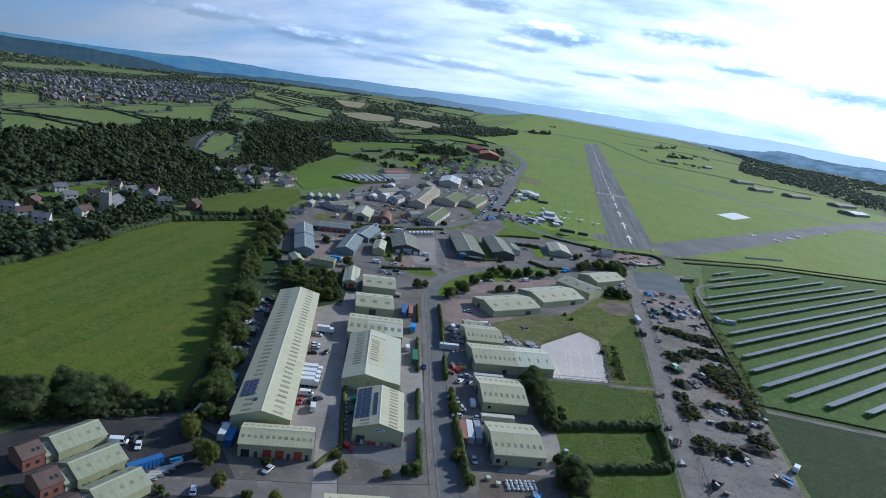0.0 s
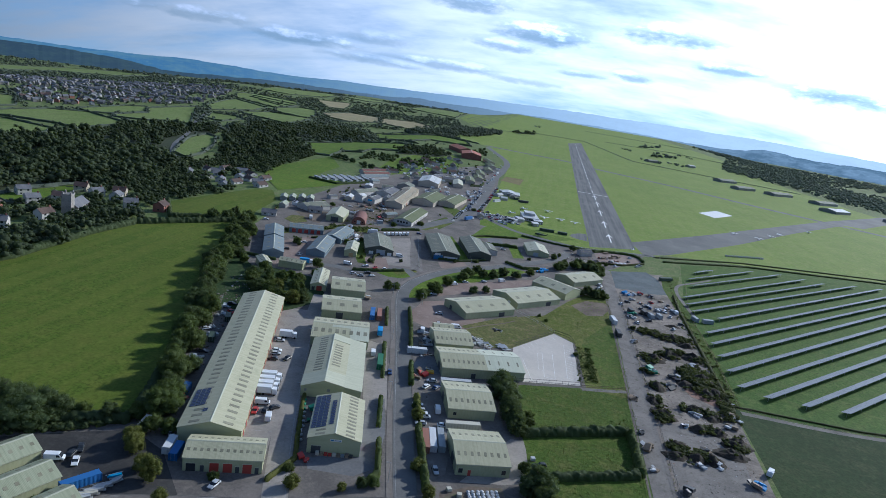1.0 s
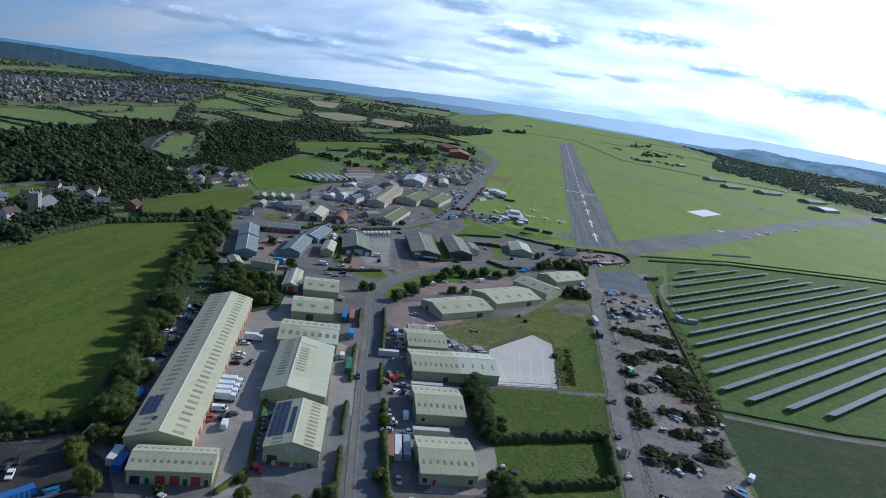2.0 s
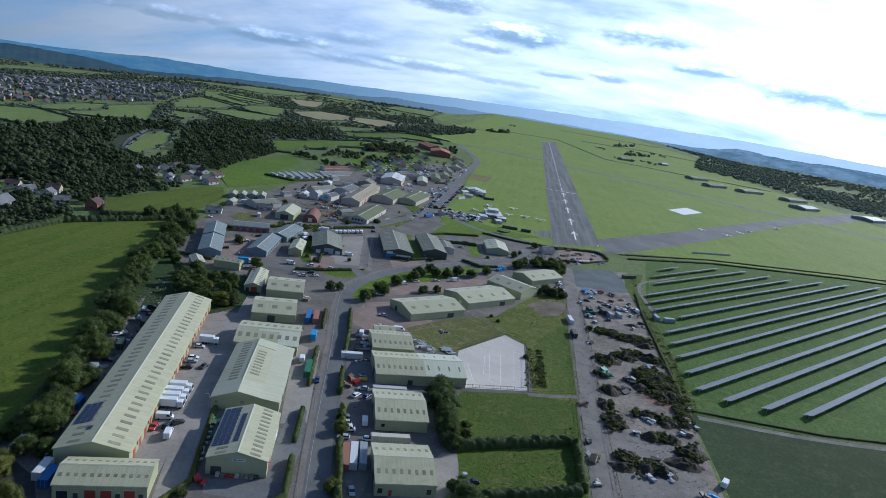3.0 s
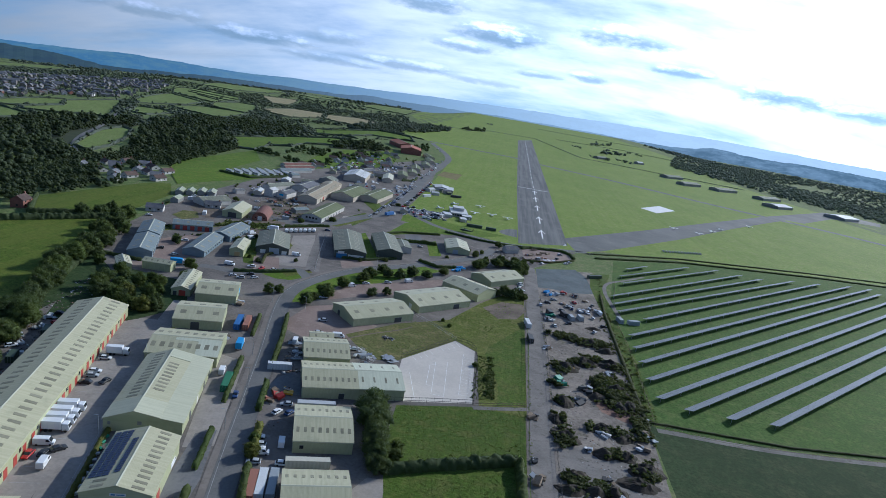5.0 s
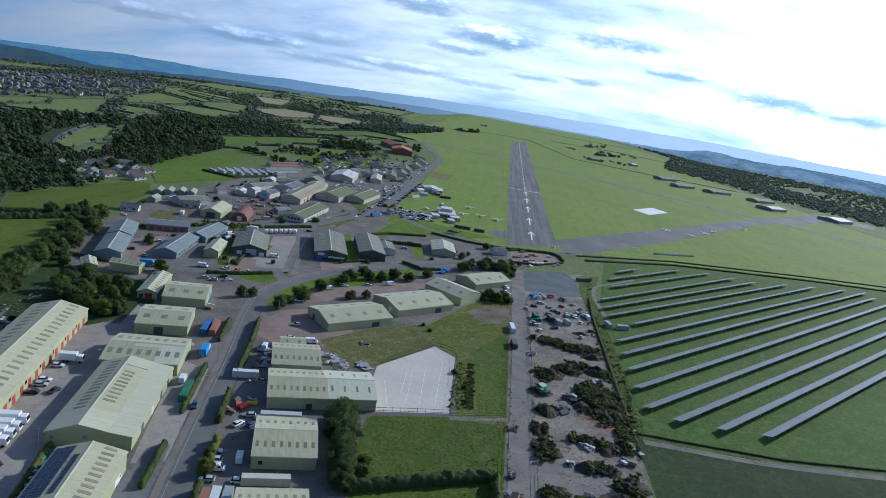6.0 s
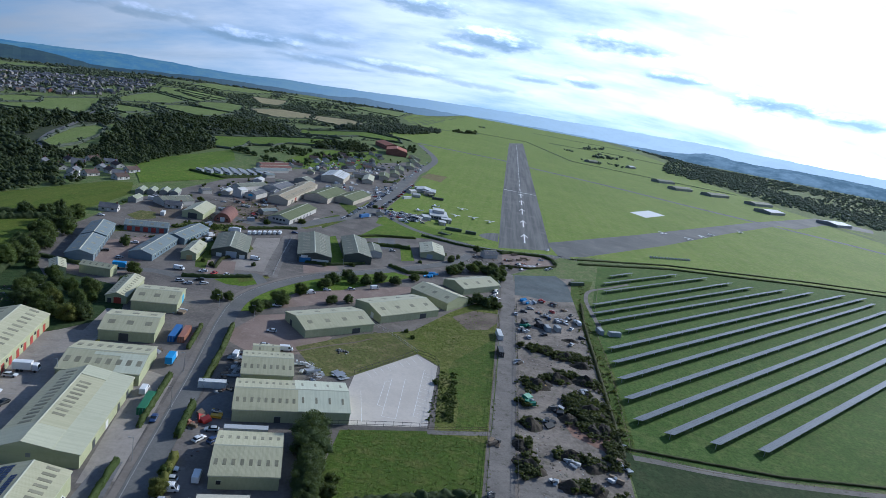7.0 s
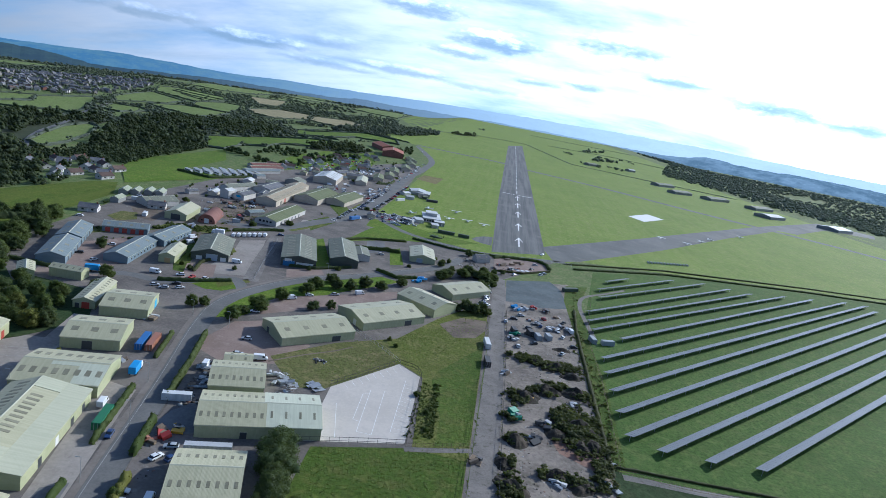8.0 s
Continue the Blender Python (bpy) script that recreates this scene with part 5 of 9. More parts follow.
# ---------- woods ----------
WOODS = [
    ("woodland", [(-640, 130), (-700, 340), (-650, 395), (-604, 450), (-566, 350), (-500, 140), (-440, 60), (-425, -100), (-520, -60)], 12.5, 13),
    ("woodland_2", [(-545, 345), (-480, 210), (-440, 190), (-380, 290), (-450, 420), (-560, 600), (-600, 470)], 12.5, 13),
    ("woodland_3", [(-312, -325), (-304, -296), (-307, -241), (-330, -245), (-350, -320)], 9, 11),
    ("woodland_4", [(-425, -100), (-440, 60), (-480, 130), (-640, 120), (-760, -40), (-700, -260), (-520, -330), (-420, -260)], 12, 13),
    ("woodland_6", [(-290, 420), (-300, 560), (-260, 600), (-215, 560), (-230, 480)], 9, 9),
    ("woodland_7", [(-400, 930), (-321, 925), (-246, 1074), (-194, 1351), (-225, 1480), (-330, 1300), (-400, 1090)], 13, 12),
    ("woodland_8", [(-456, 525), (-405, 560), (-420, 700), (-480, 780), (-590, 720), (-640, 600), (-560, 520)], 10, 11),
    ("woodland_9", [(-178, 1520), (-118, 1640), (-104, 1690), (-165, 1600)], 11, 13),
    ("woodland_10", [(283, 1994), (406, 2304), (420, 2400), (290, 2100)], 18, 12),
    ("woodland_11", [(270, 1530), (370, 1696), (375, 1740), (275, 1600)], 16, 12),
]
CLEARINGS = [[(-515, 110), (-590, 300), (-600, 370), (-550, 350), (-440, 140), (-440, 100)], [(-452, -185), (-454, -135), (-442, -84), (-410, -86), (-396, -137), (-386, -172), (-410, -196)]]
for i, (name, poly, spacing, h) in enumerate(WOODS):
    spots = [p for p in fill(poly, spacing, i) if not any(inside(p, g) for g in CLEARINGS)]
    near = spacing < 12.8
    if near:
        # dark sheet keeps bright grass from showing between the crowns
        patch(name + "_floor", poly, M["forest_floor"], 0.25, "dark ground under the trees", "ground", 20)
    ob = scatter_mesh(name, spots, [h * rng.choice((0.4, 0.6, 0.8, 1.0, 1.2, 1.45)) * rng.uniform(0.9, 1.1) for _ in spots], M["leaf_hazed" if name in ("woodland_5", "woodland_10", "woodland_11") else "leaf_far_hazed" if spacing > 12.8 else "leaf_wood"], 6, 10 if near else 5, 100 if near else 26, 0.045 if near else 0.08)
    tagged(ob, "dense dark green broadleaf woodland", "woodland", kind="stuff")

# large trees at the field corner
for x, y, h in ((-202, -426, 12), (-190, -417, 13), (-194, -422, 9), (-185, -411, 8), (-206, -429, 10)):
    tree(x, y, h, "dark", "large spreading dark tree at the field corner", "field corner trees", 1.15)

# hedgerow trees
HEDGE_W = [(-258, -150), (-246, -180), (-222, -250), (-196, -310), (-172, -366), (-161, -398)]
for x, y in along(HEDGE_W, 4.4, 8, 11):
    tree(x + 2, y, rng.uniform(7.5, 13.0), rng.choice(("round", "dark", "dark")), group="hedgerow trees")

# ---------- vehicles ----------
COLOURS = [("white", (0.72, 0.73, 0.74)), ("black", (0.025, 0.027, 0.03)), ("silver", (0.42, 0.44, 0.46)), ("pale grey", (0.58, 0.60, 0.62)), ("dark blue", (0.03, 0.06, 0.16)), ("red", (0.42, 0.03, 0.025))]
for cname, c in COLOURS:
    M["car_" + cname] = paint("car_paint_" + cname.replace(" ", "_"), c, 0.36, 0.0, 0.08)


def side_prism(profile, x0, x1, bevel=0.0):
    """A closed prism: the profile in y and z, swept across x."""
    bm = bmesh.new()
    a = [bm.verts.new((x0, y, z)) for y, z in profile]
    b = [bm.verts.new((x1, y, z)) for y, z in profile]
    bm.faces.new(a)
    bm.faces.new(b[::-1])
    for i in range(len(a)):
        j = (i + 1) % len(a)
        bm.faces.new((a[j], a[i], b[i], b[j]))
    bmesh.ops.recalc_face_normals(bm, faces=bm.faces[:])
    if bevel:
        bmesh.ops.bevel(bm, geom=bm.edges[:], offset=bevel, segments=1, affect="EDGES")
    return bm


def wheel_mesh(r=0.32, w=0.22):
    bm = bmesh.new()
    bmesh.ops.create_cone(bm, cap_ends=True, segments=10, radius1=r, radius2=r, depth=w, matrix=Matrix.Rotation(math.pi / 2, 4, "Y"))
    me = bpy.data.meshes.new("wheel")
    bm.to_mesh(me)
    bm.free()
    me.materials.append(M["tyre"])
    return me


WHEEL, BIG_WHEEL = wheel_mesh(), wheel_mesh(0.5, 0.3)


def wheels(t, ys, x, r, me):
    for y in ys:
        for s in (-1, 1):
            shared("wheel", me, t, Matrix.Translation((s * x, y, r)))


def car_template(cname, m, far=False):
    t = thing("car", m, cname + " parked car on the tarmac", "car", "parked cars")
    key = M["car_" + cname]
    part("body", side_prism([(-2.1, 0.3), (2.1, 0.3), (2.15, 0.66), (1.25, 0.9), (-1.95, 0.95), (-2.15, 0.8)], -0.88, 0.88, 0.07), key, t)
    part("window", side_prism([(1.05, 0.88), (0.25, 1.38), (-1.35, 1.40), (-1.95, 0.93)], -0.76, 0.76, 0.05), M["glass"], t, "dark tinted car windows")
    part("roof", side_prism([(0.3, 1.36), (0.1, 1.45), (-1.2, 1.46), (-1.42, 1.37)], -0.72, 0.72, 0.03), key, t)
    if not far:
        wheels(t, (-1.3, 1.35), 0.8, 0.32, WHEEL)
    else:
        part("underbody", box(-0.86, 0.86, -1.6, 1.65, 0, 0.32), M["tyre"], t)
    return t


def van_template(m):
    t = thing("van", m, "white panel van parked on tarmac", "van", "parked vans")
    k = M["car_white"]
    part("body", side_prism([(-2.7, 0.4), (2.6, 0.4), (2.65, 1.0), (2.0, 1.25), (1.35, 2.25), (-2.65, 2.35), (-2.72, 2.0)], -0.97, 0.97, 0.08), k, t)
    part("windscreen", side_prism([(2.02, 1.27), (1.4, 2.18), (1.34, 2.16), (1.9, 1.27)], -0.85, 0.85), M["glass"], t, "dark sloping windscreen").location.y = 0.05
    for s in (-1, 1):
        part("side_window", side_prism([(1.75, 1.3), (1.25, 2.0), (0.6, 2.0), (0.6, 1.3)], s * 0.95, s * 0.99), M["glass"], t)
    wheels(t, (-1.7, 1.7), 0.88, 0.36, WHEEL)
    return t


def lorry_template(m, box_mat, label, length=7.5):
    t = thing("lorry", m, label, "lorry", "parked lorries")
    part("box_body", box(-1.22, 1.22, -length / 2 - 1, length / 2 - 1, 0.95, 3.5, 0.06), box_mat, t)
    f = length / 2 - 0.8
    part("cab", side_prism([(f, 0.55), (f + 1.9, 0.55), (f + 1.95, 1.5), (f + 1.6, 2.7), (f, 2.8)], -1.15, 1.15, 0.1), M["car_white"], t, "white driver's cab")
    part("windscreen", side_prism([(f + 1.98, 1.5), (f + 1.66, 2.5), (f + 1.6, 2.5), (f + 1.9, 1.5)], -1.0, 1.0), M["glass"], t)
    part("chassis", box(-0.5, 0.5, -length / 2 - 0.9, f + 1, 0.5, 0.95), M["steel"], t)
    wheels(t, (-length / 2 + 0.6, -length / 2 + 1.8, f + 0.9), 1.0, 0.5, BIG_WHEEL)
    return t


def container(x, y, heading, colour, length=6.1, label="", z=0.0):
    t = thing("shipping_container", pose(x, y, terrain(x, y) + 0.02 + z, 0, 0, heading - 90), label, "container")
    l = length / 2
    n = int(length / 0.28)
    edge = [(1.2 - 0.06 * (i // 2 % 2), -l + 2 * l * i / n) for i in range(n + 1)]
    edge += [(-x, y) for x, y in reversed(edge)]
    bm = bmesh.new()
    lo, hi = [bm.verts.new((x, y, 0.05)) for x, y in edge], [bm.verts.new((x, y, 2.55)) for x, y in edge]
    bm.faces.new(hi)
    for i in range(len(edge)):
        j = (i + 1) % len(edge)
        bm.faces.new((lo[i], lo[j], hi[j], hi[i]))
    part("body", bm, colour, t)
    for s in (-1, 1):
        for q in (-1, 1):
            part("corner_post", box(s * 1.2 - 0.07, s * 1.2 + 0.07, q * l - 0.07, q * l + 0.07, 0, 2.6), colour, t)
    d = part("door", box(-1.1, 1.1, -0.04, 0.04, 0.15, 2.45), colour, t)
    d.location.y = -l
    for s in (-0.5, 0.5):
        part("lock_rod", box(s - 0.03, s + 0.03, -0.08, 0.0, 0.2, 2.4), M["steel"], d)
    return t


for k, c in (("cont_green", (0.03, 0.16, 0.07)), ("cont_blue", (0.03, 0.13, 0.36)), ("cont_rust", (0.30, 0.13, 0.08)), ("cont_white", (0.62, 0.63, 0.63)), ("cont_grey", (0.30, 0.33, 0.35)), ("tarp_blue", (0.03, 0.27, 0.62)),
             ("tarp_green", (0.02, 0.20, 0.11)), ("tarp_white", (0.46, 0.47, 0.48)), ("machine_red", (0.40, 0.04, 0.03)), ("machine_yellow", (0.55, 0.33, 0.02)), ("machine_dark", (0.05, 0.05, 0.05)), ("army_green", (0.05, 0.075, 0.045)), ("cream", (0.55, 0.52, 0.42))):
    M[k] = paint(k + "_paint", c, 0.55, 0.0, 0.35)

TEMPLATES = {}


def place(key, x, y, heading, maker):
    z = terrain(x, y) + 0.02
    m = pose(x, y, z, 0, 0, heading - 90)
    if key not in TEMPLATES:
        TEMPLATES[key] = maker(m)
        return TEMPLATES[key]
    return copy_thing(TEMPLATES[key], m)


def park(spots):
    for x, y, heading, c in spots:
        cname = COLOURS[c][0]
        far = y > 60
        place(("car", cname, far), x, y, heading + rng.uniform(-4, 4) + (180 if rng.random() < 0.5 else 0), lambda m: car_template(cname, m, far))


park([(-149, -322, 19, 3), (-146, -332, 17, 0), (-145, -335, 20, 2), (-144, -340, 15, 1), (-139, -337, 80, 1), (-132, -380, 100, 5), (-129, -378, 100, 1), (-127, -375, 60, 1), (-97, -328, 103, 4),
      (-79, -327, 20, 2), (-80, -333, 70, 0), (-76, -332, 70, 4), (-80, -349, 15, 0), (-78, -353, 15, 2), (-76, -362, 15, 2), (-68, -360, 15, 0), (-91, -247, 20, 2), (-88, -262, 20, 2), (-100, -217, 20, 0), (-86, -181, 30, 0)])
park([(-75, -172, 30, 2), (-205, -190, 30, 1), (-202, -168, 25, 0), (-193, -196, 80, 2), (-147, -212, 20, 2), (-152, -211, 40, 2), (-145, -204, 20, 1), (-141, -208, 50, 2), (-150, -191, 30, 0), (-144, -191, 80, 5), (-138, -190, 70, 0),
      (-140, -78, 20, 4), (3, -90, 15, 0), (3, -100, 15, 0), (4, -110, 15, 2), (3, -121, 15, 0), (2, -133, 15, 0), (-1, -141, 15, 2), (-71, -74, 20, 2), (18, -42, 60, 2), (20, -55, 60, 0), (43, 27, 60, 0), (-33, -372, 20, 1)])
park([(-125, -2, 60, 0), (-124, 9, 60, 1), (-124, 16, 60, 2), (-124, 36, 60, 1), (-123, 48, 60, 0), (-122, 57, 60, 2), (-119, 64, 60, 1), (-119, 78, 60, 4), (-139, 101, 20, 0), (-136, 94, 20, 3), (-131, 125, 60, 2), (-130, 146, 60, 1)])
park([(-119, 111, 60, 0), (-122, 139, 60, 2), (-120, 155, 60, 0), (-120, 177, 60, 1), (-119, 199, 60, 2), (-126, 219, 60, 0), (-82, 32, 30, 0), (-78, 28, 30, 2), (-75, 39, 30, 1), (-88, 43, 30, 5), (-87, 54, 30, 0), (-66, 39, 20, 2),
      (-70, 46, 20, 0), (-76, 59, 20, 0), (-107, 77, 60, 1), (-100, 53, 20, 0), (-95, 49, 20, 2), (-92, 57, 20, 0), (-89, 62, 20, 1), (-84, 60, 20, 0), (-80, 66, 20, 2)])
park([(-158, 377, 30, 0), (-145, 371, 30, 0), (-140, 434, 30, 2), (-130, 411, 30, 0), (-130, 447, 30, 0), (-127, 472, 30, 2), (-126, 514, 30, 0), (-159, 721, 60, 0), (-148, 676, 60, 2), (-150, 301, 30, 0), (-130, 275, 20, 0), (-127, 180, 60, 0),
      (-130, 195, 60, 1), (-171, 342, 20, 0), (-170, 369, 20, 2), (-170, 396, 20, 1), (-258, -50, 20, 0), (-250, -44, 70, 4), (-246, -62, 20, 0), (-249, -128, 20, 0), (-163.8, -426.5, 120, 0), (-138, -438, 110, 0), (-166.9, -420.6, 120, 1), (-167.2, -423.8, 100, 1), (-31.6, -370.3, 20, 1), (-65.4, -388.1, 110, 2), (-124, -421, 80, 2)])
for i in range(30):
    park([(-121.5 - (2.5 if i < 6 else 0), 22 + i * 5.6 + rng.uniform(-1, 1), 20, rng.choice((0, 1, 2, 2, 3, 4, 1))), (-107.5 - 1.5 * (i < 8), 62 + i * 6.4 + rng.uniform(-2, 2), 20, rng.choice((0, 1, 2, 2, 3, 4, 5)))][:2 if i % 3 else 1])
for i in range(18):
    park([(-104 + (i % 9) * 4.0, 44 + (i // 9) * 14 + (i % 9) * 1.2 + rng.uniform(-1, 1), 110, rng.choice((0, 1, 2, 2, 3, 4, 5)))])
for x, y, heading in ((-132, -374, 20), (-126, -382, 110), (-96.5, -371, 105), (-108.5, -314, 104), (-94, -276, 100), (-76, -357, 18), (-72, -350, 105), (-79, -262, 20), (-178, -125, 70), (-174, -136, 70), (-161, -195, 10), (-162, -103, 100), (-159.5, -100.5, 100),
                      (-157, -98, 100), (-154.5, -95.5, 100), (-152, -93, 100), (-149.5, -90.5, 100), (-147, -88, 100), (-137, -154, 10), (-92, -191, 45), (-64, -163, 45), (-138, -247, 10), (54, -338, 60), (51, -153, 100), (-169.6, -427.5, 20)):
    place("van", x, y, heading + rng.uniform(-3, 3), van_template)
for x, y, heading in ((-147.5, -317, 18), (-137, -356, 18), (-136, -360, 18), (-135, -363.5, 18), (-134, -367, 18), (-171, -106, 10)):
    place("lorry", x, y, heading + 180 * (heading == 10), lambda m: lorry_template(m, M["car_white"], "white box lorry beside the workshop doors", 5.6))
place("blue lorry", -183, -210, 20, lambda m: lorry_template(m, M["tarp_blue"], "bright blue lorry in the yard", 6))
place("blue lorry", -112, -291, 104, None)
place("coach", -112, 16, 65, lambda m: lorry_template(m, M["cont_blue"], "long blue and white lorry on the perimeter road", 11))
container(-103, -322, 104, M["cont_green"], 11, "long green container beside a roadside hedge")
container(-122, -270, 104, M["cont_blue"], 12, "blue shipping container beside a rusty one")
container(-118.6, -269, 104, M["cont_rust"], 12, "rust-brown shipping container beside a blue one")
container(-71.8, -373.6, 104, M["cont_rust"], 12, "rusty red shipping container in a row")
container(-69.6, -372, 104, M["cont_white"], 12, "white-topped container full of scrap")
container(-66.8, -371, 104, M["cont_grey"], 12, "grey shipping container in a row")
container(-91, -302, 18, M["cont_white"], 9, "white site container with a door")
container(-69, -325, 18, M["tarp_white"], 13, "long white trailer beside the shed")
container(-61, -358, 18, M["cream"], 13, "long cream and red trailer beside the shed")
container(-145, -410, 104, M["cont_white"], 7, "white container beside the lane")
container(-141.5, -412, 104, M["cont_blue"], 7, "blue container beside the lane")
container(-155.9, -434.2, 58, M["cont_blue"], 10, "long blue container in the yard")
container(58, -68, 35, M["army_green"], 12, "green container at the edge of the gravel yard")
container(62, -160, 105, M["cont_grey"], 6, "grey electrical cabin by the solar farm")
container(70, -160, 20, M["cont_grey"], 7, "grey electrical cabin by the solar farm")
container(7, -197, 100, M["cont_white"], 9, "white portable cabin beside the track")
container(8, -219, 98, M["machine_dark"], 7, "dark skip container beside the track")
container(-225, -98, 110, M["cont_white"], 6, "white site cabin on rough ground")
container(-98, 148, 60, M["cont_white"], 12, "white portable cabin on the airfield grass")
container(-69, 178, 20, M["machine_dark"], 12, "black container on the airfield grass")
container(-38, 34, 5, M["army_green"], 14, "dark green trailer on the grass")
container(-23, 34, 5, M["army_green"], 9, "dark green truck body on the grass")
container(-249, -62, 20, M["cont_white"], 14, "long white container by the bend")
container(-192, -64, 60, M["tarp_blue"], 7, "bright blue covered stack in the salvage yard")
container(-176, -68, 30, M["cont_grey"], 5, "small grey cabin in the salvage yard")

# ---------- aircraft ----------


def aeroplane(m, label):
    t = thing("light_aircraft", m, label, "aeroplane", "parked aircraft")
    part("fuselage", side_prism([(3.4, 0.8), (3.5, 1.2), (1.6, 1.9), (0.2, 2.0), (-4.2, 1.35), (-4.2, 1.15), (0, 0.7)], -0.5, 0.5, 0.15), M["car_white"], t)
    part("wing", side_prism([(1.2, 1.95), (1.0, 2.12), (-0.3, 2.0), (-0.3, 1.94)], -5.2, 5.2), M["car_white"], t)
    part("tailplane", side_prism([(-3.4, 1.3), (-3.5, 1.38), (-4.4, 1.34), (-4.4, 1.3)], -1.7, 1.7), M["car_white"], t)
    part("fin", side_prism([(-3.2, 1.3), (-4.0, 2.7), (-4.5, 2.7), (-4.4, 1.3)], -0.06, 0.06), M["car_white"], t)
    part("propeller", box(-0.95, 0.95, 3.5, 3.58, 0.95, 1.1), M["machine_dark"], t)
    for p in ((-1.1, 0.6), (1.1, 0.6), (0, 2.6)):
        shared("wheel", WHEEL, t, Matrix.Translation((p[0], p[1], 0.3)))
        part("strut", box(p[0] * 0.7 - 0.05, p[0] * 0.7 + 0.05, p[1] - 0.05, p[1] + 0.05, 0.3, 1.0), M["steel"], t)
    return t


for x, y, a in ((-77, 91, 200), (-66, 131, 190), (-39, 142, 100), (-42, 99, 80), (-25, 105, 110), (-9, 102, 95), (188, 240, 60), (242, 272, 50), (262, 302, 30), (326, 382, 40), (216, 234, 70)):
    place("plane", x, y, a, lambda m: aeroplane(m, "white high-wing light aircraft parked on grass"))


def helicopter(x, y, a):
    t = thing("helicopter", pose(x, y, 0.05, 0, 0, a), "dark green helicopter standing on the grass", "helicopter")
    part("fuselage", side_prism([(3.6, 1.0), (3.2, 2.2), (1.5, 2.7), (-2, 2.6), (-7.5, 2.3), (-7.5, 2.0), (-2, 1.0)], -0.9, 0.9, 0.2), M["army_green"], t)
    part("fin", side_prism([(-6.9, 2.2), (-7.6, 4.0), (-8.1, 4.0), (-7.6, 2.0)], -0.08, 0.08), M["army_green"], t)
    part("mast", box(-0.15, 0.15, -0.15, 0.15, 2.6, 3.4), M["machine_dark"], t)
    part("rotor_blade", box(-0.2, 0.2, -6.5, 6.5, 3.35, 3.42), M["machine_dark"], t)
    for s in (-1, 1):
        part("skid", box(s * 1.0 - 0.06, s * 1.0 + 0.06, -2, 2.6, 0, 0.12), M["machine_dark"], t)
        part("strut", box(s * 0.85 - 0.06, s * 0.85 + 0.06, -0.1, 0.1, 0.1, 1.1), M["machine_dark"], t)


helicopter(-45, 6, 80)

# ---------- houses ----------


def house_template(m, wall, roof, label, w=7.5, l=9.5, e=4.8, rise=2.6, group="town houses"):
    t = thing("house", m, label, "house", group)
    part("wall", prism([(-w / 2, -2.5), (w / 2, -2.5), (w / 2, e), (0, e + rise), (-w / 2, e)], -l / 2, l / 2), wall, t)
    s = math.atan2(rise, w / 2)
    run = math.hypot(rise, w / 2) + 0.4
    o, d = w / 2 + 0.35, 0.35 * rise / (w / 2)
    part("roof", prism([(-o, e - d + 0.03), (0, e + rise + 0.03), (o, e - d + 0.03), (o, e - d + 0.2), (0, e + rise + 0.22), (-o, e - d + 0.2)], -l / 2 - 0.3, l / 2 + 0.3), roof, t)
    win = None
    if group in ("town houses", "chalets by the airfield"):
        return t
    part("chimney", box(-0.4, 0.4, l / 2 - 1.4, l / 2 - 0.6, e + rise - 0.5, e + rise + 1.2), M["brick"], t)
    for sx in (-1, 1):
        for yy in (-l / 4, l / 4):
            for z in ((1.0, 3.4) if e > 4 else (1.0,)):
                p = Matrix.Translation((sx * w / 2, yy, z))
                if win is None:
                    win = part("window", box(-0.05, 0.05, -0.7, 0.7, 0, 1.1), M["glass"], t)
                    win.matrix_local = p
                else:
                    shared("window", win.data, t, p)
    for sy in (-1, 1):
        part("gable_window", box(-0.6, 0.6, -0.05, 0.05, 1.0, 2.1), M["glass"], t).location.y = sy * l / 2
    part("door", box(-0.05, 0.05, -0.45, 0.45, 0, 2.0), M["door_white"], t).location.x = w / 2
    return t


TOWN_KINDS = [("town_wall", "slate", "weathered town house with a grey slate roof"), ("town_wall", "tile", "weathered town house with a brown tiled roof"), ("brick", "slate", "brick town house with a grey slate roof"), ("wall_white", "slate", "white town house with a grey slate roof")]
KINDS = [("wall_white", "slate", "white rendered house with a grey slate roof"), ("wall_white", "tile", "white house with a brown tiled roof"), ("brick", "tile", "brick house with a brown tiled roof"), ("wall_tan", "tile", "buff house with a brown roof")]


def house(x, y, heading, k, low=False, group="town houses"):
    wall, roof, label = (TOWN_KINDS if group == "town houses" else KINDS)[k]
    if low:
        label = label.replace("house", "bungalow")
    place(("house", k, low, group), x, y, heading, lambda m: house_template(m, M[wall], M[roof], label, 8.0, 11.0 if low else 9.5, 2.6 if low else 4.8, 2.2 if low else 2.6, group))


TOWN = [(-1110, 572), (-1010, 445), (-900, 360), (-880, 430), (-890, 620), (-885, 840), (-1130, 1440), (-1258, 1640), (-1292, 1337), (-1301, 1100), (-1326, 950), (-1300, 615), (-1230, 520), (-1143, 491)]
hr = random.Random(21)
town_spots = [p for p in fill(TOWN, 20, 77) if noise.noise((p[0] * 0.013, p[1] * 0.013, 4.0)) > -0.05 or hr.random() < 0.22]
town_spots.sort(key=lambda p: math.hypot(p[0] + 30, p[1] + 530))
for x, y in town_spots[:110]:
    house(x, y, hr.choice((20, 110, 60, 150)) + hr.uniform(-12, 12), hr.choice((0, 0, 3, 0, 2, 1, 3)))
V, F, K = [], [], []
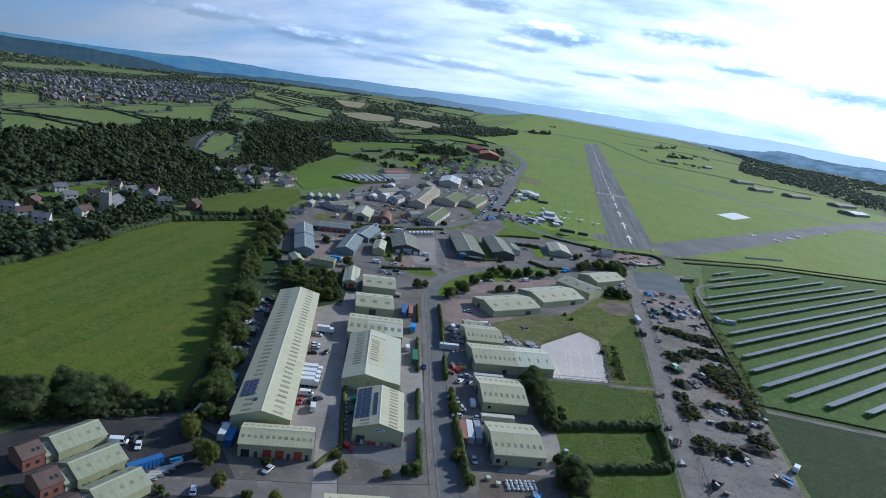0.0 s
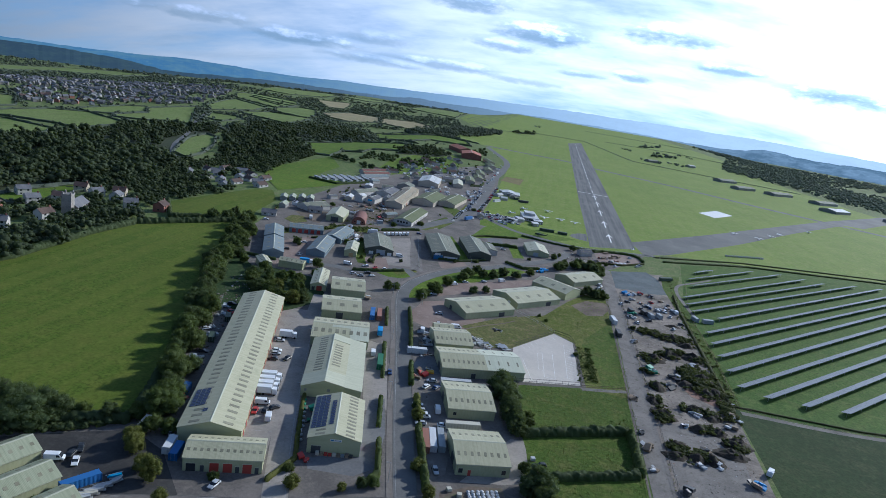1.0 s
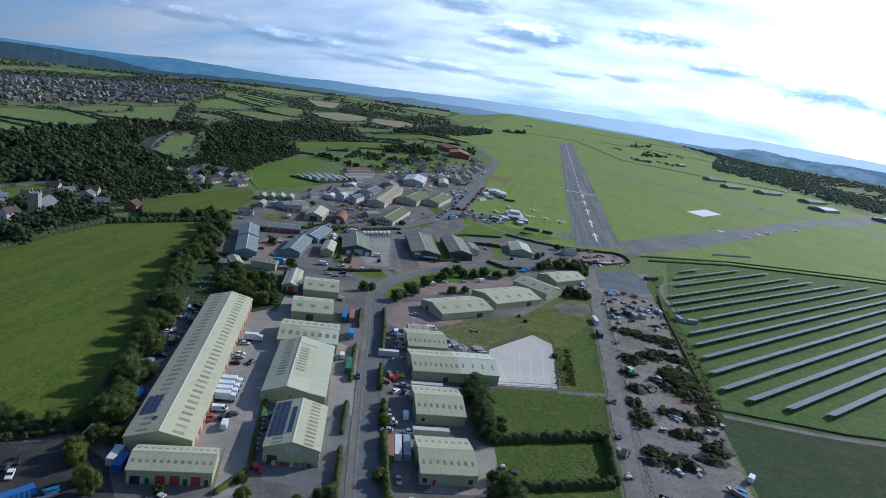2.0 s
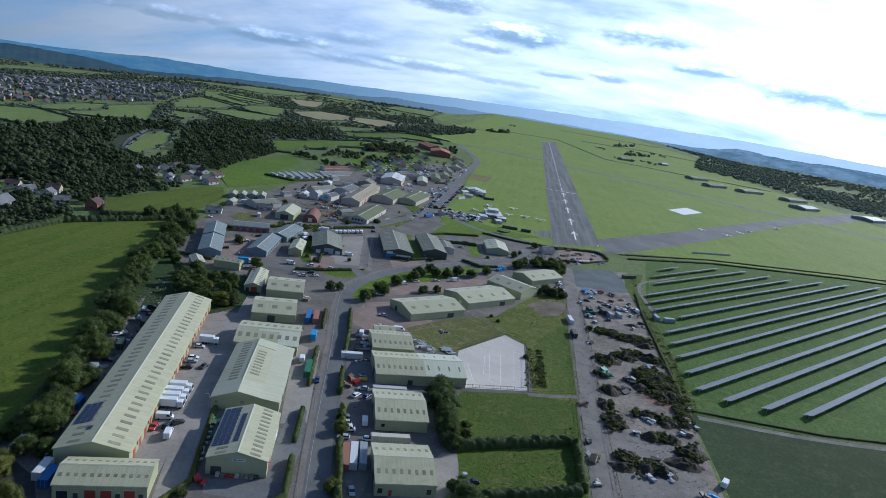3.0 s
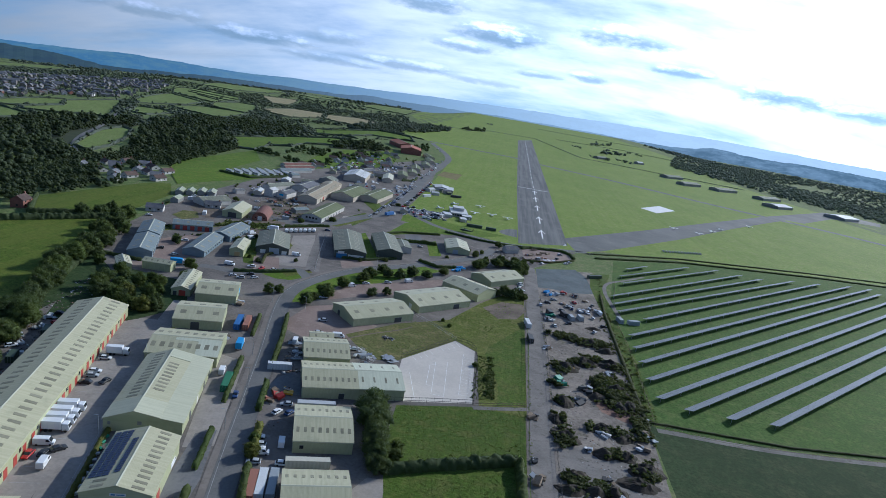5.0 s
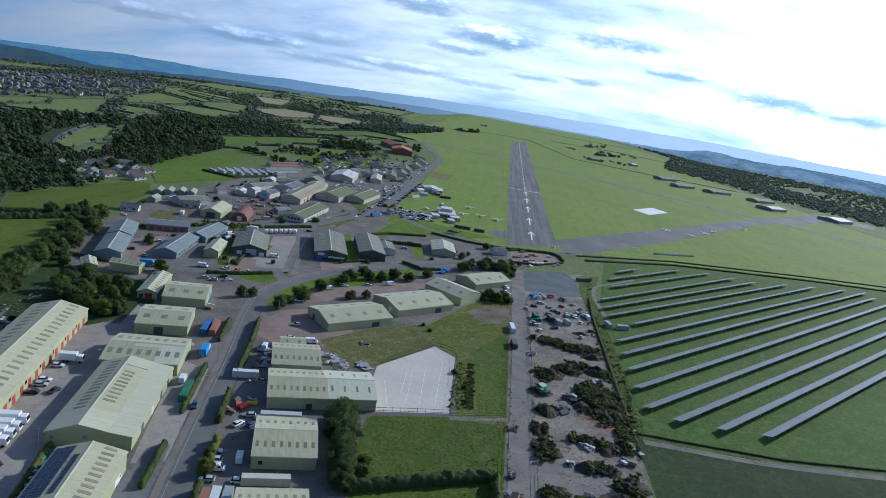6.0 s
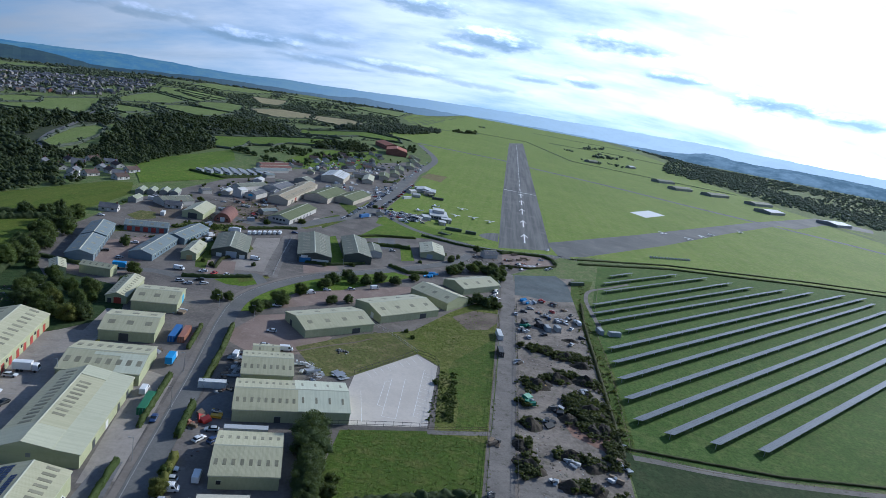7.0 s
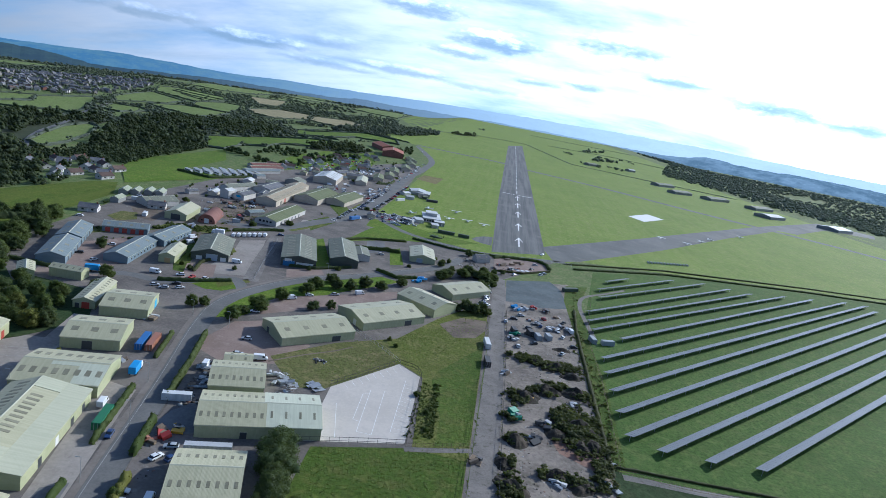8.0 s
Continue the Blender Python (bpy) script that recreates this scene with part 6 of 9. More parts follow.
for x, y in town_spots[110:]:
    c, n, g, k = hr.choice((0.4, 1.9, 1.0)) + hr.uniform(-.3, .3), len(V), terrain(x, y), hr.choice((0.8, 1.0, 1.0, 1.7))
    ca, sa = math.cos(c), math.sin(c)
    V += [(x + u * ca - v * k * sa, y + u * sa + v * k * ca, g + z) for u, v, z in ((-4, -5, -1), (4, -5, -1), (4, 5, -1), (-4, 5, -1), (-4, -5, 4.8), (4, -5, 4.8), (4, 5, 4.8), (-4, 5, 4.8), (0, -5, 7.4), (0, 5, 7.4))]
    F += [tuple(n + k for k in f) for f in ((0, 1, 5, 4), (1, 2, 6, 5), (2, 3, 7, 6), (3, 0, 4, 7), (4, 5, 8), (6, 7, 9), (5, 6, 9, 8), (7, 4, 8, 9))]
    K += [0, 0, 0, 0, 0, 0, 1, 1]
tagged(new("distant_houses", mesh_of("distant_houses", V, F, [M["town_wall"], M["slate"]], K)), "far side of a town of pale houses", "houses", kind="stuff")
VILLAGE = [(-409, -226, 20), (-388, -236, 60), (-412, -203, 110), (-364, -247, 30), (-408, -174, 60), (-397, -160, 20), (-389, -132, 70), (-376, -122, 20), (-365, -141, 110), (-337, -163, 40), (-315, -160, 100), (-415, -116, 20), (-437, -151, 60), (-359, -218, 80), (-430, -240, 10), (-450, -200, 40)]
for i, (x, y, a) in enumerate(VILLAGE):
    house(x, y, a, i % 4 if i % 3 else 0, group="village houses")
for i, (x, y) in enumerate(((-388, 46), (-393, 74), (-347, 17), (-330, 6), (-317, -3), (-333, -17), (-335, -36), (-373, 3), (-366, 60), (-308, -16), (-352, -10), (-346, 40), (-375, 28), (-322, 22), (-410, 30), (-402, 55))):
    house(x, y, 30 + 40 * (i % 4), 1 if i % 2 else 0, True, "bungalow close")
house(-254, -112, 20, 0, True, "yard bungalows")
house(-231, -73, 20, 0, True, "yard bungalows")
for x, y, l, a in ((-258, -76, 12, 100), (-270, -49, 13, 108), (-264, -44, 13, 108), (-258, -37, 13, 108), (-251, -34, 14, 108)):
    shed(x, y, l, 5.6, a, 3.0, 1.4, roof="roof_green_dark", wall="wall_grey", sky=(0, 0.5), label="small gabled store with a pale green roof", group="small yard stores")


def church(x, y):
    t = thing("church", pose(x, y, terrain(x, y), 0, 0, 20), "old grey stone church with a square tower", "church")
    M["stone"] = surface("old_grey_stone", (0.20, 0.19, 0.17), (0.30, 0.28, 0.25), 3.0, 0.3)
    bm = box(-3, 3, -3, 3, -2, 15)
    part("tower", bm, M["stone"], t).location = (0, -12, 0)
    for sx in (-1, 1):
        for sy in (-1, 1):
            part("pinnacle", prism([(-0.5, 0), (0.5, 0), (0, 2)], -0.5, 0.5), M["stone"], t).location = (sx * 2.4, -12 + sy * 2.4, 15)
    part("nave", prism([(-5, -2), (5, -2), (5, 5), (0, 9), (-5, 5)], -9, 12), M["stone"], t)
    for s in (-1, 1):
        r = part("roof", box(0, 6.8, -9.2, 12.2, 0, 0.2), M["slate"], t)
        r.matrix_local = Matrix.Translation((0, 0, 9.05)) @ Matrix.Rotation(0 if s == 1 else math.pi, 4, "Z") @ Matrix.Rotation(math.atan2(4, 5), 4, "Y")
        for i in range(4):
            part("window", box(-0.06, 0.06, -0.6, 0.6, 1.4, 4), M["glass"], t).location = (s * 5, -6 + i * 4.5, 0)


church(-360, -190)

# brick blocks and low links joined to the small workshops
for x, y in ((-180.3, -433), (-167.5, -440.7), (-155.1, -447.4)):
    ux, uy = math.cos(radians(68)), math.sin(radians(68))
    shed(x - ux * 8.3, y - uy * 8.3, 3.0, 8.4, 68, 2.4, 1.7, roof="roof_green_dark", sky=(1, 0.5), slots=(0.7, 0.9), over=0.1, label="low pale green link between workshop and brick block", group="workshop links")
    t = thing("brick_house", pose(x - ux * 13.2, y - uy * 13.2, 0, 0, 0, -22), "red brick block with a brown tiled roof", "house", "brick blocks")
    part("wall", prism([(-4.1, -1), (4.1, -1), (4.1, 3.9), (0, 5.9), (-4.1, 3.9)], -2.6, 3.3), M["brick"], t)
    s = math.atan2(2.0, 4.1)
    for side in (0, math.pi):
        r = part("roof", box(0, 4.9, -2.8, 3.5, 0, 0.16) if side == 0 else box(0, 4.9, -3.5, 2.8, 0, 0.16), M["tile"], t)
        r.matrix_local = Matrix.Translation((0, 0, 5.93)) @ Matrix.Rotation(side, 4, "Z") @ Matrix.Rotation(s, 4, "Y")
        for k in (0, 1):
            part("roof_window", box(2.2, 3.2, 0.4 + k * 1.3, 1.2 + k * 1.3, 0.16, 0.24), M["glass"], r)
    for yy in (-1.2, 1.2):
        part("window", box(-0.05, 0.05, -0.5, 0.5, 1.2, 2.3), M["glass"], t).location = (4.1, yy, 0)

# other buildings


def nissen(x, y, heading, w, l):
    """A half-round corrugated hut."""
    t = thing("nissen_hut", pose(x, y, 0, 0, 0, heading - 90), "rust-red half-round corrugated hut with a white door", "hut")
    arc = [(math.cos(math.pi * i / 14) * w, math.sin(math.pi * i / 14) * w * 1.02 + 0.4) for i in range(15)]
    inner = [(px * 0.97, pz - 0.14) for px, pz in reversed(arc)]
    part("roof", prism(arc + inner, -l - 0.2, l + 0.2), M["roof_rust"], t)
    part("wall", prism([(px * 0.965, pz - 0.15) for px, pz in arc] + [(-w * 0.965, -1), (w * 0.965, -1)], -l, l), M["brick"], t)
    part("door", box(-1.5, 1.5, -0.06, 0.06, 0, 3.2), M["door_white"], t).location.y = -l
    for s in (-1, 1):
        part("window", box(-0.5, 0.5, -0.06, 0.06, 1.4, 2.4), M["glass"], t).location = (s * 3, -l, 0)
    FOOT.append((x, y, w, l, radians(heading - 90)))


nissen(-192, -73, 103, 5.6, 13)
shed(-237, -62, 24, 14, 60, 3.6, 2.2, roof="roof_grey", wall="wall_white", sky=(3, 0.5), slots=(1.2, 4), label="white-walled shed with a dark patched roof")
shed(-216.2, 4.6, 9, 8, 80, 6.2, 1.4, roof="roof_white", wall="wall_white", sky=(0, 0.5), label="tall white processing tower building")
shed(-206, 14, 20, 10, 85, 4, 1.8, roof="slate", wall="wall_white", sky=(0, 0.5), label="white building with a blue-grey roof", doors=[("near", 0, 4, 1.6, "door_cyan", 3.0)])
shed(-224, 44, 34, 10, 70, 3.5, 1.8, roof="roof_grey", wall="wall_white", sky=(0, 0.5), label="long white barrack hut with a dark roof")
shed(-205.7, 67.4, 34, 16, 88, 3.5, 2.2, roof="slate", wall="wall_white", sky=(0, 0.5), label="workshop with a dark slate-coloured roof")
shed(-190, 96, 22, 16, 88, 4, 2.0, roof="roof_tan", wall="wall_tan", sky=(0, 0.5), label="low workshop with a tan roof")
shed(-200, 122, 16, 16, 88, 4, 2.6, roof="roof_grey", wall="wall_grey", sky=(0, 0.5), label="grey curved-roof store beside the hangar")
for i, (x, y, a) in enumerate(((-250, 170, 60), (-258, 190, 60), (-246, 148, 60))):
    shed(x, y, 42, 9, a, 2.8, 1.8, roof="roof_rust" if i < 2 else "roof_blue", wall="wall_white", sky=(0, 0.5), label="low poultry-style shed with a coloured roof", group="low sheds")
for x, y, l, a, roof in ((-155, 215, 40, 100, "roof_green"), (-146, 262, 36, 100, "roof_moss"), (-140, 300, 30, 100, "roof_moss"), (-168, 235, 20, 20, "slate"), (-186, 240, 18, 60, "slate"), (-143, 350, 40, 100, "roof_moss"), (-138, 410, 36, 100, "roof_moss"), (-140, 470, 40, 105, "roof_moss"), (-150, 530, 40, 110, "roof_moss")):
    shed(x, y, l, 12, a, 3.6, 2.0, roof=roof, wall="wall_tan", sky=(0, 0.5), label="low old airfield hut with a faded roof", group="airfield huts")
shed(-186, 560, 50, 34, 100, 8, 4, roof="red_tile", wall="brick", sky=(0, 0.5), name="hangar", label="large red-roofed hall beyond the yards")
shed(-216, 640, 60, 30, 120, 7, 4, roof="red_tile", wall="brick", sky=(0, 0.5), name="hangar", label="long red-roofed hall beyond the yards")
hr2 = random.Random(4)
for x, y in fill([(-260, 200), (-240, 420), (-200, 520), (-170, 420), (-175, 300), (-195, 200)], 26, 5):
    house(x, y, hr2.choice((20, 110)) + hr2.uniform(-10, 10), hr2.choice((0, 1, 3)), True, "chalets by the airfield")
# long white mobile units behind a hedge
for i in range(5):
    for j in range(5):
        x, y = -288 + i * 7.5 + j * 4, 78 + j * 9 + i * 4
        t = thing("caravan", pose(x, y, terrain(x, y) + 0.3, 0, 0, 60), "long white static caravan in a row", "caravan", "static caravans")
        part("body", box(-1.6, 1.6, -4.5, 4.5, 0, 2.5, 0.08), M["cont_white"], t)
        part("roof", prism([(-1.75, 2.5), (1.75, 2.5), (0, 2.95)], -4.6, 4.6), M["roof_white"], t)
        part("window", box(-1.63, 1.63, -3.5, 3.5, 1.2, 1.9), M["glass"], t)

# the flying club
t = thing("clubhouse", pose(-57, 80, 0, 0, 0, 10), "white flat-roofed clubhouse with a terrace", "building")
part("wall", box(-8, 8, -12, 16, -0.5, 3.4), M["wall_white"], t)
part("roof", box(-8.4, 8.4, -12.4, 16.4, 3.4, 3.7), M["roof_white"], t)
part("upper_wall", box(-5, 5, 0, 12, 3.7, 6.2), M["wall_white"], t)
part("upper_roof", box(-5.4, 5.4, -0.4, 12.4, 6.2, 6.5), M["roof_white"], t)
for i in range(6):
    part("window", box(-7 + i * 2.4, -5.4 + i * 2.4, -12.06, -11.9, 1, 2.4), M["glass"], t)
shed(-90, 216, 20, 16, 95, 3.5, 1.5, roof="roof_white", wall="wall_white", sky=(0, 0.5), label="white-roofed building on the airfield grass")

for x, y, w, l, h, a, key, label in ((-66, 62, 7, 12, 2.8, 20, "wall_white", "white flat-roofed annexe beside the clubhouse"), (-48, 66, 9, 10, 3.0, 10, "wall_grey", "grey flat-roofed annexe beside the clubhouse"), (-50, 52, 6, 9, 2.6, 15, "wall_tan", "buff cabin beside the clubhouse terrace"),
                                     (-74, 52, 3, 10, 2.6, 70, "wall_white", "white portable cabin by the club car park"), (-84, 214, 16, 22, 3.2, 5, "wall_grey", "low flat-roofed workshop on the airfield"), (-100, 226, 3, 8, 2.6, 20, "wall_white", "white portable cabin by the airfield"), (-78, 190, 5, 7, 2.6, 20, "wall_dark", "dark hut on the airfield grass")):
    t = thing("cabin", pose(x, y, 0, 0, 0, a), label, "cabin", "club cabins")
    part("wall", box(-w / 2, w / 2, -l / 2, l / 2, -0.3, h), M[key], t)
    part("roof", box(-w / 2 - 0.25, w / 2 + 0.25, -l / 2 - 0.25, l / 2 + 0.25, h, h + 0.18, 0.03), M["roof_white" if key != "wall_dark" else "roof_moss"], t)
    part("window", box(-w / 2 - 0.04, w / 2 + 0.04, -l * 0.3, l * 0.3, 1.0, 1.9), M["glass"], t)
    part("door", box(w * 0.2, w * 0.2 + 0.9, -l / 2 - 0.04, -l / 2 + 0.04, 0, 2.0), M["door_white"], t)

# eastern airfield buildings
for x, y, l, w, roof, label in ((374, 1049, 60, 24, "roof_grey", "dark low hangar across the airfield"), (382, 922, 60, 22, "roof_grey", "dark low hangar across the airfield"), (460, 930, 70, 26, "roof_grey", "dark low hangar across the airfield"), (545, 905, 70, 26, "roof_grey", "dark low hangar across the airfield"),
                                (514, 767, 54, 34, "roof_white", "white-roofed hangar across the airfield"), (637, 769, 60, 40, "roof_white", "white-roofed hangar across the airfield"), (356, 1376, 26, 16, "roof_white", "small white-roofed hut far across the airfield"), (236, 1306, 40, 16, "roof_grey", "dark hut far across the airfield")):
    shed(x, y, l, w, 40, 5, 2.5, roof=roof, wall="wall_grey", sky=(0, 0.5), name="hangar", label=label, group="far hangars")

# wrapped bales
for i in range(26):
    x, y = 142 + (i % 13) * 3.4, 84 + (i % 13) * 1.9 + (i // 13) * 2.2
    bm = bmesh.new()
    bmesh.ops.create_cone(bm, cap_ends=True, segments=10, radius1=0.75, radius2=0.75, depth=1.5, matrix=pose(0, 0, 0.75, 90, 0, 30))
    ob = part("wrapped_bale", bm, M["tarp_white"])
    ob.location = (x, y, 0.03)
    tagged(ob, "round silage bale in white wrap", "bale", "wrapped bales")

# ---------- vegetation ----------
NORTH = [(-101, -211), (-104, -221), (-87, -168), (-82, -153), (-23, -95), (-1, -71), (0, -107), (6, -95), (-105, -230), (-228, -40), (-205, -172), (-169, -228), (-14, -88), (-6, -82), (2, -80)]
for x, y in NORTH:
    tree(x, y, rng.uniform(4.5, 8), rng.choice(("round", "dark", "round")), group="estate trees", spread=1.25)
for x, y in ((-122, -222), (-126, -226), (-169, -262), (-176, -267), (-168, -254), (-160, -272), (-185, -258), (-180, -240), (-174, -214), (-178, -272), (-190, -246), (-193, -262), (-172, -248), (-186, -270), (-163, -276), (-181, -250), (-196, -240), (-170, -275)):
    tree(x, y, rng.uniform(5, 9), rng.choice(("round", "dark", "round", "light")), group="estate trees")
for x, y, h in ((-50, -320.5, 11), (-48.5, -325, 9), (-47.3, -329, 9.5), (-46, -333, 9), (-45, -337, 9.5), (-44, -341, 9), (-43, -345, 9.5), (-42, -349, 8.5), (-41, -353, 7.5), (-37.5, -340, 5), (-37, -345, 4.5)):
    tree(x, y, h, "dark" if h > 6 else "round", "tall dark green tree in a dense row beside a meadow", "tree row", 1.15)
for x, y, h in ((-31.4, -385, 11), (-35, -388, 8), (-30, -392, 9), (-37, -376, 5), (-30, -401, 7)):
    tree(x, y, h, "dark", group="paddock trees")
for x, y, h, k in ((-153, -416, 7.5, "light"), (-141.5, -425.5, 9, "light"), (-156, -412, 7, "light"), (-155, -405, 7, "round"), (-133, -433.5, 6, "light"), (-146, -422, 6, "light"), (-215, -424, 13, "dark"), (-209, -420, 12, "dark"), (-202, -412, 13, "dark"), (-196, -412, 12, "dark"), (-190, -410, 11, "dark"), (-204, -428, 9, "dark"), (-184, -408, 9, "dark"), (-225, -430, 12, "dark")):
    tree(x, y, h, k, group="field corner trees")
for x, y, h, k in ((-178, -406, 7, "round"), (-170, -404, 8, "dark"), (-163, -400, 7, "round"), (-104, -413, 5, "light"), (-65, -402, 5, "light"), (-78, -360, 4.5, "light"), (-80, -352, 4, "round"), (-90, -409, 3.5, "light"), (-82, -403, 4, "round"), (-85, -405, 4.5, "dark"), (-126, -418, 4, "bush"), (-116, -433, 4, "light"), (-124, -434, 3.5, "bush"), (-108, -406, 4, "bush"), (-232, -436, 12, "dark"), (-150, -403, 6, "round")):
    tree(x, y, h, k, group="yard edge trees")
for x, y, h in ((-206, -170, 4.5), (-178, -146, 5), (-172, -132, 4.5), (-176, -138, 4), (-160, -160, 4), (-146, -45, 6), (-114, 66, 5), (-108, 70, 4.5), (-164, -68, 6), (-49, -90, 3.5), (-46, -61, 4), (-36, -58, 4), (-30, -62, 4.5), (-64, -60, 4), (-17, -263, 3), (-12, -275, 3), (-10, -287, 2.5), (-33, -222, 3), (-37, -216, 3)):
    tree(x, y, h, "bush", group="shrubs")

hedge([(-107, -300), (-102.5, -318), (-98.5, -334)], 1.9, 1.6, M["leaf"], "clipped green roadside hedge")
hedge([(-94.5, -350), (-89.5, -371)], 1.9, 1.6, M["leaf"], "clipped green roadside hedge by a gate")
hedge([(-87, -379), (-82, -398), (-85, -405)], 2.2, 1.8, M["leaf"], "thick green roadside hedge")
hedge([(-118, -256), (-112, -279)], 1.8, 1.6, M["leaf"], "clipped green hedge beside containers")
hedge([(-107, -250), (-100, -276), (-93.5, -304)], 2.6, 1.8, M["leaf"], "clipped green hedge beside the road")
hedge([(-90.5, -316), (-86, -335)], 2.8, 2.0, M["leaf"], "clipped green hedge beside the road")
hedge([(-82, -343), (-77, -360)], 2.6, 2.2, M["leaf_light"], "green hedge in front of parked cars")
hedge([(-76, -366), (-66, -400)], 3.2, 2.2, M["leaf"], "green hedge along a yard")
hedge([(-112, -414), (-108.5, -400), (-118, -372), (-133, -322), (-142, -288)], 1.4, 1.4, M["leaf_light"], "scrubby hedge along the service lane")
hedge([(-40, -353), (-18, -342), (2, -332.5)], 3.0, 3.6, M["leaf_dark"], "tall thick clipped hedge round a paddock")
hedge([(2.5, -333), (3.2, -348), (3.4, -362)], 3.0, 3.2, M["leaf"], "tall thick clipped hedge beside the track")
hedge([(-36, -380), (-16, -371), (3, -362)], 2.6, 3.0, M["leaf_dark"], "low dark hedge closing the paddock")
hedge([(-316, -340), (-306, -299), (-309, -241), (-305, -203), (-262, -151)], 3.5, 4, M["leaf_dark"], "dark field hedge below the wood")
hedge([(-275, -150), (-300, -172), (-330, -128)], 3, 3, M["leaf_dark"], "dark hedge beside a paddock")
hedge([(53.5, -290), (54, -212), (54.5, -150), (57, -110)], 0.9, 1.6, M["scrub"], "scrubby hedge between the yard and the solar farm")
hedge([(66, -2), (150, 48), (290, 96), (420, 130)], 1.3, 2.6, M["leaf"], "dark hedge along the airfield's edge", 1.6)
hedge([(60, 10), (150, 62), (290, 112), (420, 150)], 1.0, 2.0, M["scrub"], "scrubby bank along the airfield's edge", 1.6)
hedge([(55, -283), (112, -279.5), (330, -233)], 0.7, 1.2, M["scrub"], "low hedge at the foot of the solar farm", 1.6)
hedge([(-60, -9), (-30, -16), (-10, -16), (30, -4)], 1.4, 1.6, M["leaf_dark"], "low hedge by the perimeter track")
hedge([(-296, 72), (-262, 66), (-240, 110), (-256, 128)], 2.2, 2.0, M["leaf_dark"], "dark hedge round white caravans")
hedge([(-100, -76), (-72, -62), (-60, -60)], 2.2, 2.0, M["leaf"], "green hedge behind the warehouse")
hedge([(-140, 225), (-128, 240), (-128, 270)], 2.2, 2.0, M["leaf_dark"], "dark hedge beside a hut")
hedge([(-66, -112), (-52, -120), (-40, -112)], 1.8, 1.8, M["leaf"], "low hedge along the road")

# field hedgerows and scattered trees in the distance, as continuous growth
fr = random.Random(31)
pr = random.Random(12)
LINES = [[(-980, 1340), (-805, 1180)], [(-1040, 1400), (-830, 1270)], [(-1070, 1470), (-870, 1390)], [(-846, 590), (-790, 509), (-787, 409)], [(-640, 940), (-560, 1010)], [(-405, 690), (-300, 640)], [(-420, 800), (-300, 930), (-210, 880)]]
polys = [poly + poly[:1] for name, poly, key, lift, label in FIELDS[3:]] + LINES
far_hedges("hedgerow", polys, 2.4, 3.6, M["leaf_far_hazed"], "dark hedgerows between distant fields")
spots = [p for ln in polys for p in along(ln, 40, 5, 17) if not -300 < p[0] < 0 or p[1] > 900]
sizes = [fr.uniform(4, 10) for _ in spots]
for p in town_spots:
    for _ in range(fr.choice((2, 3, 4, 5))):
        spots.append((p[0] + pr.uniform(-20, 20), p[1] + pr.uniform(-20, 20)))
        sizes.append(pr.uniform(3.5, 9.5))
tagged(scatter_mesh("hedgerow_trees", spots, sizes, M["leaf_far_hazed"], 6, 4, 22, 0.09), "dark trees dotted across the far country", "trees", kind="stuff")

# wooded far country between the fields, thinner farther off
OPEN = [f[1] for f in FIELDS] + [TOWN]
BOXES = [(min(p[0] for p in o) - 150, max(p[0] for p in o) + 150, min(p[1] for p in o) - 150, max(p[1] for p in o) + 150) for o in OPEN]


def wooded(x, y, h):
    """Whether trees may stand at a spot: not on open land, nor so close before it that they would hide it."""
    d = math.hypot(x + 30, y + 530)
    ux, uy = (x + 30) / d, (y + 530) / d
    for o, (x0, x1, y0, y1) in zip(OPEN, BOXES):
        if x0 < x < x1 and y0 < y < y1:
            for k in (0, 0.3, 0.65, 1.0):
                s2 = k * h * d / 190
                if inside((x + ux * s2, y + uy * s2), o):
                    return False
    return True


def fan(az0, az1, d0, d1, spacing):
    out = []
    d = d0
    while d < d1:
        a = az0
        while a < az1:
            k, e = radians(a) + pr.uniform(-.45, .45) * spacing / d, d + pr.uniform(-.45, .45) * spacing
            out.append((-30 + e * math.sin(k), -530 + e * math.cos(k)))
            a += math.degrees(spacing / d)
        d += spacing
    return out


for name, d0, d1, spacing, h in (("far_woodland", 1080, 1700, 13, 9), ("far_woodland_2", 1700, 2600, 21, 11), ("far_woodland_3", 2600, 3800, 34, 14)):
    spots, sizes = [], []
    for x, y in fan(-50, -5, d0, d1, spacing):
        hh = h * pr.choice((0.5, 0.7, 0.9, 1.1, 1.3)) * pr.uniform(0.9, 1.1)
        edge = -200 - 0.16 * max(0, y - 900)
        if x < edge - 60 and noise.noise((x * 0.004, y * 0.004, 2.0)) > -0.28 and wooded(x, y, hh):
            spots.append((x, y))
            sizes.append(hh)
    tagged(scatter_mesh(name, spots, sizes, M["leaf_far_hazed"], 6, 4, 14, 0.10, 0.1, 1.25), "dark woods and copses across the far country", "woodland", kind="stuff")

# the wooded valley past the airfield's eastern edge
VALLEY = [(470, 1900), (700, 1240), (990, 622), (1115, 606), (1308, 548), (1470, 452), (1991, 590), (2435, 715), (3008, 710), (3857, 665)]
GLADES = [[(1010, 2050), (1240, 2300), (1330, 2180), (1120, 1950)], [(1250, 1750), (1420, 1900), (1450, 1820), (1290, 1700)]]
spots, sizes = [], []
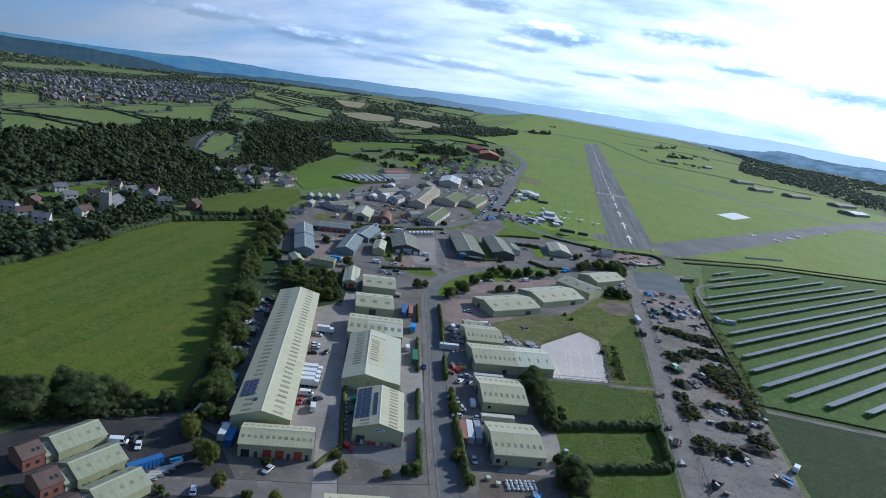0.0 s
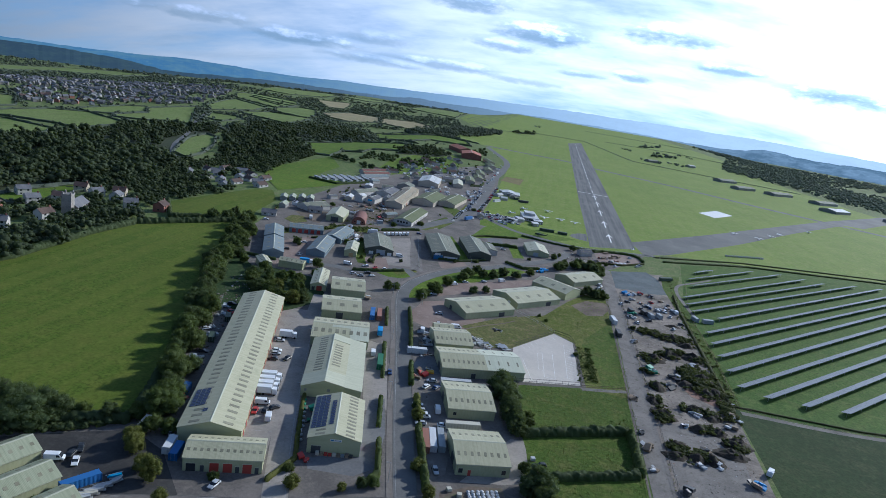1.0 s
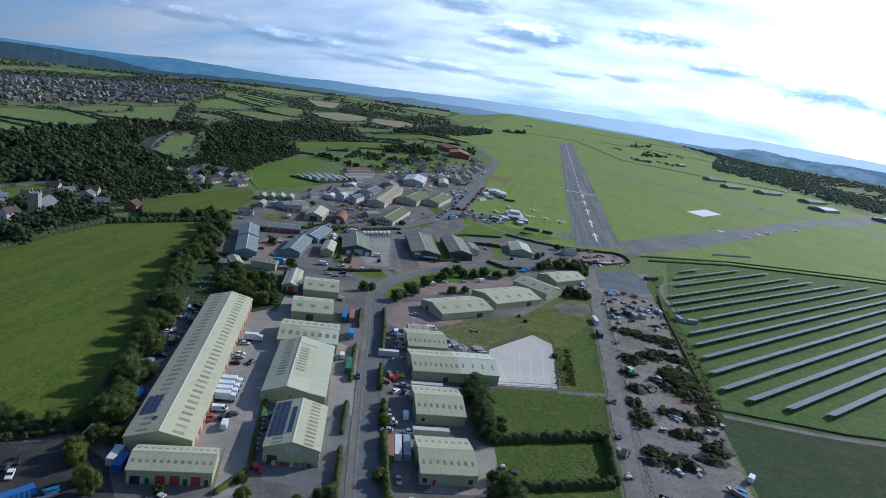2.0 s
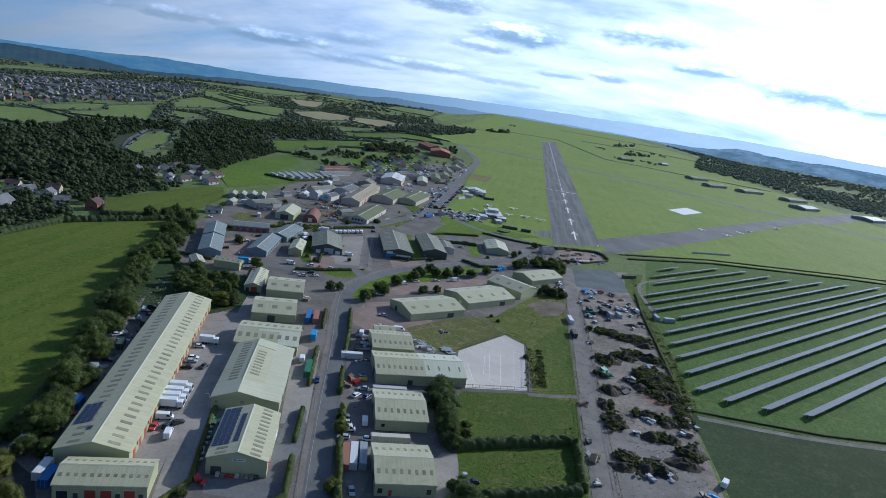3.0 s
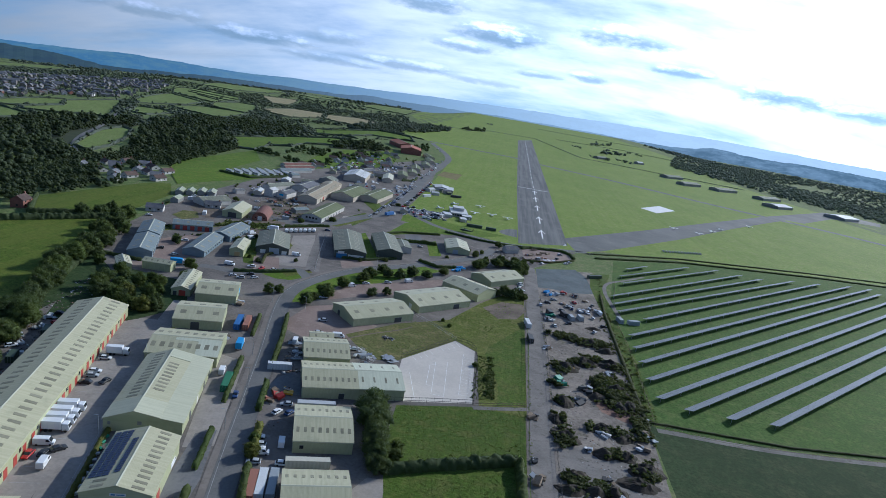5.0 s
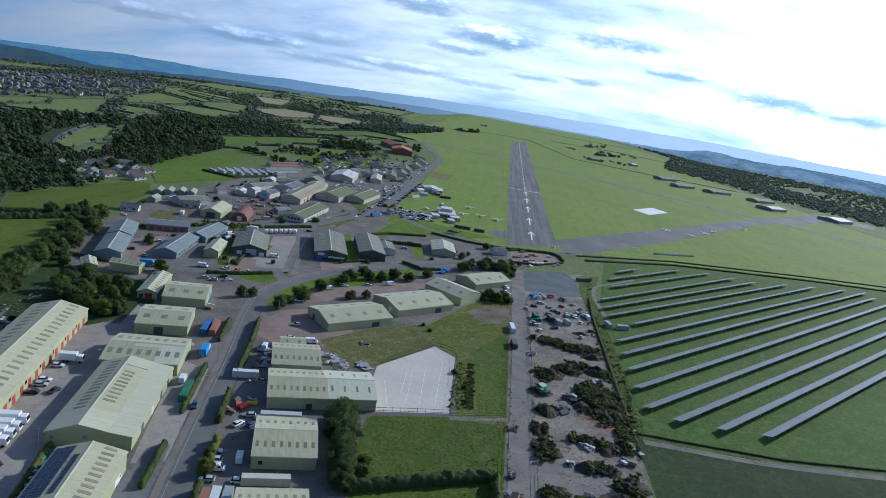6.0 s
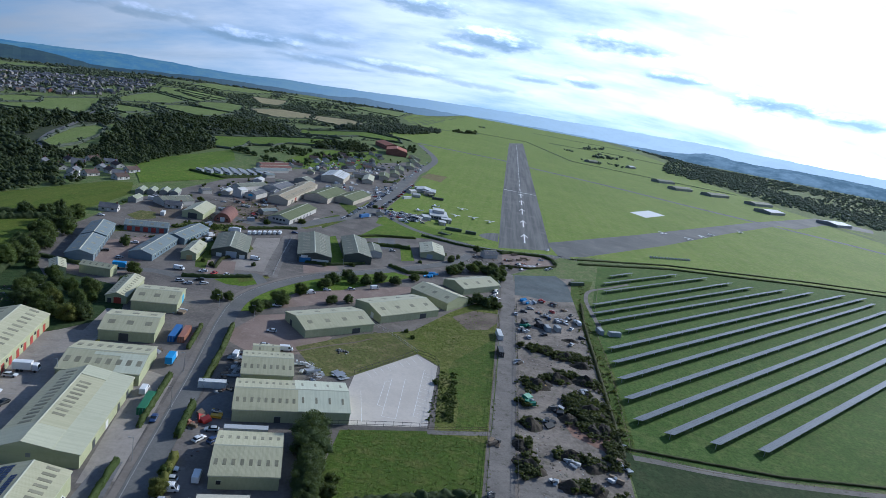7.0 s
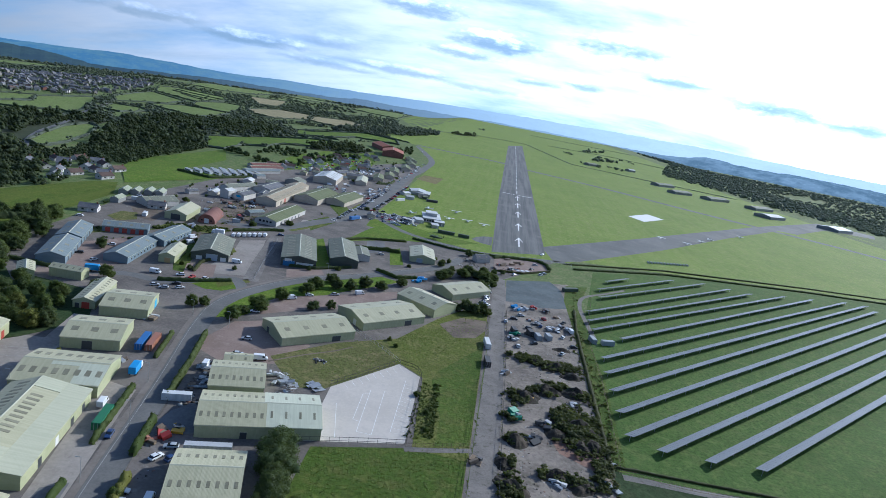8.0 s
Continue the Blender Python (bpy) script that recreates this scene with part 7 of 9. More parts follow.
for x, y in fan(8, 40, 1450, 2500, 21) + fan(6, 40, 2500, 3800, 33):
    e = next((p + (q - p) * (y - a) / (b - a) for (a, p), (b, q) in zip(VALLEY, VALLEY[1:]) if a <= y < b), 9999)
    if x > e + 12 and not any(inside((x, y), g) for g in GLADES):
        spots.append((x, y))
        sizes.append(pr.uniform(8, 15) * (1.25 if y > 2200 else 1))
tagged(scatter_mesh("far_woodland_4", spots, sizes, M["leaf_hazed"], 6, 4, 14, 0.10, 0.1, 1.3), "hazy woods filling the valley past the airfield", "woodland", kind="stuff")

# trees round the village and below the wood
BIG = [(-318, -340), (-308, -296), (-310, -241), (-306, -200), (-330, -130), (-312, -40), (-300, -20), (-330, 40), (-352, 110), (-372, 290), (-440, 190), (-500, 140), (-440, 60), (-425, -100), (-440, -260), (-440, -420), (-360, -440)]
keep = [(x, y) for x, y, a in VILLAGE] + [(-360, -190), (-388, 46), (-393, 74), (-347, 17), (-330, 6), (-317, -3), (-333, -17), (-335, -36), (-373, 3), (-366, 60), (-308, -16), (-352, -10), (-346, 40), (-375, 28), (-322, 22), (-410, 30), (-402, 55)]
paddock = [(-335, -128), (-307, -34), (-290, -20), (-262, -60), (-255, -150), (-299, -174)]
GLADE, GLADE_2 = CLEARINGS
spots = [p for p in fill(BIG, 8.5, 44) if all(math.hypot(p[0] - q[0], p[1] - q[1]) > 13 for q in keep) and not inside(p, paddock)
         and not inside(p, GLADE) and not inside(p, GLADE_2) and not (inside(p, [(-420, 90), (-300, 50), (-295, -45), (-350, -45)]) and fr.random() < 0.7)]
tagged(scatter_mesh("woodland_edge", spots, [fr.uniform(6, 12) for _ in spots], M["leaf_wood"], 6, 10, 100, 0.045), "dark trees crowding round the village", "woodland", kind="stuff")
spots = [p for p in fill([(-270, 170), (-300, 260), (-330, 420), (-250, 450), (-205, 520), (-250, 700), (-190, 760), (-160, 620), (-210, 420), (-240, 240)], 11, 8) if noise.noise((p[0] * 0.016, p[1] * 0.016, 8)) > 0.08] + along([(-340, 270), (-270, 215), (-245, 240)], 6, 8, 3) + along([(-310, 500), (-240, 560)], 6, 10, 4)
tagged(scatter_mesh("scattered_trees", spots, [fr.uniform(4, 10) for _ in spots], M["leaf_dark"], 6, 8, 60, 0.06), "scattered dark trees among the chalets", "trees", kind="stuff")

# rough tussocks in the meadows
tp = [p for poly, sp in (([(-42, -310), (-15, -301), (4, -292), (3, -330), (-34, -346), (-38, -330)], 1.6), ([(-32, -354), (2, -338), (2, -358), (-30, -374)], 1.6), ([(-30, -384), (3, -368), (4, -420), (-30, -420)], 2.0), ([(-50, -270), (-60, -252), (-34, -214), (-8, -172), (4, -172), (3, -300), (-13, -300), (-17, -247), (-28, -238)], 1.7)) for p in fill(poly, sp, 9)]
tagged(scatter_mesh("tussock_grass", tp, [fr.uniform(0.1, 0.34) for _ in tp], M["tussock"], 4, 2, 16, 0.2, 0.3, 4.0), "rough green tussocks in the meadow", "grass", kind="stuff")
tp = fill([(52, -284), (50, -212), (50, -142), (58, -100), (66, -60), (60, -60), (56, -140), (60, -212), (58, -284)], 3, 10)
tagged(scatter_mesh("weeds", tp, [fr.uniform(0.6, 1.8) for _ in tp], M["scrub"], 4, 2, 20, 0.16, 0.2, 1.6), "brambles along the yard's edge", "scrub", kind="stuff")

# ---------- scrapyard ----------


def heap(x, y, w, l, h, a, key, label):
    """A lumpy heap with an uneven outline."""
    r = random.Random(int(x * 31 + y * 7))
    bm = bmesh.new()
    n, m = 22, 9
    o = (r.uniform(0, 50), r.uniform(0, 50), 0)
    rings = []
    for i in range(m):
        q = i / (m - 1)
        ring = []
        for k in range(n):
            b = 2 * math.pi * k / n
            edge = 1 + 0.3 * noise.noise((math.cos(b) * 1.5 + o[0], math.sin(b) * 1.5 + o[1], 0))
            px, py = math.cos(b) * w / 2 * edge * (1 - q), math.sin(b) * l / 2 * edge * (1 - q)
            pz = h * smooth(q * 1.15) * (0.75 + 0.7 * noise.noise((px * 0.35 + o[0], py * 0.35 + o[1], 1))) + 0.25 * noise.noise((px * 1.3, py * 1.3, o[0])) * (q > 0) - (0.1 if q == 0 else 0)
            ring.append(bm.verts.new((px, py, pz)))
        rings.append(ring)
    for i in range(m - 2):
        for k in range(n):
            bm.faces.new((rings[i][k], rings[i][(k + 1) % n], rings[i + 1][(k + 1) % n], rings[i + 1][k]))
    top = bm.verts.new((0, 0, max(v.co.z for v in rings[m - 2])))
    for k in range(n):
        bm.faces.new((rings[m - 2][k], rings[m - 2][(k + 1) % n], top))
    for v in rings[m - 1]:
        bm.verts.remove(v)
    ob = part("soil_mound", bm, M[key])
    ob.matrix_world = pose(x, y, terrain(x, y) + 0.05, 0, 0, a)
    return tagged(ob, label, "soil mound", "scrapyard mounds")


for x, y, w, l, h in ((24, -244, 11, 9, 2.8), (34, -234, 10, 8, 3), (46, -231, 10, 9, 3), (21, -280, 8, 8, 2.6), (17, -296, 6, 8, 2.2), (19, -308, 8, 10, 2.4), (44, -262, 16, 18, 3.2), (36, -270, 8, 8, 2.2), (47, -274, 12, 10, 3), (34, -297, 10, 7, 2.2), (42, -300, 9, 7, 2.0), (33, -315, 9, 6, 2.2)):
    heap(x, y, w * 1.35, l * 1.3, h, rng.uniform(0, 40), "soil", "dark weedy soil heap in the scrapyard")
for x, y, w, l, h in ((40, -314, 8, 6, 2), (21, -333, 9, 6, 2.4), (19, -341, 8, 6, 2.2), (27, -339, 7, 7, 2.4), (33, -338, 8, 8, 2.6), (46, -321, 11, 9, 3), (42, -330, 12, 7, 2.6), (30, -205, 14, 5, 2.2), (39, -207, 13, 6, 2.4), (46, -214, 8, 6, 2), (30, -168, 8, 6, 1.4), (44, -182, 8, 5, 1.2)):
    heap(x, y, w * 1.35, l * 1.3, h, rng.uniform(0, 40), "soil", "dark soil and rubble heap in the scrapyard")
hp = []
for x, y, w, l in ((44, -260, 15, 20), (26, -204, 16, 7), (41, -206, 18, 9), (22, -246, 9, 8), (31, -235, 8, 6), (38, -229, 8, 6), (49, -232, 7, 8), (20, -279, 6, 6), (19, -294, 4, 6), (19, -309, 6, 11), (47, -274, 12, 11), (41, -299, 6, 5), (36, -314, 10, 5), (20, -336, 6, 9), (29, -337, 7, 6), (46, -322, 8, 9), (19, -264, 5, 5), (50, -290, 6, 20), (36, -297, 12, 4)):
    for _ in range(int(w * l * 0.95)):
        hp.append((x + rng.gauss(0, w * 0.28), y + rng.gauss(0, l * 0.28)))
tagged(scatter_mesh("bramble_scrub", hp, [fr.uniform(0.9, 2.2) * (1.5 if abs(p[0] - 43) < 7 and abs(p[1] + 260) < 9 else 1.0) for p in hp], M["scrub"], 6, 4, 50, 0.12, -0.1, 1.6), "dark brambles overgrowing the heaps", "scrub", kind="stuff")


def junk(name, x, y, size, key, label, seed=0):
    """A pile of mixed boards, sheets and boxes."""
    r = random.Random(int(x * 13 + y * 5) + seed)
    if len(label.split()) < 4:
        label += " lying in the yard"
    t = thing(name, pose(x, y, terrain(x, y) + 0.05), label, "scrap", "scrap piles")
    for i in range(5):
        s = Vector((r.uniform(0.5, 1.4), r.uniform(0.3, 0.9), r.uniform(0.1, 0.5))) * size * 0.35
        bm = box(-s.x, s.x, -s.y, s.y, 0, s.z * 2, min(0.04, s.z * 0.4))
        p = part("piece", bm, M[key if i % 3 else r.choice(("timber", "steel", "machine_dark", "tarp_white"))], t)
        p.matrix_local = pose(r.uniform(-.5, .5) * size, r.uniform(-.5, .5) * size, r.uniform(0, 0.25) * size * 0.6, r.uniform(-18, 18), r.uniform(-18, 18), r.uniform(0, 180))
    return t


for x, y, s, key, label in ((20, -263, 5, "tarp_green", "heap of salvage under a green tarpaulin"), (17, -225, 3.5, "tarp_white", "crumpled white sheeting on the ground"), (22, -172, 5, "tarp_green", "scrap pile beside a green tarpaulin"), (20, -180, 5, "tarp_white", "pile of white sheets and boards"),
                            (34, -302, 4, "tarp_white", "pile of white plastic scrap"), (27, -314, 3, "tarp_white", "white rags and plastic on concrete"), (32, -124, 4, "machine_red", "red farm machine among scrap"), (26, -130, 4, "tarp_white", "white drums and boards"), (20, -131, 5, "tarp_blue", "blue boards and pipes"),
                            (39, -126, 4, "machine_dark", "dark machine among scrap"), (33, -150, 4, "machine_dark", "rusted car parts"), (40, -155, 4, "tarp_white", "white tank and frames"), (44, -151, 3, "tarp_white", "small white trailer parts"), (27, -244, 2, "machine_yellow", "small yellow machine"), (31, -265, 4, "machine_dark", "dark tipper body"),
                            (27, -277, 4, "machine_dark", "dark skip with rubble"), (32, -330, 3.5, "machine_dark", "dark skip with white boxes"), (27, -344, 3, "tarp_white", "white crate on the yard"), (48, -306, 4, "tarp_white", "rows of broken glazing"), (52, -296, 4, "steel", "steel frames along the hedge"), (54, -281, 2.5, "tarp_white", "white wrapped bale"),
                            (44, -242, 3, "tarp_white", "white bags"), (8, -299, 3.5, "timber", "wooden sheets beside the track"), (8, -329, 3, "machine_dark", "dark scrap beside the track"), (8, -340, 4, "timber", "timber and scrap beside the track"), (8, -355, 3, "tarp_white", "white sacks beside the track"), (46, -349, 4, "tarp_blue", "blue tent by the yard gate"), (20, -366, 5, "machine_dark", "black drums in rows"), (35, -342, 3, "steel", "steel tank by the fence")):
    junk("scrap_pile", x, y, s, key, label)
for x, y, s, key, label in (
                            (-84, -322, 4, "machine_red", "red trailer and machinery"), (-133, -246, 4, "timber", "stacked sawn timber"), (-37, -112, 5, "tarp_blue", "pile of blue drums"), (-40, -118, 4, "tarp_blue", "pile of blue drums"), (-121, -286, 3, "tarp_white", "pallets beside a shed"), (-106, -399, 3, "machine_red", "red machinery by the shed"),
                            (-100, -366, 3, "machine_dark", "small tractor by the shed"), (-43, -399, 3, "tarp_blue", "blue drums by the fence"),
                            (-190, -100, 5, "timber", "rubble and timber in the salvage yard"), (-178, -60, 5, "machine_dark", "scrap metal in the salvage yard"), (-182, -48, 5, "machine_red", "red and white scrap in the salvage yard"), (-196, -28, 5, "tarp_white", "mixed scrap in the salvage yard"), (-206, -22, 5, "machine_dark", "rubble heap in the salvage yard")):
    junk("scrap_pile", x, y, s, key, label)


def frame_stack(x, y, a, n, w, l, key, label, lean=14, spread=0.4):
    """A stack of thin window frames and boards, leaning and slid over one another."""
    r = random.Random(int(x * 17 + y * 3))
    t = thing("frame_stack", pose(x, y, terrain(x, y) + 0.06, 0, 0, a), label, "frames", "stacked frames")
    for i in range(n):
        bw, bl = w * r.uniform(0.6, 1.1), l * r.uniform(0.6, 1.1)
        bm = bmesh.new()
        for sx in (-1, 1):
            add_box(bm, sx * bw / 2 - 0.05, sx * bw / 2 + 0.05, -bl / 2, bl / 2, 0, 0.07)
            add_box(bm, -bw / 2 + 0.05, bw / 2 - 0.05, sx * bl / 2 - 0.05, sx * bl / 2 + 0.05, 0, 0.07)
        if r.random() < 0.6:
            add_box(bm, -bw / 2 + 0.05, bw / 2 - 0.05, -bl / 2 + 0.05, bl / 2 - 0.05, 0.02, 0.045)
        p = part("frame", bm, M[key if r.random() < 0.7 else r.choice(("steel", "tarp_white", "cont_grey"))], t)
        p.matrix_local = pose(r.gauss(0, spread) * w, r.gauss(0, spread) * l, 0.2 + 0.12 * i * r.uniform(0.5, 1), r.uniform(-lean, lean), r.uniform(-lean, lean), r.choice((0, 90)) + r.gauss(0, lean))


for x, y, a, n, w, l, key, label, lean, spread in ((-92.5, -279, 20, 12, 1.6, 2.6, "steel", "jumble of steel frames by the road", 20, 0.7), (-89, -287, 18, 10, 1.4, 3.4, "tarp_white", "stacked white window frames in a yard", 8, 0.5), (-85.5, -285, 108, 10, 1.2, 5.5, "steel", "racked lengths of pale steel section", 4, 0.4),
                                                   (-86.5, -291, 108, 10, 1.2, 5.5, "tarp_white", "racked lengths of white plastic section", 4, 0.4), (-91, -293, 15, 8, 1.3, 2.6, "timber", "stacked pallets and boards by the hedge", 8, 0.5), (-64.5, -273, 40, 16, 1.5, 2.4, "tarp_white", "heap of discarded white window frames", 28, 1.0),
                                                   (-61, -279, 20, 16, 1.5, 2.4, "tarp_white", "heap of broken white frames and glass", 28, 1.0), (-60, -286, 60, 14, 1.4, 2.4, "steel", "heap of scrap frames against the shed", 28, 0.9), (-54.5, -273, 60, 7, 2.0, 6.0, "steel", "long steel racks lying on the grass", 10, 0.25)):
    frame_stack(x, y, a, n, w, l, key, label, lean, spread)
for x, y in ((9, -36), (17, -42), (5, -48), (22, -38), (14, -30)):
    junk("scrap_pile", x, y, 3, rng.choice(("timber", "machine_dark", "timber", "cont_rust")), "mixed vehicles and scrap by the round yard")
srr = random.Random(3)
for i in range(20):
    x, y = srr.uniform(-216, -168), srr.uniform(-66, 24)
    if abs(x + 157) < 14 or (-200 < x < -186 and y < -55):
        continue
    junk("scrap_pile", x, y, srr.uniform(2, 4), srr.choice(("tarp_white", "timber", "machine_dark", "cont_grey", "cont_rust")), "mixed reclaimed building materials", i)

# ---------- fences, poles, markings ----------


def fence(pts, height, key, label, gap=2.8):
    t = thing("fence", pose(0, 0, 0), label, "fence")
    line = spline(pts, gap)
    post = None
    for p in line:
        m = Matrix.Translation((p.x, p.y, terrain(p.x, p.y)))
        if post is None:
            post = part("post", box(-0.04, 0.04, -0.04, 0.04, -0.3, height), M[key], t)
            post.matrix_local = m
        else:
            shared("post", post.data, t, m)
    for z in (height * 0.35, height * 0.9):
        r = edging("rail", pts, 0, 0.04, 0.05, M[key], "", step=gap, base=z, parent=t)
    return t


fence([(-47, -310), (-30, -303.5), (-15.5, -298.5)], 2.2, "machine_dark", "dark palisade fence along the concrete pad")
fence([(-15.2, -298), (-17.8, -247), (-28, -238.4)], 2.2, "machine_dark", "dark palisade fence along the concrete pad")
fence([(-28.5, -238.4), (-38, -254), (-48.6, -270)], 2.2, "machine_dark", "dark palisade fence along the concrete pad")
fence([(-28, -238), (-40, -226), (-56, -212), (-58, -206)], 1.8, "steel", "grey mesh fence across the grass")
fence([(4.2, -460), (4.6, -380), (5, -318), (5.5, -250), (6, -170)], 1.6, "timber", "rough timber fence beside the track")
fence([(15.6, -460), (15.6, -375), (15.6, -318), (16.2, -223), (15.8, -140)], 1.8, "machine_dark", "dark wire fence beside the track")
fence([(-15, -299.5), (5, -291)], 1.4, "timber", "timber fence across the meadow")
fence([(-118, -176), (-126, -142), (-137, -92)], 1.8, "steel", "grey mesh fence along the lane")
fence([(-60, -5), (-30, -11), (0, -12), (40, 3), (66, 10)], 1.5, "steel", "wire fence along the perimeter track")
fence([(56, -286), (112, -283.5), (330, -238)], 1.6, "timber", "timber fence round the solar farm", 5)
fence([(57, -282), (60, -210), (61, -150), (74, -60)], 1.6, "timber", "timber fence round the solar farm", 5)


def lamp_post(x, y, a):
    t = thing("street_lamp", pose(x, y, terrain(x, y), 0, 0, a), "slim grey street lamp beside the road", "street lamp", "street lamps")
    bm = bmesh.new()
    bmesh.ops.create_cone(bm, cap_ends=True, segments=8, radius1=0.09, radius2=0.05, depth=7.5, matrix=Matrix.Translation((0, 0, 3.7)))
    part("pole", bm, M["steel"], t)
    part("arm", box(0, 0.9, -0.04, 0.04, 7.35, 7.43), M["steel"], t)
    part("lamp_head", box(0.7, 1.4, -0.13, 0.13, 7.3, 7.45, 0.03), M["cont_grey"], t)


for x, y in ((-91, -349), (-104.5, -296), (-102, -240), (-96, -320), (-78, -400), (-120, -236), (-88, -143), (-121.5, -366), (-136, -318)):
    lamp_post(x, y, 190)


def stripe(name, p, q, w, label, cat="marking"):
    d = Vector((q[0] - p[0], q[1] - p[1], 0))
    ob = part(name, box(0, d.length, -w / 2, w / 2, 0, 0.015), M["marking"])
    ob.matrix_world = pose(p[0], p[1], 0.125, 0, 0, math.degrees(math.atan2(d.y, d.x)))
    tagged(ob, label, cat, "pad bay lines", "structure")


for p, q in (((-43, -282), (-37.5, -303.5)), ((-36, -271), (-35, -290)), ((-34, -267), (-32, -297)), ((-29, -265), (-27, -297)), ((-23, -253), (-21.5, -293)), ((-32, -297), (-27, -297)), ((-35, -290), (-32.5, -290.5)), ((-36, -271), (-34, -270))):
    stripe("bay_line", p, q, 0.16, "white bay line on the concrete pad")
for i in range(14):
    stripe("bay_line", (-22.4 + i * 0.07, -256 - i * 2.8), (-18.4 + i * 0.12, -257 - i * 2.8), 0.10, "white bay line on the concrete pad")
for i in range(9):
    stripe("bay_line", (-44.5 + i * 2.1, -266 + i * 3.1), (-42.2 + i * 2.1, -269.5 + i * 3.1), 0.10, "white bay line on the concrete pad")
edging("lane_marking", WEST, 2.9, 0.14, 0.012, M["worn_marking"], "white edge line on the service lane", "marking", base=0.07)
edging("lane_marking_2", ROAD, -2.9, 0.12, 0.012, M["worn_marking"], "worn white edge line on the road", "marking", base=0.075)
edging("footpath", ROAD, -4.85, 2.1, 0.11, M["footpath"], "brownish footpath beside the road", "footpath")

# goods and vehicles kept along the shaded back of the long shed
br = random.Random(15)
for i in range(26):
    u, off = -58 + i * 4.6 + br.uniform(-1, 1), 15 + br.uniform(-2.5, 6)
    x, y = -155 - 0.309 * u - 0.951 * off, -345 + 0.951 * u - 0.309 * off
    k = i % 5
    if k in (0, 3):
        park([(x, y, br.uniform(0, 180), i % 6)])
    elif k == 1:
        container(x, y, 108 + br.uniform(-8, 8), M[br.choice(("cont_grey", "cont_white", "army_green", "cont_blue"))], 6, "weathered storage container under the hedgerow trees")
    else:
        junk("scrap_pile", x, y, br.uniform(2.5, 4), br.choice(("tarp_white", "timber", "machine_red", "cont_grey")), "stored timber and oddments behind the shed", i)


# loose rubble, blocks and rubbish strewn over the yards
def litter(name, poly, spacing, lo, hi, material, label, seed, exclude=()):
    r = np.random.default_rng(seed)
    base = np.array([(x, y, z) for x in (-1, 1) for y in (-1, 1) for z in (0, 1)], dtype=float)
    quad = np.array(((0, 1, 3), (0, 3, 2), (4, 6, 7), (4, 7, 5), (0, 4, 5), (0, 5, 1), (2, 3, 7), (2, 7, 6), (1, 5, 7), (1, 7, 3)))
    V, F = [], []
    for i, (x, y) in enumerate(fill(poly, spacing, seed)):
        if noise.noise((x * 0.11, y * 0.11, seed)) < 0.02 or any(inside((x, y), e) for e in exclude):
            continue
        s = r.uniform(lo, hi, 3) * np.array((1, 0.7, 0.5))
        a = r.uniform(0, 6.28)
        v = base * s * (1 + 0.25 * r.normal(size=(8, 3)))
        q = np.column_stack((v[:, 0] * math.cos(a) - v[:, 1] * math.sin(a) + x, v[:, 0] * math.sin(a) + v[:, 1] * math.cos(a) + y, v[:, 2] + terrain(x, y)))
        F.append(quad + 8 * len(V))
        V.append(q)
    tagged(new(name, fast_mesh(name, np.concatenate(V), np.concatenate(F), material)), label, "rubble", kind="stuff")


def mixed(name, cols):
    n = Nodes(name)
    c = cols[0]
    for i, k in enumerate(cols[1:]):
        c = n.mix(n.ramp(n.island(), (i + 1) / len(cols) - 0.01, (i + 1) / len(cols) + 0.01), c, k)
    return n.done(c, 0.85, 0, 0.2)


M["litter"] = mixed("mixed_rubble", [(0.07, 0.06, 0.05), (0.16, 0.13, 0.11), (0.05, 0.05, 0.05), (0.22, 0.195, 0.17), (0.20, 0.12, 0.09), (0.10, 0.10, 0.09), (0.10, 0.085, 0.07), (0.12, 0.115, 0.10), (0.38, 0.38, 0.37)])
litter("rubble_pieces", [(18, -120), (54, -120), (55, -142), (57, -212), (53, -285), (51, -337), (49, -400), (16, -400), (17, -300)], 2.0, 0.08, 0.36, M["litter"], "broken blocks and rubbish over the scrapyard", 51)
litter("salvage_pieces", [(-222, -62), (-168, -64), (-170, -20), (-196, 30), (-226, -10)], 2.3, 0.1, 0.55, M["litter"], "reclaimed stone and timber strewn about", 52)
litter("yard_pieces", [(-184, -392), (-170, -366), (-186, -326), (-208, -262), (-200, -240), (-168, -300), (-163, -360)], 2.2, 0.15, 0.7, M["litter"], "oddments behind the long shed", 53)
litter("yard_pieces", [(-20, -62), (-16, -34), (14, -30), (22, -50), (8, -66)], 2.0, 0.2, 0.8, M["litter"], "oddments in the round yard", 54)

# ---------- more of the upper yards ----------
for x, y, h in ((-274, -160, 11), (-268, -150, 10), (-269, -138, 10), (-253, -144, 9), (-259, -136, 8), (-243, -167, 10), (-236, -176, 9), (-234, -195, 10), (-226, -216, 9), (-228, -204, 9), (-213, -232, 7), (-248, -181, 10), (-240, -188, 8), (-219, -224, 7)):
    tree(x, y, h, rng.choice(("dark", "round")), group="hedgerow trees")
for x, y, h in ((-188, -127, 4), (-179, -143, 4), (-184, -158, 3.5), (-202, -176, 4), (-158, -175, 3.5), (-151, -180, 3.5), (-133, -166, 3), (-120, -95, 4), (-100, -140, 3.5), (-106, -132, 3), (-86, -128, 4), (-30, -72, 5), (-22, -82, 6), (-26, -60, 4), (6, -62, 5), (12, -60, 4)):
    if clear(x, y, 1.0):
        tree(x, y, h, rng.choice(("round", "bush", "dark")), group="estate trees")
hedge([(-255, -158), (-230, -214), (-202, -296), (-178, -360), (-164, -400)], 2.6, 4.0, M["leaf_dark"], "thick dark hedge under the field trees")
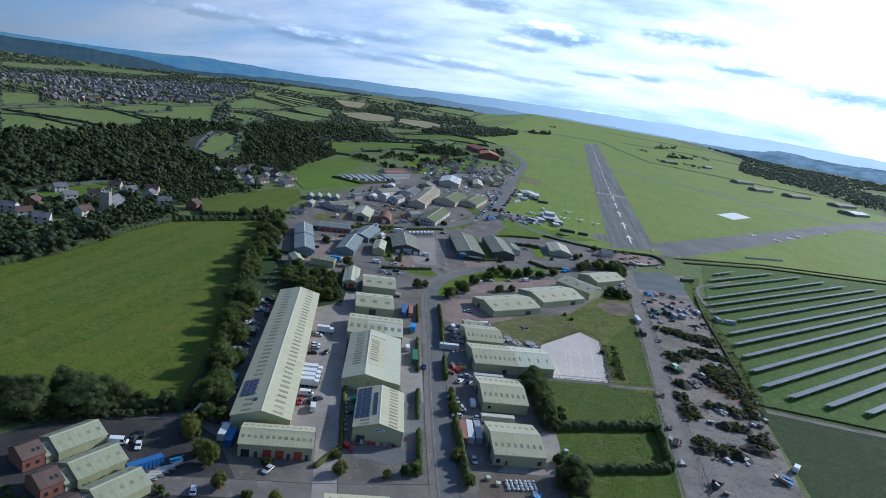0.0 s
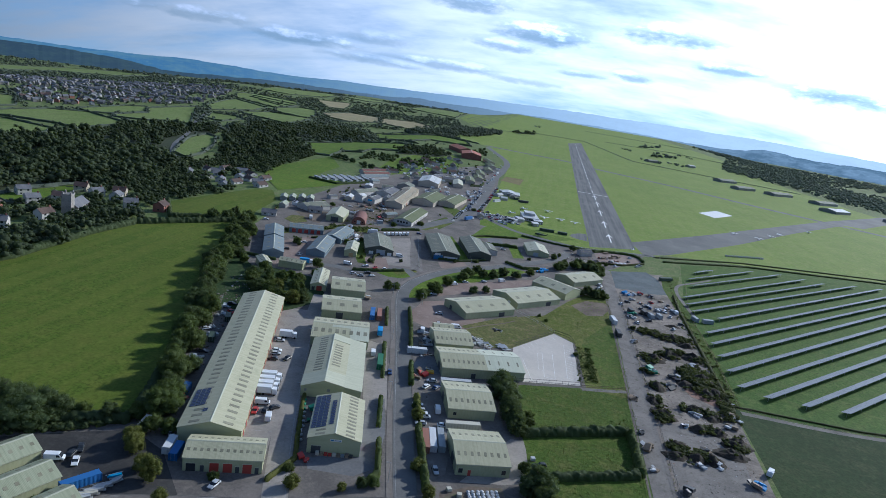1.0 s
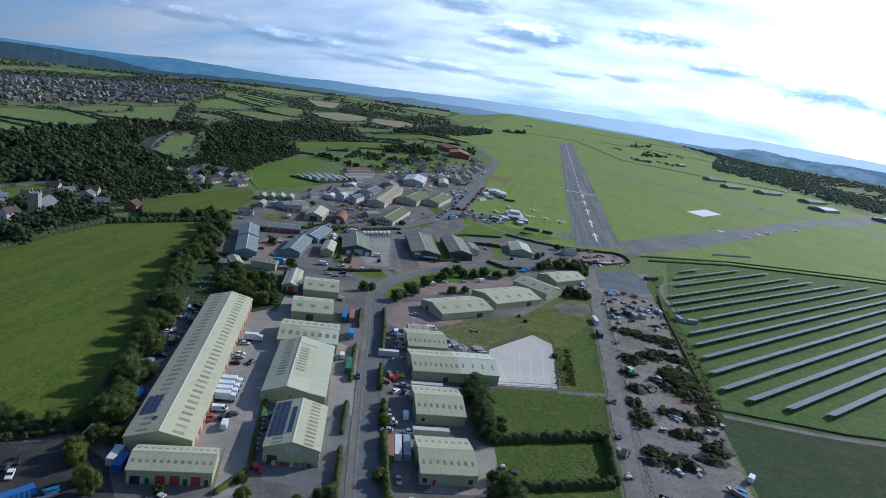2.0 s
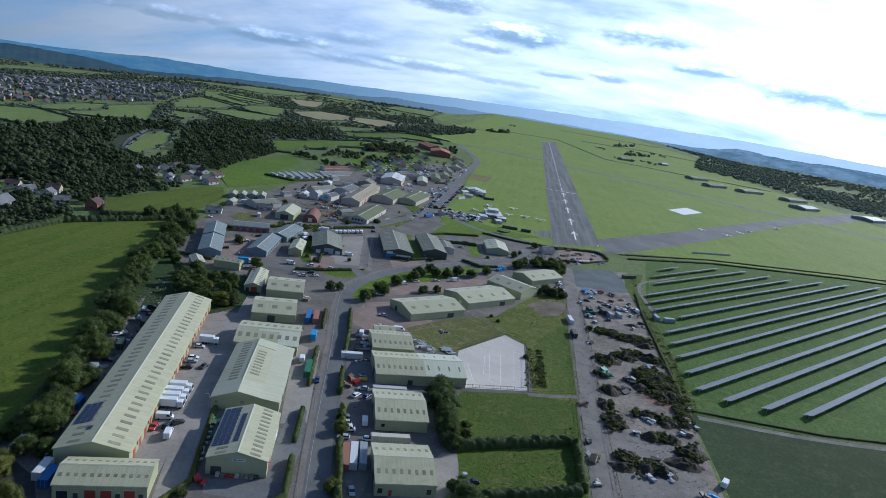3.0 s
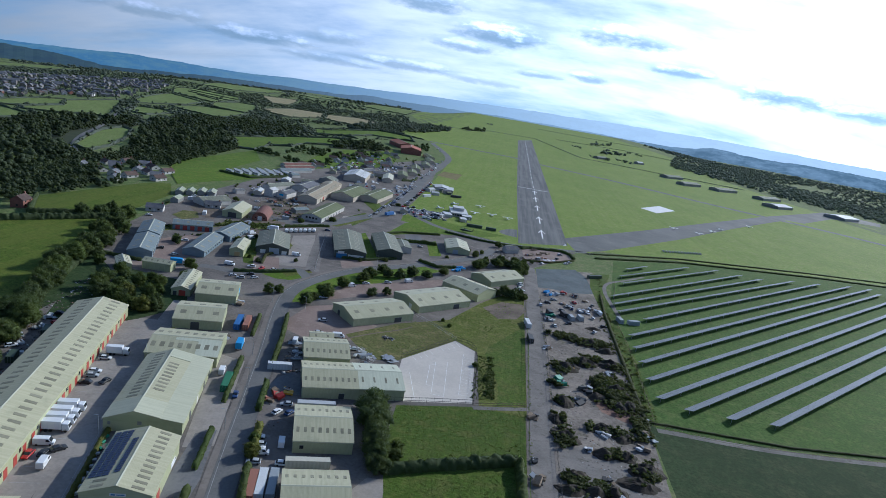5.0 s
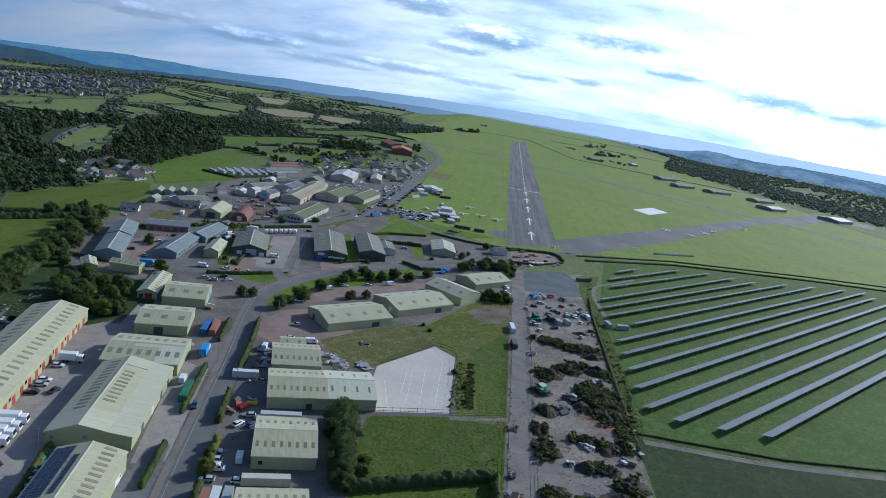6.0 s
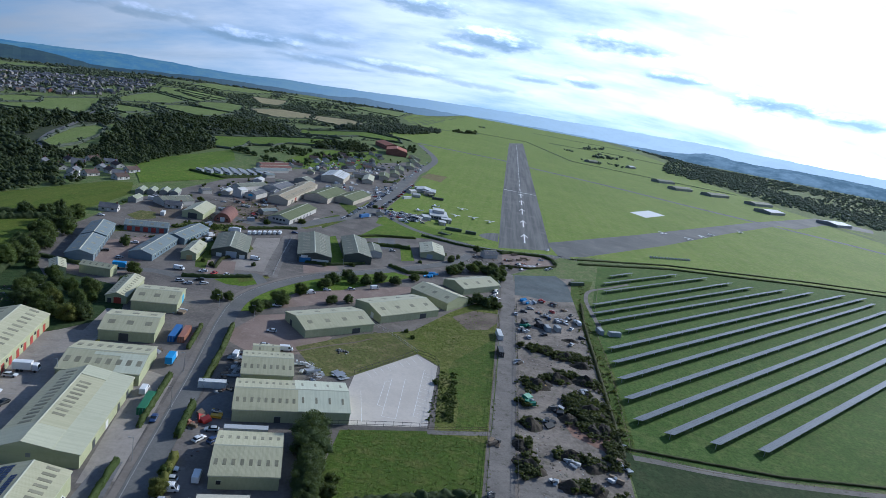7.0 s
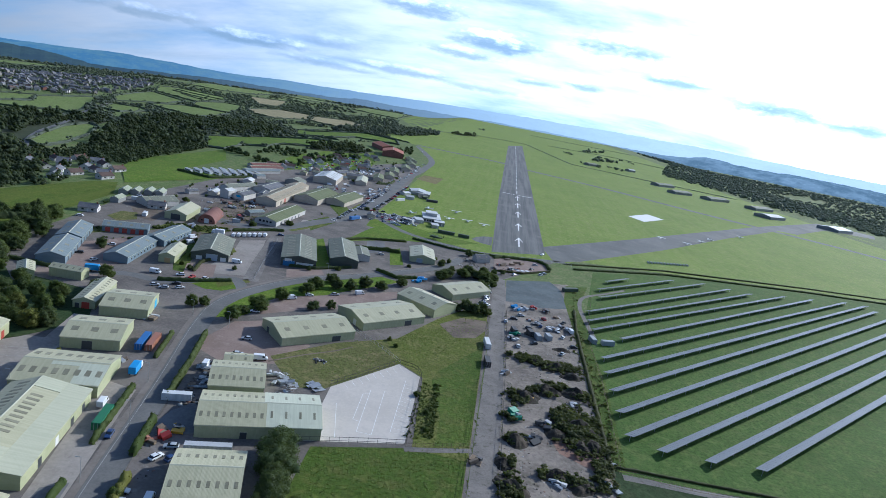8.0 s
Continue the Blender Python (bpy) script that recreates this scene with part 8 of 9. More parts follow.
hedge([(-164, -402), (-186, -412), (-226, -427), (-330, -446)], 3.0, 4.0, M["leaf_dark"], "thick dark hedge along the field's near side")
hedge([(-168, -92), (-150, -72), (-142, -66)], 1.8, 1.6, M["leaf"], "green hedge behind a line of vans")
hedge([(-104, -58), (-90, -40), (-62, -24)], 1.6, 1.4, M["leaf"], "low hedge along the grass corner")
hedge([(-155, -204), (-142, -197), (-126, -184)], 1.6, 1.6, M["leaf_dark"], "dark hedge beside parked cars")
hedge([(-112, -140), (-98, -136), (-80, -118)], 1.5, 1.4, M["leaf_dark"], "dark clipped hedge in front of a warehouse")
hedge([(-148, -182), (-152, -166), (-146, -140)], 1.4, 1.6, M["scrub"], "scrubby bank beside a yard")
hedge([(-222, -216), (-200, -216)], 1.6, 2.0, M["leaf_dark"], "dark shrubs beside a yard")
mr = random.Random(99)
YARDS = [[(-262, -70), (-244, -50), (-238, -20), (-262, -16)], [(-150, 92), (-122, 100), (-122, 215), (-132, 215)], [(-200, 190), (-160, 200), (-160, 330), (-190, 340)], [(-236, -20), (-212, 30), (-222, 70), (-240, 40)], [(-106, 30), (-70, 26), (-66, 66), (-104, 80)], [(-176, 110), (-150, 110), (-160, 190), (-176, 190)], [(-250, 215), (-200, 230), (-190, 400), (-230, 420)], [(-130, 230), (-122, 230), (-120, 460), (-128, 460)]]
for k, poly in enumerate(YARDS):
    for x, y in fill(poly, 7.5, 60 + k):
        if mr.random() < 0.5 and clear(x, y, 3):
            if mr.random() < 0.22:
                place("van", x, y, mr.choice((20, 110, 60)), van_template)
            else:
                c = mr.choice((0, 0, 2, 2, 1, 3, 4, 5))
                park([(x, y, mr.choice((20, 60, 60, 110)), c)])
HUTS = [(-228, 6), (-198, 36), (-232, 84), (-214, 96), (-168, 128), (-205, 208), (-215, 190), (-176, 210), (-170, 262), (-152, 392), (-165, 330), (-236, 118), (-100, 190), (-92, 170), (-82, 196), (-240, -8), (-176, -36), (-104, 40)]
for i, (x, y) in enumerate(HUTS):
    if clear(x, y, 4):
        shed(x, y, mr.uniform(8, 16), mr.uniform(5, 8), mr.choice((20, 100, 60)), 2.8, 1.3, roof=mr.choice(("roof_grey", "roof_white", "roof_moss", "roof_blue", "slate")), wall=mr.choice(("wall_white", "wall_tan", "wall_grey")), sky=(0, 0.5), label="small outbuilding with a weathered roof", group="outbuildings")
spots = [p for p in fill([(-262, -100), (-240, -90), (-214, 60), (-236, 160), (-262, 120)], 13, 61) + fill([(-176, 190), (-124, 200), (-118, 470), (-190, 480)], 15, 62) + fill([(-150, -20), (-108, 30), (-118, 60), (-142, 20)], 14, 63) if clear(p[0], p[1], 3) and mr.random() < 0.5]
tagged(scatter_mesh("yard_shrubs", spots, [mr.uniform(1.5, 5) for _ in spots], M["leaf"], 6, 5, 60, 0.08), "shrubs and small trees between the yards", "shrubs", kind="stuff")
litter("yard_pieces", [(-250, -90), (-226, -100), (-214, -60), (-232, -30), (-250, -40)], 4.5, 0.1, 0.4, M["litter"], "oddments on waste ground", 55)
litter("yard_pieces", [(-98, -270), (-86, -276), (-80, -300), (-90, -306)], 1.8, 0.3, 0.9, M["litter"], "frames and pallets by the road", 57)
litter("yard_pieces", [(-92, -316), (-80, -318), (-70, -368), (-80, -364)], 3.0, 0.1, 0.4, M["litter"], "oddments in the parking yard", 58)
for x, y, s, key, label in ((-114, -371, 3.5, "tarp_green", "stacked green netted crates by the lane"), (-112, -378, 3, "tarp_green", "stacked green netted crates by the lane"), (-82, -318, 3.5, "machine_yellow", "small digger and orange barrels"), (-86, -326, 3, "cont_rust", "rusty trailer beside the hedge"), (-66, -290, 4, "tarp_white", "heap of old window frames"), (-70, -272, 3, "tarp_white", "white boxes behind the shed"), (-66, -277, 3.5, "steel", "stacked aluminium frames")):
    junk("scrap_pile", x, y, s, key, label)
# bay lines on the loading yard
for i in range(16):
    u = -52 + i * 6.8
    x, y = -155 - 0.309 * u + 0.951 * 11, -345 + 0.951 * u + 0.309 * 11
    d = 12.0 + (i % 3) * 0.4
    ob = part("yard_line", box(0, d, -0.07, 0.07, 0, 0.012), M["worn_marking"])
    ob.matrix_world = pose(x, y, 0.04, 0, 0, 18)
    tagged(ob, "faded white bay line on tarmac", "marking", "yard bay lines", "structure")
# clumps and hedges far across the airfield
spots = []
for cx, cy, n in ((240, 1310, 5), (300, 1330, 5), (215, 1700, 6), (-120, 2300, 5), (430, 1900, 8), (330, 1800, 6)):
    spots += [(cx + mr.gauss(0, 16), cy + mr.gauss(0, 30)) for _ in range(n)]
tagged(scatter_mesh("copse", spots, [mr.uniform(6, 11) for _ in spots], M["leaf_hazed"], 5, 5, 40, 0.09), "copses far across the airfield", "trees", kind="stuff")
far_hedges("far_airfield_hedge", [[(-250, 1500), (-100, 1760), (60, 1790), (170, 1200), (370, 1130), (560, 1080)], [(150, 2000), (420, 2060), (640, 1900)], [(100, 2800), (600, 2700)]], 1.0, 2.5, M["leaf_hazed"], "thin hedges across the far grass")


# ---------- finer ground cover ----------
patch("mown_wedge", [(5.4, -198), (4.6, -202), (-12.3, -238.5), (-13.3, -247.7), (-6.5, -276), (-6, -295), (5.4, -290)], M["meadow"], 0.085, "bright green grass wedge beside the track", "field")
patch("bare_ground", [(-18, -182), (-8, -166), (5, -163), (6, -176), (1, -191), (-9, -196)], M["brown_ground"], 0.09, "bare reddish earth behind the sheds", "yard")
patch("red_yard_3", [(-78, -198), (-97, -218), (-104, -210), (-97, -190), (-76, -173), (-51, -149), (-40, -140), (-32, -148), (-40, -171), (-68, -191)], M["red_yard"], 0.056, "reddish tarmac car park under trees", "yard")
patch("blue_yard", [(-98, -354), (-93, -350), (-86.2, -374), (-83.5, -394), (-89, -401), (-103, -403), (-106, -398), (-92, -389)], M["blue_yard"], 0.034, "pale blue-grey tarmac before the shed", "yard")
patch("yard_slab", [(16.4, -318), (28, -311), (43, -317), (46, -330), (44, -400), (15.8, -400)], M["track"], 0.055, "grey concrete slab in the scrapyard", "yard")
patch("brown_ground_3", [(-62, -398), (-53, -391), (-43.4, -388), (-40, -398), (-40, -412), (-60, -412)], M["brown_ground"], 0.044, "trodden brown ground under the bags", "yard")
patch("brown_ground_4", [(-206, -436), (-200, -428), (-187, -421), (-176, -414), (-166, -404), (-182, -408), (-216, -422), (-232, -440)], M["brown_ground"], 0.07, "brown earth under the field trees", "verge")
patch("bank", [(52, -93), (53, -140), (53, -200), (52.5, -285), (59, -285), (62, -210), (60.5, -156), (61, -100), (72, -48), (56, -56)], M["meadow"], 0.07, "weedy grass bank beside the solar farm", "verge")
patch("dark_yard", [(-206, -446), (-196, -428), (-176, -415), (-160, -406), (-146, -412), (-131, -428), (-128, -440), (-135, -460), (-206, -460)], M["dark_yard"], 0.045, "tarmac round the small workshops with shade painted in", "yard")
for nm, poly, key, lift, lab in (("pale_yard_5", [(-155, -109), (-143, -97), (-130, -140), (-123, -171), (-136, -177)], "pale_yard", 0.037, "pale tarmac van park behind a fence"),
                                 ("red_yard_4", [(-157, -171), (-144, -164), (-136, -185), (-148, -195)], "red_yard", 0.042, "reddish tarmac lot before a warehouse"),
                                 ("red_yard_5", [(-111, -146), (-94, -134), (-87, -148), (-106, -160)], "red_yard", 0.037, "reddish tarmac before the warehouses"),
                                 ("pale_yard_6", [(-88, -43), (-76, -38), (-70, -63), (-80, -78)], "blue_yard", 0.037, "grey tarmac turning circle"),
                                 ("pale_yard_7", [(-144, -20), (-127, -8), (-128, -41), (-140, -57)], "pale_yard", 0.037, "worn tarmac beside an old shed")):
    patch(nm, poly, M[key], lift, lab, "yard")
patch("red_rubble", [(30, -262), (36, -282), (50, -290), (53, -279), (44, -270), (37, -258)], M["red_rubble"], 0.058, "spread of crushed red brick", "yard")
patch("concrete_apron", [(-89, -309), (-84, -299), (-77, -318), (-87, -324), (-90, -321)], M["blue_yard"], 0.06, "pale concrete apron before a shed", "yard")
patch("club_car_park", [(-112, 38), (-92, 36), (-64, 48), (-62, 64), (-68, 76), (-110, 66)], M["mid_yard"], 0.056, "grey tarmac car park by the flying club", "yard")
patch("weedy_ground", [(-141, -22), (-133, 9), (-122, -6), (-129, -48)], M["meadow"], 0.05, "weedy grass beside the old shed", "verge")
patch("weedy_ground_2", [(-145, 54), (-143, 87), (-122, 41), (-124, 15)], M["meadow"], 0.05, "weedy grass corner among the yards", "verge")
patch("brown_ground_5", [(-201, -93), (-214, -21), (-187, -5), (-169, -57), (-175, -120), (-183, -128)], M["brown_ground"], 0.029, "trodden earth of the salvage yard", "yard")
tp = [p for p in fill([(-201, -93), (-214, -21), (-187, -5), (-169, -57), (-175, -120), (-183, -128)], 3.2, 91) if noise.noise((p[0] * 0.08, p[1] * 0.08, 6)) > 0.0 and clear(p[0], p[1], 1.5)]
tagged(scatter_mesh("salvage_weeds", tp, [fr.uniform(0.4, 1.5) for p in tp], M["tussock"], 6, 3, 40, 0.12, 0.1, 1.6), "weeds and brambles growing through the salvage yard", "scrub", kind="stuff")
patch("mid_yard", [(-93, -301), (-80, -297), (-73, -330), (-64, -360), (-62, -388), (-68, -397), (-76, -366), (-86, -334)], M["mid_yard"], 0.034, "worn pinkish-grey parking yard", "yard")
ribbon("field_track", [(57, -288), (112, -284), (220, -262), (330, -239)], 3.4, M["track"], 0.085, "grey track along the foot of the solar farm", "track", 8)
ribbon("solar_track", [(100, -35), (84, -55), (66.7, -75.7), (61.4, -99.9), (62.5, -133.8), (64, -154)], 2.6, M["track"], 0.09, "narrow grey service track round the panels", "track")
ribbon("pad_path", [(-15.3, -301), (-4, -297), (6, -293)], 2.6, M["track"], 0.10, "narrow concrete path across the meadow", "track")
ribbon("worn_path", [(-76, -262), (-66, -250), (-56, -240), (-50, -232)], 1.0, M["brown_ground"], 0.09, "worn footpath through dry grass", "path")

tp = fill([(-17, -296), (-7, -291), (-8, -272), (-9.5, -250), (-17, -250)], 1.25, 71)
tagged(scatter_mesh("pad_scrub", tp, [fr.uniform(0.3, 0.8) * (1.8 if p[0] > -11 else 1.0) for p in tp], M["leaf"], 6, 4, 60, 0.12, 0.1, 1.5), "dark scrub growing along the pad's fence", "scrub", kind="stuff")
tp = fill([(53, -284), (59, -284), (61, -210), (60, -150), (60, -100), (55, -100), (54, -150)], 2.4, 72)
tagged(scatter_mesh("bank_weeds", tp, [fr.uniform(0.25, 0.75) for p in tp], M["tussock"], 6, 3, 40, 0.12, 0.15, 1.7), "weeds and brambles on the grass bank", "scrub", kind="stuff")
tp = along([(-52, -226), (-28, -206), (-10, -180), (-6, -168), (4, -164)], 1.5, 5, 73) + along([(-19, -226), (-13, -210)], 0.9, 4, 74) + along([(0, -334), (3, -322), (-4, -326)], 1.2, 4, 75)
tagged(scatter_mesh("meadow_scrub", tp, [fr.uniform(0.2, 0.7) for p in tp], M["tussock"], 6, 3, 40, 0.12, 0.1, 1.5), "low scrub at the meadow's edges", "scrub", kind="stuff")
tp = [p for p in along([(6.1, -460), (6.4, -318), (7, -223), (6.4, -140)], 1.0, 1.2, 76) + along([(15.2, -460), (15.2, -318), (15.9, -223), (15.3, -140)], 1.4, 1.0, 77) if noise.noise((p[0] * 0.1, p[1] * 0.07, 3)) > -0.1]
tagged(scatter_mesh("track_weeds", tp, [fr.uniform(0.1, 0.45) for p in tp], M["tussock"], 4, 3, 26, 0.16, 0.1, 2.2), "long grass along both sides of the track", "grass", kind="stuff")
tp = fill([(-218, -424), (-170, -402), (-166, -405), (-178, -415), (-198, -428), (-208, -437), (-232, -440)], 1.9, 78)
tagged(scatter_mesh("undergrowth", tp, [fr.uniform(1.5, 4.5) for p in tp], M["leaf_dark"], 6, 5, 70, 0.09, 0.1, 1.3), "dark undergrowth below the field trees", "scrub", kind="stuff")
tp = along([(-175.5, -447.5), (-170.5, -433.5)], 1.0, 1.2, 79) + along([(-163.5, -452), (-157.5, -438)], 0.6, 2.6, 80) + along([(-190, -456), (-172, -460)], 1.0, 4, 81) + along([(-149, -443), (-143, -441)], 1.2, 2, 82)
tagged(scatter_mesh("workshop_shrubs", tp, [fr.uniform(1.0, 2.6) for p in tp], M["leaf"], 6, 5, 90, 0.08, 0.05, 1.2), "green shrubs between the small workshops", "shrubs", kind="stuff")
for x, y, h, k in ((-6.6, -153, 8, "dark"), (1.8, -149.5, 7, "dark"), (-12, -156, 6, "dark"), (-2, -155, 7.5, "dark"), (4.5, -153, 5, "round"), (-10.7, -77.7, 8, "dark"), (1.1, -89.6, 8, "dark"), (-4, -84, 7, "dark"), (6, -84, 7, "round"), (-14.3, -27.2, 6, "dark"), (-26.3, -102.5, 7.5, "round"), (-46.3, -132, 5.5, "round"), (-77.5, -161, 7, "dark"), (-70.3, -158, 7.5, "dark"), (-64.5, -148.6, 8, "dark"), (-55.4, -146.6, 6.5, "dark"), (-95.7, -194.6, 8, "round"), (-88.4, -178.5, 7, "round"), (-78.7, -198.4, 5.5, "dark"), (-71.6, -192.3, 5.5, "dark"), (-98, -215, 6, "round"), (-196, -252, 8, "dark"), (-186, -266, 7, "dark"), (-176, -270, 7, "dark"), (-71, -389.7, 5, "light"), (-77.9, -358.7, 5, "light")):
    tree(x, y, h, k, group="estate trees", spread=1.15)


# ---------- goods standing in the yards ----------
def lumpy_bag(size, seed):
    bm = bmesh.new()
    bmesh.ops.create_icosphere(bm, subdivisions=2, radius=1)
    for v in bm.verts:
        k = 1 + 0.22 * noise.noise(v.co * 1.8 + Vector((seed, 0, 0)))
        c = v.co
        m = max(abs(c.x), abs(c.y), abs(c.z)) ** 0.55
        v.co = Vector((c.x / m, c.y / m, max(-0.55, c.z / m * 0.8) + 0.55)) * k * size * 0.5
    me = bpy.data.meshes.new("bulk_bag")
    bm.to_mesh(me)
    bm.free()
    return me


def bags(spots, material, label, size, group, name="bulk_bag"):
    kinds = []
    for k in range(3):
        me = lumpy_bag(size, k * 4.1)
        me.materials.append(material)
        kinds.append(me)
    for x, y in spots:
        ob = new(name, rng.choice(kinds))
        ob.matrix_world = pose(x, y, 0.05, 0, 0, rng.uniform(0, 90))
        tagged(ob, label, "bag", group)


spots = []
for i in range(7):
    for k in range(4):
        spots.append((-53.6 + i * 1.45 + k * 0.45 + rng.uniform(-.15, .15), -394.6 + i * 0.55 - k * 1.3 + rng.uniform(-.15, .15)))
bags(spots, M["tarp_white"], "white bulk bag on brown ground", 1.15, "rows of bulk bags")
bags([(-58.2 + rng.gauss(0, 1.7), -252.2 + rng.gauss(0, 0.8)) for _ in range(16)], M["machine_dark"], "black rubbish bag dumped on dry grass", 0.9, "dumped rubbish bags", "rubbish_bag")
bags([(-58.2 + rng.gauss(0, 1.9), -252.6 + rng.gauss(0, 0.8)) for _ in range(9)], M["tarp_white"], "white rubbish bag dumped on dry grass", 0.7, "dumped rubbish bags", "rubbish_bag")


def crate(x, y, a, w, h, key, label):
    """A slatted box: corner posts and boards."""
    t = thing("crate", pose(x, y, 0.05, 0, 0, a), label, "crate", "stored crates")
    part("body", box(-w / 2, w / 2, -w / 2, w / 2, 0.1, h, 0.03), M[key], t)
    part("pallet", box(-w / 2 - 0.05, w / 2 + 0.05, -w / 2 - 0.05, w / 2 + 0.05, 0, 0.1), M["timber"], t)


for i in range(9):
    u = -5 + i * 1.35
    crate(-102 + math.cos(radians(15)) * u + 3.7, -393.6 + math.sin(radians(15)) * u, 15, 1.1, rng.uniform(0.7, 1.2), ("cream", "timber", "machine_red", "machine_red", "cream", "timber", "cont_grey", "timber", "machine_dark")[i], "stacked crate on a pallet by the gable wall")
for i in range(10):
    x, y = -120 + i * 0.93, -365.5 - i * 2.75
    ob = part("gas_tank", side_prism([(-0.9, 0.15), (-1.0, 0.45), (-0.8, 0.85), (0.8, 0.85), (1.0, 0.45), (0.9, 0.15)], -0.4, 0.4, 0.08), M["tarp_white" if i > 2 else "tarp_green"])
    ob.matrix_world = pose(x + 0.6, y, 0.05, 0, 0, rng.uniform(0, 180))
    tagged(ob, "small tank stored by the service lane", "tank", "stored tanks")


def boat(x, y, a, length, key, label):
    """An open hull on a road trailer with its mast laid along it."""
    t = thing("boat", pose(x, y, 0.05, 0, 0, a), label, "boat", "boats on trailers")
    b = bmesh.new()
    rows = []
    for i in range(9):
        q = i / 8
        w = 0.16 * length * math.sin(math.pi * (0.18 + 0.82 * (1 - q)) ** 0.9) + 0.02
        yy = (q - 0.5) * length
        rows.append([b.verts.new((sx * w * f, yy, z)) for sx, f, z in ((-1, 1, 1.15 + 0.2 * q), (-1, 0.75, 0.7), (0, 0, 0.5), (1, 0.75, 0.7), (1, 1, 1.15 + 0.2 * q), (0, 0.9, 1.1 + 0.2 * q))])
    for p, q in zip(rows, rows[1:]):
        for i in range(6):
            b.faces.new((p[i], p[(i + 1) % 6], q[(i + 1) % 6], q[i]))
    b.faces.new(rows[0])
    b.faces.new(rows[-1][::-1])
    bmesh.ops.recalc_face_normals(b, faces=b.faces[:])
    part("hull", b, M[key], t)
    part("mast", box(-0.05, 0.05, -length * 0.62, length * 0.62, 1.5, 1.6), M["steel"], t)
    part("trailer", box(-0.5, 0.5, -length * 0.4, length * 0.6, 0.3, 0.42), M["steel"], t)
    for sx in (-0.75, 0.75):
        part("trailer_wheel", box(sx - 0.09, sx + 0.09, -0.3, 0.3, 0, 0.58, 0.08), M["tyre"], t)


for x, y, a, ln, key in ((-152.2, -439.4, -55, 5.5, "tarp_white"), (-151.6, -437.4, -55, 5.5, "cream"), (-151, -435.4, -52, 5.0, "tarp_white"), (-150.2, -433.2, -50, 4.6, "tarp_white"), (-148.6, -430.6, -20, 4.4, "tarp_white"), (-150, -428.4, -40, 3.6, "door_cyan")):
    boat(x, y, a, ln, key, "small sailing boat on a road trailer" if key != "door_cyan" else "bright blue dinghy on a road trailer")
for x, y, a in ((-34.4, -367.5, 20), (-59.4, -396.1, 30), (-55.9, -397.6, 10)):
    crate(x, y, a, 1.5, 1.1, "cream" if y < -390 else "tarp_white", "pale crate standing on a pallet")
# scrap cars and machines in the cleared middle of the yard
park([(34.7, -153.3, 80, 4), (39.1, -154, 70, 2), (43.9, -155.8, 100, 0), (50.6, -175.5, 20, 1), (15.5, -157, 95, 0), (28, -160, 40, 1), (46, -164, 70, 3), (24, -142, 20, 2), (48, -140, 60, 1), (37, -140, 110, 5), (20, -150, 10, 1), (30, -182, 30, 1), (44, -188, 60, 2), (22, -190, 100, 0), (3, -122, 60, 0), (2, -130, 60, 1), (4.5, -136, 50, 0), (3.5, -126, 60, 2), (1, -134, 60, 1)])
for x, y, k in ((20, -171, "machine_dark"), (28.4, -169, "machine_dark"), (37.8, -170, "cont_grey"), (32.3, -173, "cont_grey")):
    container(x, y, 108, M[k], 5, "low dark skip among the scrap")
for x, y, s, key, label in ((39, -126, 3.5, "machine_red", "red lorry cab among scrap"), (50, -150, 3, "tarp_white", "white caravan parts among scrap"), (25, -126, 3, "machine_dark", "dark engine parts on gravel"), (45, -132, 3, "timber", "pallets and boards"), (29, -146, 3, "cont_rust", "rusty panels in a stack"), (47, -147, 3, "machine_dark", "stripped car shell")):
    junk("scrap_pile", x, y, s, key, label)

# the round yard by the runway's end
patch("round_yard", [(6, -52), (5, -16), (12, -10), (24, -4), (38, 0), (44, -8), (45, -22), (26, -45)], M["red_yard"], 0.095, "reddish-brown round yard by the runway end", "yard")
hedge([(4, -18), (10, -11), (24, -5), (38, -0.5), (45, -7), (47, -20)], 1.8, 3.0, M["leaf"], "rough green bank round the yard")
hedge([(5, -55), (26, -48), (47, -25)], 1.3, 1.0, M["scrub"], "dark scrubby hedge before the round yard")
for x, y in ((22.8, -40.8), (26.3, -38.9), (29.8, -37)):
    ob = part("white_sheet", box(-1.3, 1.3, -1.8, 1.8, 0, 0.25, 0.04), M["cont_white"])
    ob.matrix_world = pose(x, y, 0.1, 0, 0, 25)
    tagged(ob, "flat white sheeted stack on the ground", "stack", "sheeted stacks")
